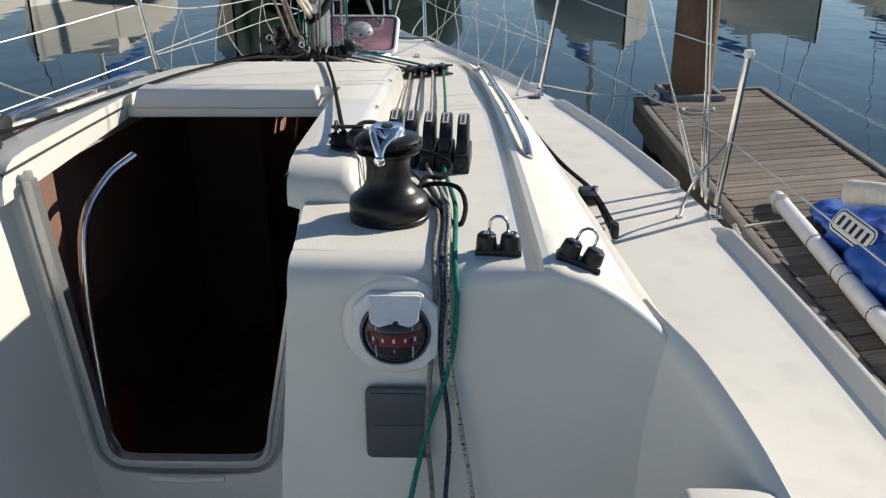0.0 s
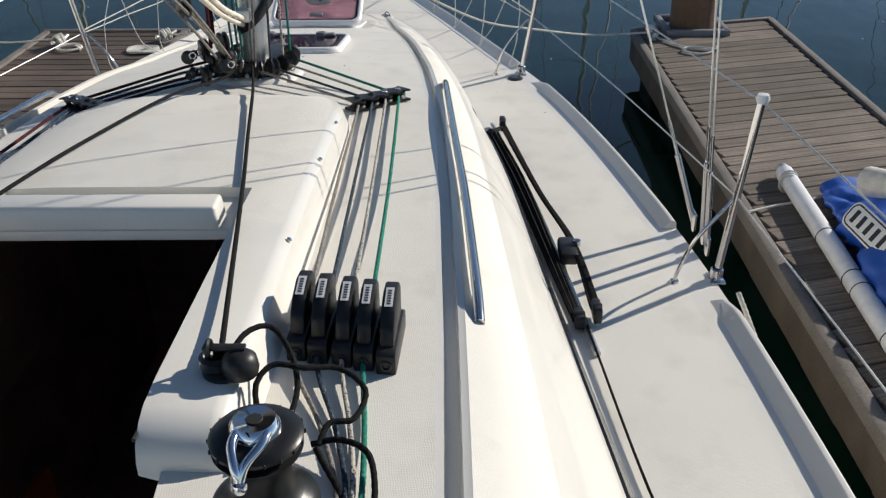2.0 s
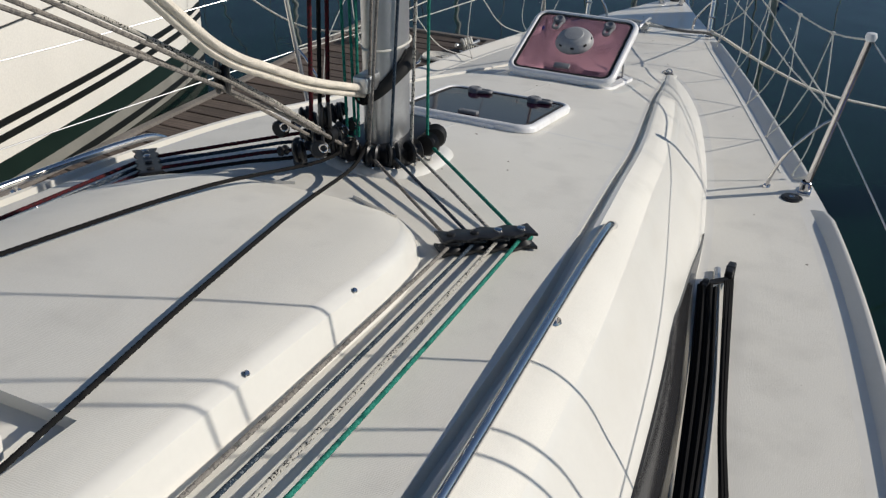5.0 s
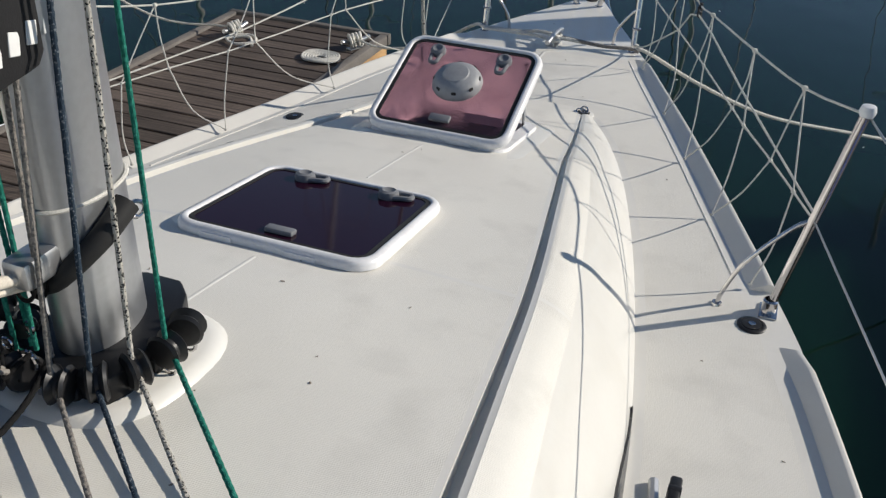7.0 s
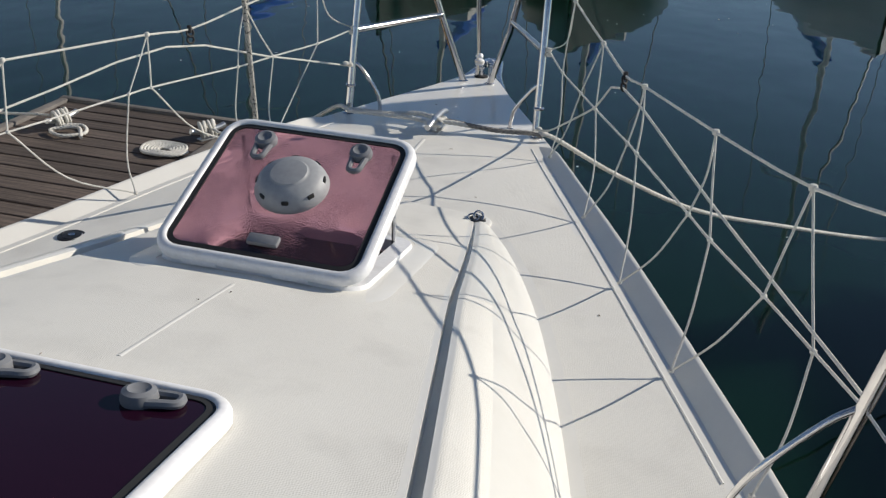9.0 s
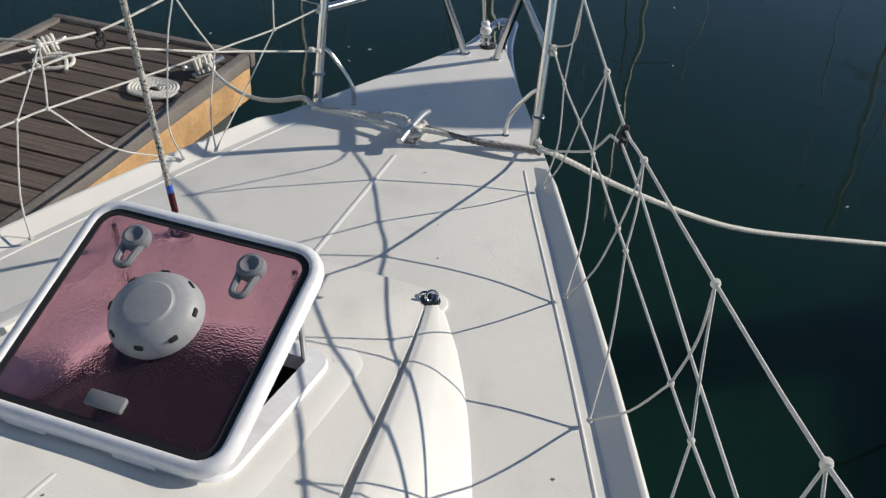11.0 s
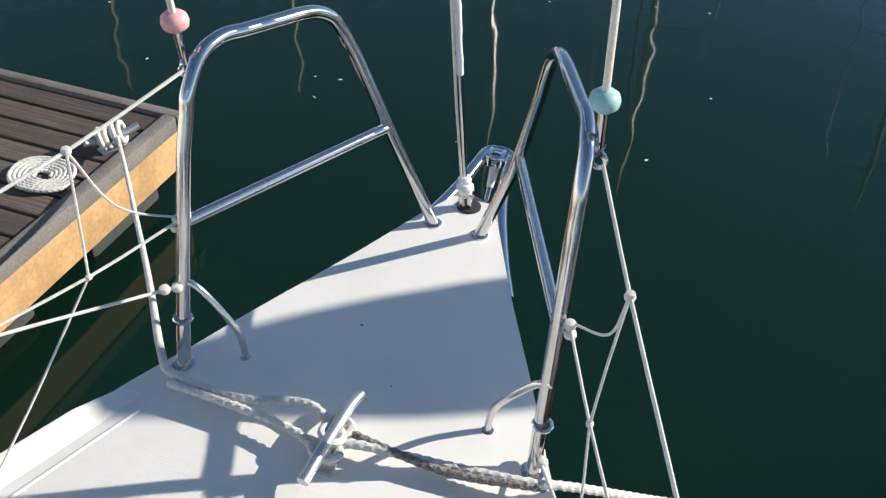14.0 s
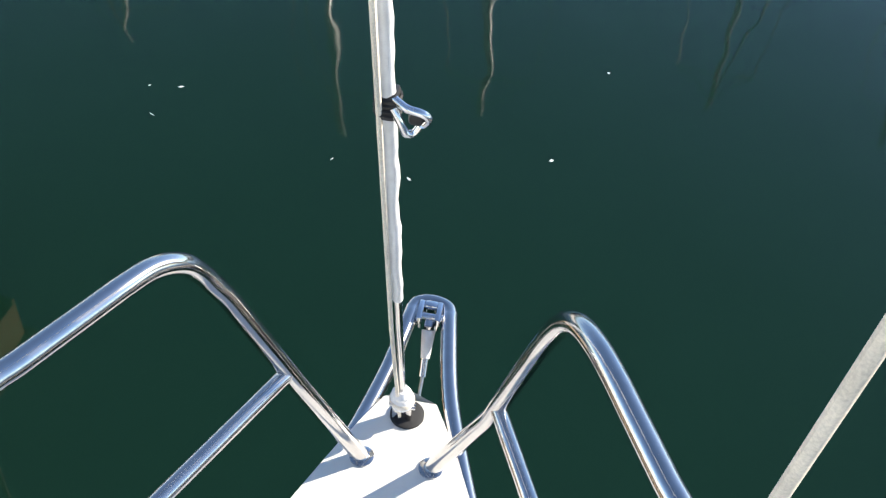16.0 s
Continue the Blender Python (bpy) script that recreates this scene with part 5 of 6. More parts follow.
def cam_cleat(x, y, tilt):
    root = thing("cam_cleat", "black cam cleat with a wire fairlead on the coachroof edge", "cleat", "cam cleats")
    part("base", box(0.080, 0.034, 0.014, (0, 0, 0.007), 0.004), BLACK, root)
    for q in (-1, 1):
        jaw = lathe([(0, 0.012), (0.018, 0.012), (0.0185, 0.020), (0.0165, 0.036), (0.012, 0.040), (0, 0.040)], 20, (q * 0.021, 0, 0))
        part("jaw", jaw, BLACK, root)
        part("screw", lathe([(0, 0.040), (0.005, 0.040), (0.004, 0.043), (0, 0.043)], 10, (q * 0.021, 0, 0)), STEEL, root)
    part("fairlead", tube([(-0.016, 0.012, 0.014), (-0.016, 0.013, 0.05), (-0.010, 0.014, 0.062), (0, 0.014, 0.066), (0.010, 0.014, 0.062), (0.016, 0.013, 0.05), (0.016, 0.012, 0.014)], 0.0028, 8), STEEL, root)
    for q in (-0.034, 0.034):
        part("foot_pad", box(0.014, 0.034, 0.010, (q, 0, 0.005), 0.003), BLACK, root)
    root.matrix_world = tilt
    return root


cc = cam_cleat(0, 0, pose(0.725, 1.492, top(1.49), 0, -1, -4))
copy_thing(cc, pose(0.862, 1.475, top(1.475) - 0.013, 0, 20, -6))
copy_thing(cc, pose(-0.725, 1.492, top(1.49) - sink(-0.725, 1.5), 0, 1, 4))
copy_thing(cc, pose(-0.862, 1.475, top(1.475) - 0.013 - sink(-0.862, 1.5), 0, -20, 6))


def compass():
    root = thing("bulkhead_compass", "bulkhead compass with a white octagonal housing and red card", "compass")
    m = Matrix.Translation((0.548, 1.404, 1.592)) @ Euler((radians(90), 0, 0)).to_matrix().to_4x4()
    def octo(r, k=0.62):
        c = r * k
        return [(c, -r), (r, -c), (r, c), (c, r), (-c, r), (-r, c), (-r, -c), (-c, -r)]
    seat = lathe([(0.094, -0.004), (0.090, 0.001), (0.084, 0.004), (0.07, 0.0055), (0, 0.006)], 40)
    seat.transform(m)
    part("moulded_seat", seat, GEL, root)
    b = slab(octo(0.072), 0.006, 0.022, 0.005)
    b.transform(m)
    part("housing", b, WHITE, root)
    b = lathe([(0.062, 0.020), (0.060, 0.026), (0.056, 0.028), (0.054, 0.02)], 40)
    b.transform(m)
    part("bezel", b, COVER, root)
    b = lathe([(0.056, 0.018), (0.052, 0.030), (0.042, 0.044), (0.028, 0.054), (0.014, 0.058), (0, 0.059)], 36)
    b.transform(m)
    dome = part("dome", b, WINDOW, root, "dark glass dome")
    ring = []
    for k in range(15):
        a = radians(-70 + 140 * k / 14)
        ring.append((0.050 * math.sin(a), 0.0 + 0.010, 0.020 + 0.036 * math.cos(a) * 1.02))
    bm = bmesh.new()
    lo = [bm.verts.new((x, y - 0.020, z + 0.003)) for x, y, z in ring]
    hi = [bm.verts.new((x * 0.98, y + 0.004, z + 0.0035)) for x, y, z in ring]
    for k in range(14):
        bm.faces.new((lo[k], lo[k + 1], hi[k + 1], hi[k]))
    bm.transform(m)
    part("card", bm, NEEDLE, dome, "red compass card")
    for k in range(5):
        a = radians(-44 + 22 * k)
        b = box(0.004, 0.007, 0.001, (0, 0, 0))
        b.transform(m @ Matrix.Translation((0.0505 * math.sin(a), 0.003, 0.0245 + 0.0367 * math.cos(a))) @ Euler((0, a, 0)).to_matrix().to_4x4())
        part("bar", b, LABEL, dome)
    for k in (-1, 0, 1):
        a = radians(36 * k)
        b = tube([(0.052 * math.sin(a), -0.04, 0.018 + 0.026 * math.cos(a)), (0.053 * math.sin(a), -0.015, 0.020 + 0.037 * math.cos(a)), (0.052 * math.sin(a), 0.024, 0.020 + 0.034 * math.cos(a))], 0.0009, 5)
        b.transform(m)
        part("lubber_line", b, LABEL, dome)
    for k in range(25):
        a = radians(-148 + 116 * k / 24)
        b = box(0.006, 0.0016, 0.001, (0.058, 0, 0.0285))
        b.transform(m @ Euler((0, 0, a)).to_matrix().to_4x4())
        part("scale_mark", b, INK, root)
    hoodp = slab([(-0.046, 0.070), (0.046, 0.070), (0.040, 0.030), (0.026, 0.022), (-0.026, 0.022), (-0.040, 0.030)], 0.020, 0.052, 0.006)
    for v in hoodp.verts:
        if v.co.y > 0.06:
            v.co.z = 0.020 + (v.co.z - 0.020) * 0.25
    hoodp.transform(m)
    part("shade", hoodp, WHITE, root, "white sloping shade")
    b = box(0.040, 0.0016, 0.004, (0.548, 1.353, 1.616))
    part("bar", b, INK, root)
    return root


compass()
cov = thing("instrument_cover", "dark grey square plastic instrument cover on the bulkhead", "instrument cover")
b = slab(round_rect(0.115, 0.145, 0.012), 0, 0.014, 0.004)
m = Matrix.Translation((0.548, 1.405, 1.403)) @ Euler((radians(90), 0, 0)).to_matrix().to_4x4()
b.transform(m)
part("cover_plate", b, COVER, cov)
for q in (0.004, -0.062):
    b = slab(round_rect(0.098, 0.060, 0.008), 0.013, 0.0165, 0.0015)
    b.transform(m @ Matrix.Translation((0, q + 0.03, 0)))
    part("raised_panel", b, COVER, cov)


def eye_block(s):
    root = thing("cheek_block", "black cheek block standing on the hood's arm", "block", "cheek blocks")
    z = hood(1.93)
    part("base", lathe([(0, 0), (0.036, 0), (0.036, 0.006), (0.030, 0.010), (0, 0.010)], 24), BLACK, root)
    part("sheave", lathe([(0.020, 0.008), (0.028, 0.012), (0.021, 0.020), (0.028, 0.028), (0.02, 0.032)], 24, (-s * 0.012, 0.004, 0)), BLACK, root)
    dome = lathe([(0.028, 0.004), (0.031, 0.016), (0.028, 0.034), (0.017, 0.044), (0, 0.047)], 24, (s * 0.030, -0.010, 0))
    part("cap", dome, BLACK, root, "domed black cap")
    part("eye", torus(0.014, 0.004, (-s * 0.02, 0.0, 0.045), Euler((0, radians(90), 0)).to_matrix().to_4x4(), 14, 6), BLACK, root)
    part("bridge", box(0.07, 0.016, 0.006, (0.005 * s, 0, 0.048), 0.002), BLACK, root)
    root.matrix_world = pose(s * 0.405, 1.95, z - 0.002 - sink(s * 0.405, 1.95), 0, 0, 0)


eye_block(1)
eye_block(-1)


def organizer(s):
    root = thing("deck_organizer", "black four-sheave deck organizer on the coachroof", "deck organizer", "deck organizers")
    a, b = Vector((0.43, 3.68)), Vector((0.605, 3.845))
    d = (b - a).normalized()
    n_ = Vector((-d.y, d.x))
    za = lambda p: roof_z(p.x, p.y)
    for lev, th in ((0.002, 0.009), (0.038, 0.007)):
        pts = []
        for side in (1, -1):
            for k in range(9):
                t = k / 8 if side == 1 else 1 - k / 8
                w = 0.024 + 0.011 * abs(math.cos(math.pi * 4 * t))
                p = a.lerp(b, t) + n_ * side * w
                pts.append((s * p.x, p.y))
        bm = slab(pts if s == 1 else pts[::-1], 0, th, 0.0015)
        slope = (za(b) - za(a)) / (b.y - a.y)
        for v in bm.verts:
            v.co.z += za(a) + lev + slope * (v.co.y - a.y)
        part("plate", bm, BLACK, root)
    for k in range(4):
        p = a.lerp(b, 0.13 + 0.247 * k)
        part("sheave", lathe([(0, 0.010), (0.028, 0.010), (0.029, 0.014), (0.019, 0.023), (0.029, 0.034), (0.028, 0.038), (0, 0.038)], 20, (s * p.x, p.y, za(p))), BLACK, root)
        part("pin", lathe([(0, 0.042), (0.011, 0.045), (0.010, 0.050), (0.004, 0.052), (0, 0.052)], 14, (s * p.x, p.y, za(p))), BLACK if k < 2 else STEEL, root)
    return root


organizer(1)
organizer(-1)


def ridge_z(x, y):
    b, d = side_x(y), foot(y)
    z0 = top(y) + riser(y) + 0.002
    u = max(0.0, min(1.0, (x - b) / (d - b)))
    for (u0, v0), (u1, v1) in zip(SIDE, SIDE[1:]):
        if u0 <= u <= u1:
            return z0 + (ZD - z0) * (v0 + (v1 - v0) * (u - u0) / (u1 - u0))
    return z0


def handrail(s):
    root = thing("handrail", "polished stainless steel handrail along the coachroof", "handrail", "coachroof handrails")
    line = curve([(2.2, 0.836), (2.9, 0.810), (3.5, 0.776), (4.08, 0.746)])
    pts = [(line(2.26), 2.26, ridge_z(line(2.26), 2.26)), (line(2.30), 2.305, ridge_z(line(2.3), 2.3) + 0.013), (line(2.36), 2.365, ridge_z(line(2.36), 2.36) + 0.023)]
    pts += [(line(y), y, ridge_z(line(y), y) + 0.027) for y in (2.5, 2.9, 3.3, 3.7, 3.92)]
    pts += [(line(4.01), 4.01, ridge_z(line(4.01), 4.01) + 0.023), (line(4.05), 4.05, ridge_z(line(4.05), 4.05) + 0.013), (line(4.08), 4.08, ridge_z(line(4.08), 4.08))]
    part("rail", tube([(s * x, y, z) for x, y, z in pts], 0.0115, 14, 4), STEEL, root)
    for y in (2.90, 3.52):
        x = line(y)
        part("foot_post", tube([(s * x, y, ridge_z(x, y)), (s * x, y, ridge_z(x, y) + 0.024)], 0.007, 10, 1), STEEL, root)
        part("foot_flange", lathe([(0, 0), (0.017, 0), (0.015, 0.005), (0, 0.005)], 16, (s * x, y, ridge_z(x, y) - 0.001)), STEEL, root)


handrail(1)
handrail(-1)


def genoa_tackle(s):
    root = thing("genoa_track", "black genoa track with blocks and an adjusting tackle of black cord", "genoa track", "genoa tracks")
    path = curve([(1.5, 1.345), (2.06, 1.285), (2.42, 1.242), (3.0, 1.187), (3.5, 1.135), (4.0, 1.075), (4.55, 0.985), (4.75, 0.952)])
    part("track", tube([(s * path(y), y, ZD + 0.008) for y in (2.9, 3.2, 3.5, 4.0, 4.5, 4.72)], 0.012, 8, 3), ALU, root, "grey aluminium track")
    def block(x, y, w, l, h):
        part("block", box(w, l, h, (s * x, y, ZD + h / 2 + 0.012), 0.006), BLACK, root)
        part("block_sheave", lathe([(0, -w * 0.55), (0.016, -w * 0.55), (0.018, 0), (0.016, w * 0.55), (0, w * 0.55)], 14, (s * x, y, ZD + h * 0.7 + 0.012), Euler((0, radians(90), 0)).to_matrix().to_4x4()), BLACK, root)
    block(1.003, 4.66, 0.026, 0.075, 0.052)
    block(0.945, 4.56, 0.018, 0.05, 0.035)
    part("crossbar", tube([(s * 0.932, 4.565, ZD + 0.03), (s * 1.0, 4.62, ZD + 0.035)], 0.010, 8, 1), BLACK, root)
    block(1.160, 3.05, 0.030, 0.07, 0.042)
    block(1.218, 3.085, 0.026, 0.075, 0.050)
    part("car", box(0.060, 0.13, 0.045, (s * 1.170, 3.46, ZD + 0.040), 0.010), BLACK, root)
    part("car_pin", lathe([(0, 0), (0.014, 0), (0.014, 0.02), (0, 0.026)], 14, (s * 1.20, 3.47, ZD + 0.055)), STEEL, root)
    rng = random.Random(3)
    for k in range(8):
        o = (k - 3) * 0.0075
        lift = 0.006 * (k % 3)
        part("cord", tube([(s * (0.948 + o), 4.56, ZD + 0.028 + lift), (s * (1.043 + o), 3.95, ZD + 0.034 + lift), (s * (1.155 + o * 0.5), 3.04, ZD + 0.03)], 0.0052, 6, 6), R_BLACK, root)
    for k in range(5):
        o = (k - 2) * 0.007
        part("cord", tube([(s * (1.003 + o * 0.8), 4.65, ZD + 0.035), (s * (1.11 + o * 0.5), 3.95, ZD + 0.035 + 0.004 * (k % 2)), (s * (1.19 + o * 0.6), 3.50, ZD + 0.05), (s * (1.218 + o), 3.10, ZD + 0.035)], 0.0048, 6, 6), R_BLACK, root)
    for o in (-0.004,):
        part("tail_cord", tube([(s * (1.187 + o), 3.03, ZD + 0.02), (s * (1.238 + o), 2.42, ZD + 0.014), (s * (1.283 + o), 2.06, ZD + 0.012), (s * (1.335 + o), 1.55, ZD + 0.012)], 0.004, 6, 6), R_BLACK, root)


genoa_tackle(1)
genoa_tackle(-1)


def padeye(x, y):
    root = thing("padeye", "steel folding padeye on a moulded pad", "padeye", "padeyes")
    part("pad", lathe([(0, -0.004), (0.052, -0.004), (0.050, 0.006), (0.044, 0.010), (0, 0.010)], 28), GEL, root)
    part("plate", lathe([(0, 0.010), (0.030, 0.010), (0.028, 0.017), (0, 0.018)], 20), BLACK, root)
    part("ring", torus(0.017, 0.0045, (0.004, 0, 0.026), Euler((radians(55), 0, radians(30))).to_matrix().to_4x4(), 18, 8), STEEL, root)
    part("ring", torus(0.020, 0.0035, (-0.016, 0.002, 0.018), Euler((radians(12), 0, 0)).to_matrix().to_4x4(), 18, 8), STEEL, root)
    root.matrix_world = pose(x, y, deck_z(x, 6.66) - sink(x, y)) @ Matrix.Diagonal((0.85, 0.85, 0.85, 1))


padeye(0.345, 6.615)
padeye(-0.352, 6.63)


def deck_fill(x, y):
    root = thing("deck_filler", "dark bronze deck filler cap", "filler cap", "deck filler caps")
    part("flange", lathe([(0, 0), (0.040, 0), (0.040, 0.003), (0.036, 0.006), (0.030, 0.006), (0.029, 0.004), (0, 0.004)], 32), BLACK, root)
    part("cap", lathe([(0, 0.003), (0.027, 0.003), (0.027, 0.007), (0.012, 0.008), (0.010, 0.004), (0, 0.004)], 28), BLACK, root)
    part("key_socket", lathe([(0, 0.005), (0.008, 0.0085), (0.010, 0.009), (0.0085, 0.009)], 16), STEEL, root)
    root.matrix_world = pose(x, y, ZD - sink(x, y))


deck_fill(1.108, 5.415)
deck_fill(-0.75, 6.21)
# This third cap is a dark disc put in for a shadow.
deck_fill(-0.83, 5.88)


# ---- running lines ----
SHEAVE = [Vector((0.43, 3.68)).lerp(Vector((0.605, 3.845)), 0.13 + 0.247 * k) for k in range(4)]
BLOCK = []
for ang in (-75, -52, -28, -4, 20):
    a = radians(ang)
    BLOCK.append(Vector((0.01 + 0.145 * math.cos(a), 4.21 + 0.172 * math.sin(a), top(4.21) + 0.078)))
LINES = [(R_GREY, "grey"), (R_BLUE, "blue and white"), (R_FLECK, "white black-flecked"), (R_GREEN, "green")]
for k, (mat, word) in enumerate(LINES):
    bk, sh = BLOCK[k + 0], SHEAVE[k]
    zs = roof_z(sh.x, sh.y) + 0.024
    cx = CLUTCH_X[k]
    zc = roof_z(cx, 2.2) + 0.022
    edge_x = (0.612, 0.625, 0.635, 0.648)[k]
    pts = [bk, Vector((sh.x - 0.012, sh.y + 0.012, zs)), Vector((sh.x + 0.004, sh.y - 0.018, zs)), Vector(((sh.x + cx) / 2 + 0.004 * (k - 1), 3.0, top(3.0) + 0.026)), Vector((cx, 2.32, zc + 0.006)), Vector((cx, 2.09, zc)),
           Vector((cx + (edge_x - cx) * 0.6, 1.90, top(1.9) + 0.012)), Vector((edge_x, 1.72, top(1.72) + 0.010 + 0.003 * k)), Vector((edge_x, 1.50, top(1.5) + 0.009)), Vector((edge_x, 1.452, top(1.5) + 0.006)), Vector((edge_x + 0.002, 1.414, top(1.5) - 0.012)),
           Vector((edge_x + 0.004, 1.399, top(1.5) - 0.05)), Vector((edge_x + (-0.004, 0.0, 0.006, -0.006)[k], 1.396, 1.53)), Vector(((0.600, 0.640, 0.662, 0.600)[k], 1.390, 1.39)), Vector(((0.610, 0.632, 0.686, 0.565)[k], 1.388, 1.22)), Vector(((0.600, 0.625, 0.70, 0.52)[k], 1.386, 0.95))]
    rope("control_line", pts, 0.0045 if k != 3 else 0.0049, mat, word + " control line led aft through the clutches", 5)
    rope("halyard", [bk + Vector((-0.01, 0, 0)), Vector((0.01 + (0.05, 0.09, 0.115, 0.13)[k], 4.13 + 0.03 * k, 2.4)), Vector((0.01 + 0.08, 4.18, 8.0))], 0.0045, mat, word + " halyard running up beside the mast", 1)
# more halyards up the after side of the mast
for k, (mat, word, x0, x1) in enumerate(((R_GREEN, "green", -0.03, -0.045), (R_GREEN, "green", -0.015, -0.02), (R_GREY, "grey", 0.02, 0.035), (R_GREEN, "dark green", -0.045, -0.07))):
    rope("halyard", [(x0, 4.085 - 0.006 * k, 1.63), (x1, 4.10, 2.2), (x1 * 1.2, 4.12, 8.0)], 0.0043, mat, word + " halyard running up the after side of the mast", 1)
for x, y0, y1, mat, word in ((-0.10, 3.97, 4.00, R_RED, "dark red"), (-0.11, 4.03, 4.06, R_BLACK, "black"), (-0.115, 4.08, 4.11, R_RED, "dark red")):
    rope("reefing_line", [(x, y0, 1.70), (x, (y0 + y1) / 2, 1.9), (x, y1, 2.12)], 0.0062, mat, word + " reefing line down from the sail bag", 3)
# black lines from the mast foot to the cheek blocks
for s in (1, -1):
    rope("black_line", [(s * 0.02, 4.07, 1.625), (s * 0.05, 3.93, 1.605), (s * 0.13, 3.55, 1.672), (s * 0.21, 3.1, 1.716), (s * 0.281, 2.695, 1.742), (s * 0.372, 2.13, 1.772), (s * 0.40, 1.965, hood(1.95) + 0.03)], 0.0052, R_BLACK, "black braided line from the mast foot to a cheek block", 5)
    zz = 1.715
    rope("black_line", [(s * 0.415, 1.94, hood(1.95) + 0.028), (s * 0.435, 1.995, 1.80), (s * 0.470, 2.03, 1.79), (s * 0.505, 2.00, 1.76), (s * 0.525, 1.94, 1.735), (s * 0.520, 1.875, 1.72), (s * 0.50, 1.84, 1.715), (s * 0.475, 1.87, 1.725), (s * 0.462, 1.92, 1.75),
                        (s * 0.485, 1.955, 1.765), (s * 0.535, 1.96, 1.755), (s * 0.590, 1.985, 1.735), (s * 0.636, 1.945, 1.72), (s * 0.622, 1.885, 1.71), (s * 0.585, 1.868, 1.715), (s * 0.572, 1.828, 1.705)], 0.0050, R_BLACK, "black braided tail coiled beside the winch", 5)
    rope("black_line", [(s * 0.56, 1.835, 1.70), (s * 0.605, 1.832, 1.712), (s * 0.652, 1.798, 1.715), (s * 0.668, 1.72, 1.705), (s * 0.660, 1.650, 1.69), (s * 0.640, 1.676, 1.685), (s * 0.612, 1.745, 1.69), (s * 0.585, 1.79, 1.70), (s * 0.57, 1.815, 1.71)], 0.0050, R_BLACK, "loop of black braided line beside the winch", 5)
# port lines from the port organizer
for k, (mat, word) in enumerate(((R_BLACK, "black"), (R_RED, "red"), (R_BLUE, "blue and white"), (R_RED, "dark red"))):
    bk, sh = BLOCK[k], SHEAVE[k]
    zs = roof_z(sh.x, sh.y) + 0.024
    pts = [(-bk.x + 0.02, bk.y, bk.z), (-sh.x + 0.012, sh.y + 0.012, zs), (-sh.x - 0.004, sh.y - 0.018, zs), (-(sh.x + CLUTCH_X[k]) / 2, 3.0, top(3.0) + 0.026), (-CLUTCH_X[k], 2.32, top(2.3) + 0.03), (-CLUTCH_X[k], 2.09, top(2.09) + 0.022), (-0.62, 1.75, top(1.75) + 0.012), (-0.63, 1.45, top(1.45) + 0.01), (-0.63, 1.394, 1.60), (-0.62 + 0.03 * k, 1.388, 1.0)]
    rope("control_line", pts, 0.0055, mat, word + " control line led aft over the coachroof", 5)


def vang():
    root = thing("boom_vang", "grey rope boom vang tackle with black blocks at the mast foot", "boom vang")
    for o, z0, z1, mat in ((-0.02, 1.60, 2.36, R_GREY), (0.0, 1.63, 2.40, R_FLECK), (0.02, 1.615, 2.38, R_GREY), (0.01, 1.62, 2.33, R_GREY)):
        part("fall", tube([(-0.05 + o, 4.03, z0), (-0.05 + o, 3.55, z0 + (z1 - z0) * 0.44), (-0.05 + o, 2.90, z1 - 0.03)], 0.005, 8, 3), mat, root)
    for y, z in ((4.02, 1.62), (3.56, 1.955), (3.93, 1.66), (3.97, 1.72)):
        b = lathe([(0, -0.017), (0.026, -0.017), (0.031, -0.013), (0.031, -0.007), (0.021, -0.002), (0.021, 0.002), (0.031, 0.007), (0.031, 0.013), (0.026, 0.017), (0, 0.017)], 20)
        b.transform(Matrix.Translation((-0.055, y, z)) @ Euler((radians(-36), radians(90), 0)).to_matrix().to_4x4() @ Matrix.Diagonal((1.25, 1, 1, 1)))
        part("block", b, BLACK, root)
    for x, y, z in ((-0.13, 3.99, 1.70), (-0.15, 4.05, 1.66), (-0.12, 3.93, 1.62), (-0.10, 4.10, 1.68)):
        part("block_cheek", lathe([(0, -0.016), (0.024, -0.016), (0.029, -0.011), (0.029, -0.006), (0.020, -0.002), (0.020, 0.002), (0.029, 0.006), (0.029, 0.011), (0.024, 0.016), (0, 0.016)], 18, (x, y, z), Euler((0, radians(80), radians(30))).to_matrix().to_4x4()), BLACK, root)
    rng = random.Random(21)
    for k in range(18):
        p = (-0.03 - 0.19 * rng.random(), 3.88 + 0.26 * rng.random(), 1.585 + 0.095 * rng.random())
        r = rng.uniform(0.015, 0.025)
        b = lathe([(0, -0.014), (r * 0.8, -0.014), (r, -0.008), (r * 0.75, 0), (r, 0.008), (r * 0.8, 0.014), (0, 0.014)], 16)
        b.transform(Matrix.Translation(p) @ Euler((rng.uniform(0, 2), rng.uniform(0, 2), 0)).to_matrix().to_4x4())
        part("small_block", b, BLACK, root)
        if k % 3 == 0:
            part("small_shackle", torus(0.011, 0.003, (p[0] + 0.02, p[1] - 0.01, p[2] + 0.01), Euler((rng.uniform(0, 2), rng.uniform(0, 2), 0)).to_matrix().to_4x4(), 14, 6), STEEL, root)
    part("shackle", torus(0.018, 0.005, (-0.03, 4.07, 1.61), Euler((radians(90), 0, 0)).to_matrix().to_4x4()), STEEL, root)


vang()
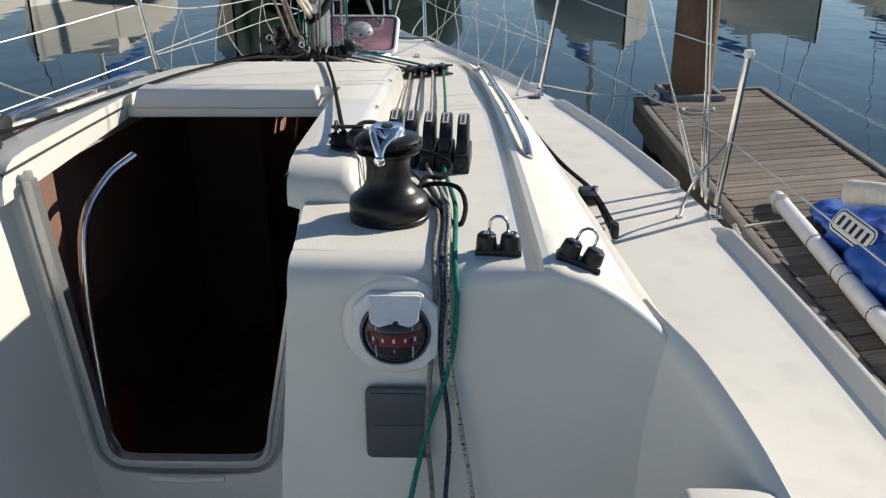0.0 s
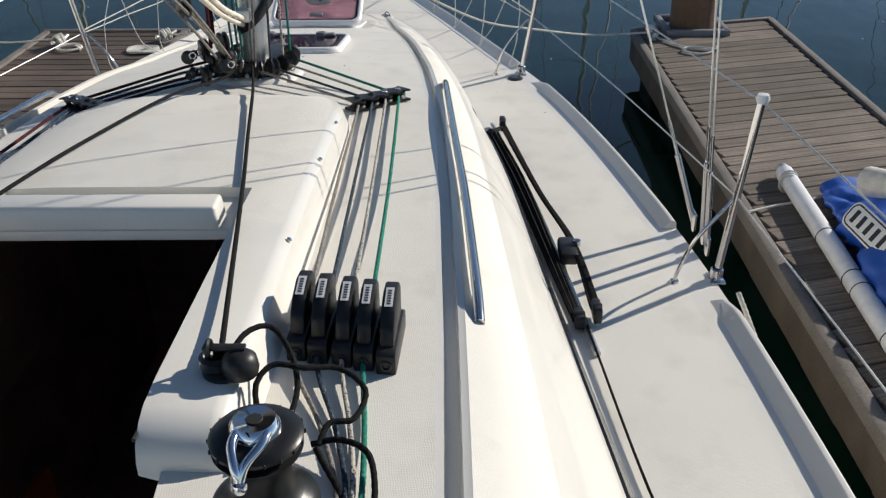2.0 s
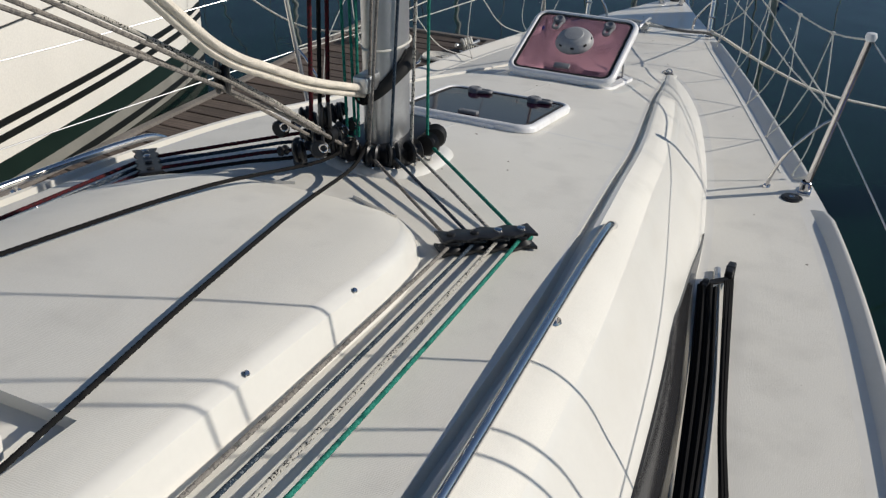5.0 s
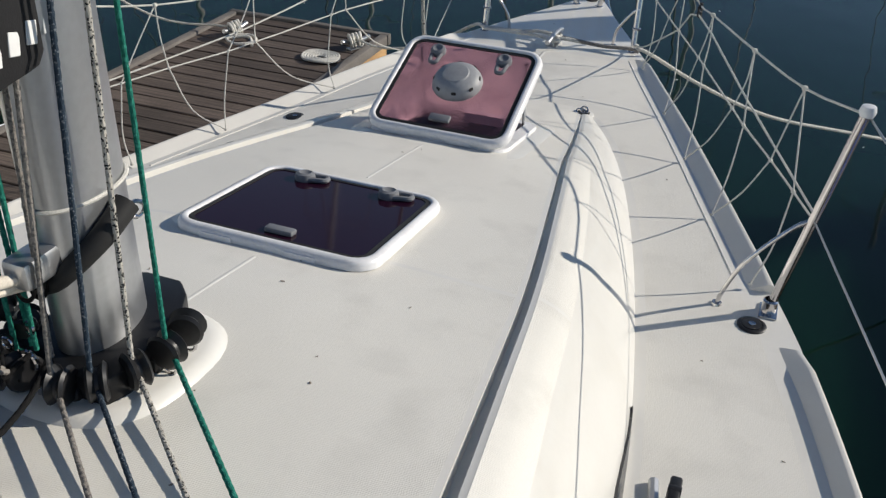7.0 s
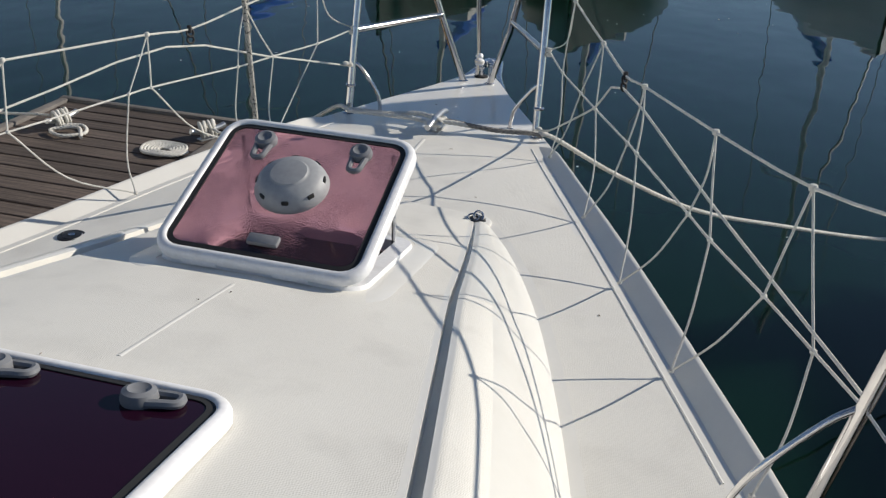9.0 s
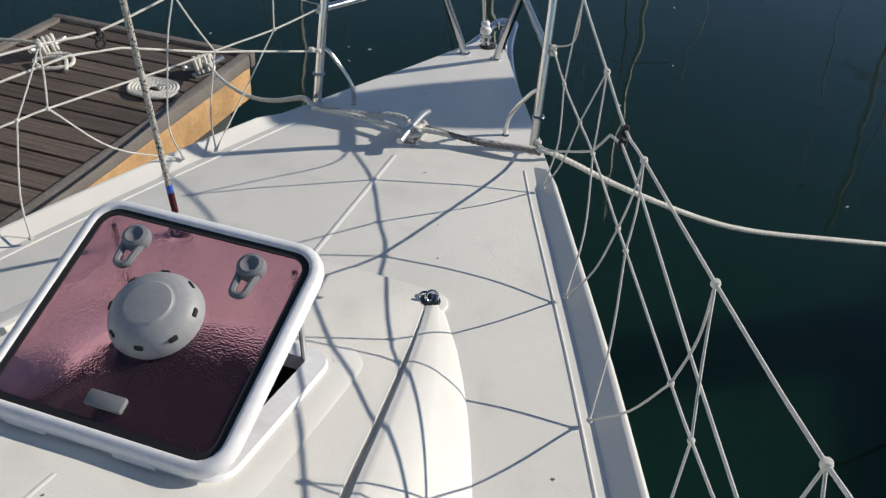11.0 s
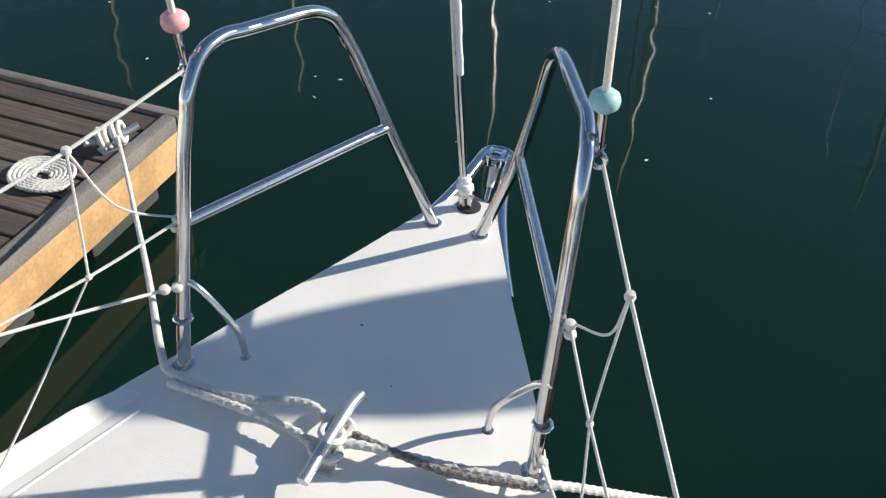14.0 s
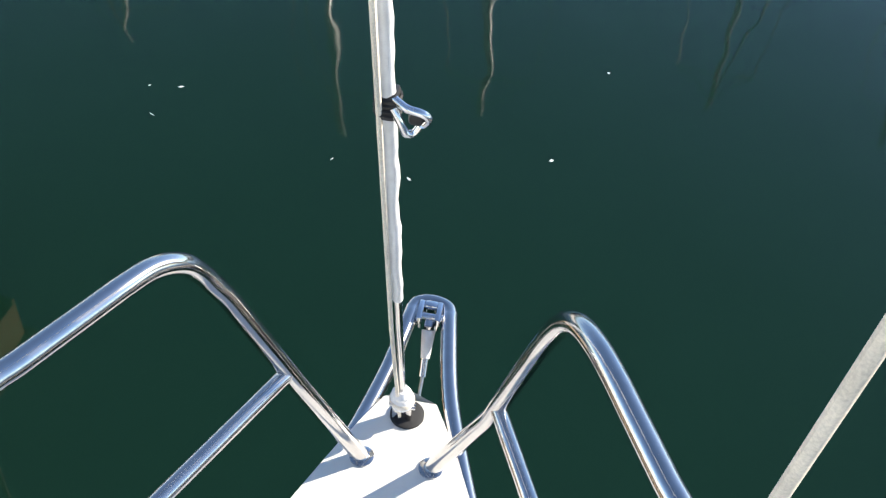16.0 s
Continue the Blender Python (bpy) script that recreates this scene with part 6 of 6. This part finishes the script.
for o in (-0.009, 0.010):
    rope("reef_strap", [(o * 0.6, y, z + o) for y, z in ((4.115, 1.755), (4.00, 1.797), (3.894, 1.837), (3.796, 1.878), (3.709, 1.921), (3.629, 1.961), (3.555, 1.998), (3.49, 2.04), (3.432, 2.087), (3.27, 2.24), (3.10, 2.43), (2.98, 2.60))], 0.0100, R_CREAM, "thick cream rope hanging in a curve from boom to mast", 5, 0.0)
for y, z in ((4.10, 1.752), (4.075, 1.762)):
    ob = mesh_ob("whipping", torus(0.019, 0.003, (0.0, y, z), Matrix.Diagonal((1, 1, 1.4, 1)) @ Euler((radians(70), 0, 0)).to_matrix().to_4x4()), R_BLACK)
    tagged(ob, "dark whipping round the cream rope", "whipping")

# halyard ends clipped forward
def clipped_halyard(foot_at, toward, mat, bead, label):
    root = thing("clipped_halyard", label, "halyard")
    a, b = Vector(foot_at), Vector(toward)
    d = (b - a).normalized()
    up = 0.085
    if bead:
        a, up = a - d * 0.035 + Vector((0, -0.012, 0)), 0.130
    rot = d.to_track_quat('Z', 'Y').to_matrix().to_4x4()
    part("line", tube([a + d * (up if bead else 0.13), a + d * 1.0, b], 0.0066 if bead else 0.0075, 9, 1), mat, root)
    part("snap_shackle", join(torus(0.016, 0.005, tuple(a + d * 0.012), rot @ Euler((radians(90), 0, 0)).to_matrix().to_4x4(), 16, 8), torus(0.014, 0.005, tuple(a + d * 0.038), rot @ Euler((radians(90), 0, radians(90))).to_matrix().to_4x4(), 16, 8),
                              tube([a + d * 0.04, a + d * (up - 0.01)], 0.0085, 10, 1)), STEEL, root, "steel snap shackle")
    if bead:
        ball = lathe([(0, -0.020), (0.014, -0.018), (0.024, -0.009), (0.026, 0), (0.024, 0.009), (0.014, 0.018), (0, 0.020)], 24)
        ball.transform(Matrix.Translation(a + d * up) @ rot)
        part("bead", ball, bead, root, "round stopper bead")
    else:
        part("whipping", tube([a + d * 0.07, a + d * 0.135], 0.0085, 10, 1), R_RED, root, "brown eye splice cover")
        part("tape", tube([a + d * 0.135, a + d * 0.16], 0.0085, 10, 1), BLUECLOTH, root, "blue tape")


clipped_halyard((-0.412, 7.715, 1.690), (-0.10, 5.3, 14.0), R_CREAM, PINK, "cream halyard with a pink bead clipped to the pulpit")
clipped_halyard((0.368, 7.715, 1.705), (-0.12, 6.4, 14.0), R_CREAM, TEAL, "cream halyard with a teal bead clipped to the pulpit")
clipped_halyard((-0.352, 6.63, 1.135), (-0.12, 4.5, 14.0), R_FLECK, None, "flecked halyard clipped to a padeye on the foredeck")


# ---- bow ----
def bow_cleat():
    root = thing("bow_cleat", "aluminium bow cleat made fast with mooring lines", "cleat")
    z = deck_z(0, 7.4)
    part("horn", tube([(0.006, 7.285, z + 0.042), (0.010, 7.33, z + 0.050), (0.012, 7.40, z + 0.052), (0.014, 7.47, z + 0.050), (0.018, 7.515, z + 0.042)], 0.012, 12), ALU, root)
    for y in (7.37, 7.43):
        part("leg", tube([(0.01, y, z - 0.002), (0.01, y, z + 0.046)], 0.011, 12, 1), ALU, root)
    part("base", box(0.05, 0.12, 0.008, (0.01, 7.40, z + 0.004), 0.003), ALU, root)


bow_cleat()
for k, (dy, dz) in enumerate(((0.0, 0.0), (0.022, 0.012))):
    pts = [(0.012, 7.42 - 0.06 * k, 1.145), (-0.07, 7.462 - 0.07 * k, 1.15), (-0.20, 7.43 - dy, 1.145), (-0.352, 7.438 - dy, 1.14)]
    if k == 0:
        pts += [(-0.43, 7.505, 1.12), (-0.70, 7.83, 0.915), (-0.99, 8.175, 0.715), (-1.31, 8.55, 0.53), (-1.66, 8.96, 0.36), (-1.94, 9.28, 0.27)]
    rope("mooring_line", pts, 0.0085, R_WHITE, "white three-strand mooring line from the bow cleat", 6, 0.13)
rope("mooring_line", [(0.012, 7.38, 1.15), (0.065, 7.405, 1.15), (0.22, 7.43, 1.135), (0.384, 7.451, 1.135), (0.46, 7.49, 1.11), (0.70, 7.68, 0.93), (1.05, 7.95, 0.72), (1.45, 8.26, 0.58), (2.0, 8.72, 0.40), (2.64, 9.26, 0.27)], 0.009, R_WHITE, "white mooring line from the bow cleat to the dock", 6, 0.12)
rope("mooring_line", [(0.012, 7.43, 1.15), (0.10, 7.418, 1.148), (0.24, 7.415, 1.138), (0.375, 7.44, 1.136), (0.41, 7.46, 1.12)], 0.008, R_GREY, "grey worn mooring line on the bow cleat", 6, 0.12)
ob = mesh_ob("cleat_hitch", join(torus(0.022, 0.008, (0.011, 7.37, 1.150), Matrix.Diagonal((1.2, 0.9, 1, 1))), torus(0.022, 0.008, (0.011, 7.43, 1.152), Matrix.Diagonal((1.2, 0.9, 1, 1))), torus(0.021, 0.008, (0.011, 7.40, 1.162), Euler((0, radians(20), radians(40))).to_matrix().to_4x4())), R_WHITE)
tagged(ob, "turns of white mooring line round the bow cleat", "rope")


def bow_fitting():
    root = thing("bow_roller", "stainless steel tube bow roller over the stem", "bow roller")
    part("port_tube", tube([(-0.33, 7.68, 1.068), (-0.20, 7.95, 1.070), (-0.115, 8.15, 1.074), (-0.065, 8.35, 1.085), (-0.042, 8.50, 1.10), (-0.038, 8.54, 1.10)], 0.0175, 14), STEEL, root)
    part("starboard_tube", tube([(0.190, 8.00, 1.062), (0.135, 8.14, 1.072), (0.075, 8.33, 1.085), (0.045, 8.50, 1.10), (0.040, 8.54, 1.10)], 0.0175, 14), STEEL, root)
    part("end_bow", tube([(-0.038, 8.535, 1.10), (-0.032, 8.556, 1.101), (-0.012, 8.566, 1.102), (0.012, 8.566, 1.102), (0.034, 8.556, 1.101), (0.040, 8.535, 1.10)], 0.0165, 14, 4), STEEL, root)
    part("stay_toggle", join(box(0.012, 0.055, 0.036, (-0.019, 8.525, 1.105), 0.004), box(0.012, 0.055, 0.036, (0.019, 8.525, 1.105), 0.004), tube([(-0.030, 8.522, 1.105), (0.030, 8.522, 1.105)], 0.008, 12, 1), box(0.028, 0.018, 0.030, (0, 8.546, 1.105), 0.004)), CHROME, root, "bright steel toggle")
    part("clevis", box(0.020, 0.035, 0.026, (0.002, 8.512, 1.092), 0.006), STEEL, root)
    part("swage", tube([(0.003, 8.503, 1.085), (0.005, 8.462, 1.045)], [0.0145, 0.0095], 14, 1), WHITE, root, "white tapered stay ending")
    part("ferrule", tube([(0.005, 8.462, 1.045), (0.006, 8.436, 1.018)], 0.0080, 12, 1), STEEL, root)
    part("stay_wire", tube([(0.006, 8.436, 1.018), (0.002, 8.33, 0.90)], 0.0036, 8, 1), WIRE, root)


bow_fitting()


def frayed(bm):
    """Wrinkles and worn edges of an old plastic sleeve."""
    for v in bm.verts:
        d = noise.noise(v.co * 60.0) * 0.0016 + noise.noise(v.co * 23.0) * 0.0016
        v.co.x += d
        v.co.y += d * 0.6
    return bm


def furler():
    root = thing("forestay", "forestay with a white plastic foil sleeve and steel toggle", "forestay")
    a, b = Vector((-0.008, 8.275, ZD)), Vector((-0.06, 4.35, 14.3))
    d = (b - a).normalized()
    q = lambda z: tuple(a + d * ((z - ZD) / d.z))
    part("deck_collar", lathe([(0, 0), (0.032, 0), (0.032, 0.005), (0.024, 0.008), (0, 0.008)], 28, (0, 8.275, ZD)), RUBBER, root, "black rubber deck collar")
    part("toggle", join(box(0.012, 0.020, 0.075, tuple(Vector(q(1.125)) + Vector((-0.012, 0, 0))), 0.003), box(0.012, 0.020, 0.075, tuple(Vector(q(1.125)) + Vector((0.012, 0, 0))), 0.003), tube([tuple(Vector(q(1.145)) + Vector((-0.024, 0, 0))), tuple(Vector(q(1.145)) + Vector((0.024, 0, 0)))], 0.006, 10, 1)), STEEL, root, "steel fork toggle")
    part("drum_stub", join(lathe([(0, -0.016), (0.019, -0.016), (0.021, -0.010), (0.021, 0.004), (0.016, 0.010), (0, 0.012)], 24, q(1.178)), lathe([(0, -0.008), (0.016, -0.008), (0.018, 0.0), (0.012, 0.010), (0, 0.012)], 20, q(1.205))), WHITE, root, "worn white plastic drum stub")
    part("lashing", join(torus(0.0205, 0.003, q(1.172), None, 18, 6), torus(0.0205, 0.003, q(1.179), None, 18, 6)), R_CREAM, root)
    part("rod", tube([q(1.22), q(1.58)], 0.0070, 12, 1), STEEL, root)
    part("sleeve", frayed(tube([q(1.55 + 0.02 * k) for k in range(42)] + [q(3.0), tuple(b)], 0.0085, 14, 1)), WHITE, root, "white foil sleeve")
    part("pennant", tube([(-0.012, 8.262, 1.11), (-0.018, 8.262 - 0.105, 1.46), (-0.018, 7.6, 3.3)], 0.0035, 8, 1), R_CREAM, root)
    f = Vector(q(1.96))
    v = lambda x, y, z: tuple(f + 0.8 * Vector((x, y, z)))
    part("feeder", join(box(0.024, 0.026, 0.034, tuple(f), 0.006), box(0.016, 0.014, 0.016, v(0.038, -0.004, -0.014), 0.005)), BLACK, root, "black sail feeder")
    for k in range(4):
        part("feeder_rib", torus(0.0135, 0.0018, v(0, 0, -0.012 + 0.008 * k), None, 16, 5), RUBBER, root)
    part("feeder_guard", join(tube([v(0.008, -0.010, 0.014), v(0.026, -0.014, 0.004), v(0.046, -0.012, -0.002), v(0.054, -0.008, -0.012), v(0.048, -0.006, -0.022)], 0.0045, 10, 5),
                              tube([v(0.008, -0.012, 0.000), v(0.018, -0.014, -0.016), v(0.026, -0.012, -0.034), v(0.036, -0.008, -0.036), v(0.044, -0.006, -0.024)], 0.0045, 10, 5)), CHROME, root, "chrome feeder guard")


furler()


# ---- things on the docks ----
def dock_cleat(x, y, turn, label):
    root = thing("dock_cleat", label, "cleat", "dock cleats")
    part("horn", tube([(-0.13, 0, 0.075), (-0.07, 0, 0.062), (0, 0, 0.058), (0.07, 0, 0.062), (0.13, 0, 0.075)], 0.018, 10), ALU, root)
    for q in (-0.04, 0.04):
        part("leg", tube([(q, 0, 0), (q, 0, 0.06)], 0.016, 10, 1), ALU, root)
    part("base", box(0.14, 0.06, 0.012, (0, 0, 0.006), 0.004), ALU, root)
    for k in range(4):
        t = torus(0.045, 0.012, (-0.05 + 0.033 * k, 0, 0.07), Euler((radians(75), radians(20 * (-1) ** k), radians(60))).to_matrix().to_4x4(), 18, 8)
        part("hitch_turn", t, R_WHITE, root, "turn of white rope")
    root.matrix_world = pose(x, y, 0.198, 0, 0, turn)


dock_cleat(-1.97, 9.28, 62, "grey dock cleat made fast with white rope")
dock_cleat(-2.93, 9.12, 80, "grey dock cleat heaped with white rope")
dock_cleat(2.66, 9.30, 90, "grey dock cleat made fast with white rope")


def coil(x, y, z, r0, r1, turns, mat, label, squash=1.0):
    pts = []
    n = int(turns * 14)
    for k in range(n + 1):
        a = 2 * math.pi * turns * k / n
        r = r0 + (r1 - r0) * k / n
        pts.append((x + r * math.cos(a), y + squash * r * math.sin(a), z + 0.010 + 0.004 * math.sin(3 * a) + 0.012 * (k / n)))
    return rope("coiled_rope", pts, 0.0095, mat, label, 2, 0.18)


coil(-2.10, 8.96, 0.20, 0.035, 0.155, 6, R_WHITE, "flat coil of white rope on the dock", 0.85)
rope("coiled_rope", [(-2.93, 9.05, 0.23), (-2.80, 9.14, 0.22), (-2.70, 9.02, 0.22), (-2.80, 8.92, 0.22), (-2.92, 8.98, 0.225), (-2.78, 9.06, 0.235), (-2.68, 8.95, 0.215)], 0.011, R_WHITE, "loose heap of white rope by the dock cleat", 6, 0.18)
rope("coiled_rope", [(2.70, 9.26, 0.22), (2.86, 9.0, 0.215), (3.02, 8.90, 0.215), (3.12, 8.82, 0.215), (2.98, 8.74, 0.215), (2.86, 8.84, 0.22), (2.95, 8.93, 0.225), (3.16, 8.88, 0.22), (3.2, 8.98, 0.215)], 0.011, R_WHITE, "loose white rope lying on the dock", 6, 0.18)
rope("mooring_line", [(-2.97, 9.12, 0.27), (-3.6, 9.0, 0.30), (-4.3, 8.85, 0.7), (-4.7, 8.7, 1.2)], 0.009, R_WHITE, "white mooring line of the neighbouring boat", 5, 0.15)
rope("dock_line", [(1.70, 3.25, 1.10), (1.78, 3.02, 0.92), (2.0, 2.65, 0.66), (2.35, 2.25, 0.42), (2.62, 2.0, 0.24)], 0.008, R_WHITE, "white spring line from the deck edge to the dock", 5, 0.15)
rope("dock_line", [(2.52, 5.55, 0.235), (2.72, 5.66, 0.222), (2.95, 5.72, 0.235), (3.15, 5.85, 0.22)], 0.008, R_WHITE, "short white line across the dock", 5, 0.15)


def sail_bag():
    root = thing("sail_bag", "crumpled blue sail bag with white print lying on the dock", "sail bag")
    bm = bmesh.new()
    rows = []
    n = 60
    ys = stations(3.3, 5.85, 0.035)
    for y in ys:
        k = (y - 3.3) / 2.55
        r = 0.30 * max(0.03, math.sin(math.pi * min(0.97, max(0.03, k)) ** 0.8)) ** 0.35
        cx = 3.22 + 0.05 * math.sin(3 * y)
        row = []
        for i in range(n + 1):
            a = 2 * math.pi * (i % n) / n
            p = Vector((cx + r * 1.15 * math.cos(a), y, 0.20 + r * 0.72 * (1 + math.sin(a)) * 0.62))
            q = noise.noise(p * 3.5) * 0.11 + (0.5 - abs(noise.noise(p * 8.0))) * 0.07 + noise.noise(p * 19.0) * 0.022
            p += Vector((math.cos(a), 0.3, math.sin(a))) * q * (r / 0.3)
            p.z = max(p.z, 0.202)
            row.append(tuple(p))
        rows.append(row)
    loft(bm, rows, lambda i, k: 0)
    for r in (rows[0], rows[-1]):
        bm.faces.new([bm.verts.new(p) for p in r[:-1]])
    bmesh.ops.remove_doubles(bm, verts=bm.verts[:], dist=0.0005)
    bmesh.ops.recalc_face_normals(bm, faces=bm.faces[:])
    part("bag", bm, BLUECLOTH, root)
    m = Matrix.Translation((2.925, 4.92, 0.45)) @ Euler((radians(6), radians(-58), radians(3))).to_matrix().to_4x4()
    b = slab(round_rect(0.15, 0.40, 0.05), 0, 0.004, 0.001)
    b.transform(m)
    patch = part("printed_patch", b, LABEL, root, "white printed patch with dark lettering shapes")
    b = ring_frame(0.13, 0.38, 0.045, [(0.0, 0.004), (0.0, 0.0055), (0.008, 0.0055), (0.008, 0.004)])
    b.transform(m)
    part("border", b, STRIPE, patch)
    for k in range(5):
        b = box(0.075, 0.030, 0.002, (0, -0.13 + 0.065 * k, 0.005), 0.0008, 1)
        b.transform(m)
        part("mark", b, STRIPE, patch)
    part("fold", tube([(3.05, 5.30, 0.545), (3.15, 5.1, 0.60), (3.30, 4.9, 0.615), (3.42, 4.75, 0.59)], [0.085, 0.045], 12, 5), R_WHITE, root, "white cloth fold")
    return root


sail_bag()
pole = thing("white_pole", "white painted pole lying along the dock", "pole")
part("tube", tube([(2.885, 6.06, 0.255), (2.785, 4.14, 0.255), (2.75, 3.4, 0.255)], 0.055, 18, 1), WHITE, pole)
part("end_fitting", join(tube([(2.885, 6.06, 0.255), (2.890, 6.12, 0.258)], 0.040, 16, 1), torus(0.018, 0.006, (2.892, 6.13, 0.26), Euler((0, radians(90), 0)).to_matrix().to_4x4())), ALU, pole)
for q in range(3):
    ob = torus(0.058, 0.006, (2.88 - 0.012 * q, 5.96 - 0.035 * q, 0.255), Euler((radians(88), 0, radians(3))).to_matrix().to_4x4(), 24, 6)
    part("lashing", ob, R_WHITE, pole)
for y in (5.2, 4.75, 4.62, 4.2):
    part("tape_band", torus(0.0555, 0.0035, (2.785 + 0.052 * (y - 4.14), y, 0.255), Euler((radians(90), 0, radians(3))).to_matrix().to_4x4(), 24, 6), RUBBER, pole, "thin dark tape band")


# ---- small loose matter ----
def flakes(name, places, lo, hi, mat, label, category, seed):
    """Thin curled scraps lying about."""
    rng = random.Random(seed)
    bm = bmesh.new()
    for x, y, z in places:
        a, l, w = rng.uniform(0, 6.28), rng.uniform(lo, hi), rng.uniform(lo, hi) * 0.4
        c, s = math.cos(a), math.sin(a)
        ring = [(-l, 0, 0.0), (-l * 0.3, -w, 0.001), (l * 0.6, -w * 0.7, 0.0), (l, 0.1 * w, 0.0015), (l * 0.2, w, 0.0005)]
        base = [bm.verts.new((x + c * p - s * q, y + s * p + c * q, z + r)) for p, q, r in ring]
        up = [bm.verts.new(v.co + Vector((0, 0, 0.0012))) for v in base]
        bm.faces.new(base[::-1]), bm.faces.new(up)
        for k in range(5):
            bm.faces.new((base[k], base[(k + 1) % 5], up[(k + 1) % 5], up[k]))
    ob = mesh_ob(name, bm, mat, False)
    return tagged(ob, label, category, kind="stuff")


rng = random.Random(31)
spots = [(0.33, 4.38), (0.36, 4.30), (0.30, 3.98), (0.12, 4.62)]
spots += [(rng.uniform(-0.3, 0.45), rng.uniform(3.95, 5.7)) for _ in range(12)]
marks = [(x, y, roof_z(x, y) + 0.0005) for x, y in spots]
marks += [(x, y, deck_z(x, y) + 0.0005) for x, y in ((1.22, 4.9), (1.28, 4.2), (0.25, 6.95), (-0.2, 7.1), (0.12, 7.2), (1.0, 5.2), (0.75, 6.2), (0.3, 6.8), (0.05, 7.6), (-0.08, 7.75))]
flakes("dirt_scraps", marks, 0.002, 0.0055, SCRAP, "few brown scraps of dirt on the deck", "dirt", 32)
flakes("floating_scraps", [(rng.uniform(-4.5, 9), rng.uniform(8.6, 20), ZW + 0.001) for _ in range(75)], 0.006, 0.022, LABEL, "pale specks floating on the harbour water", "debris", 33)
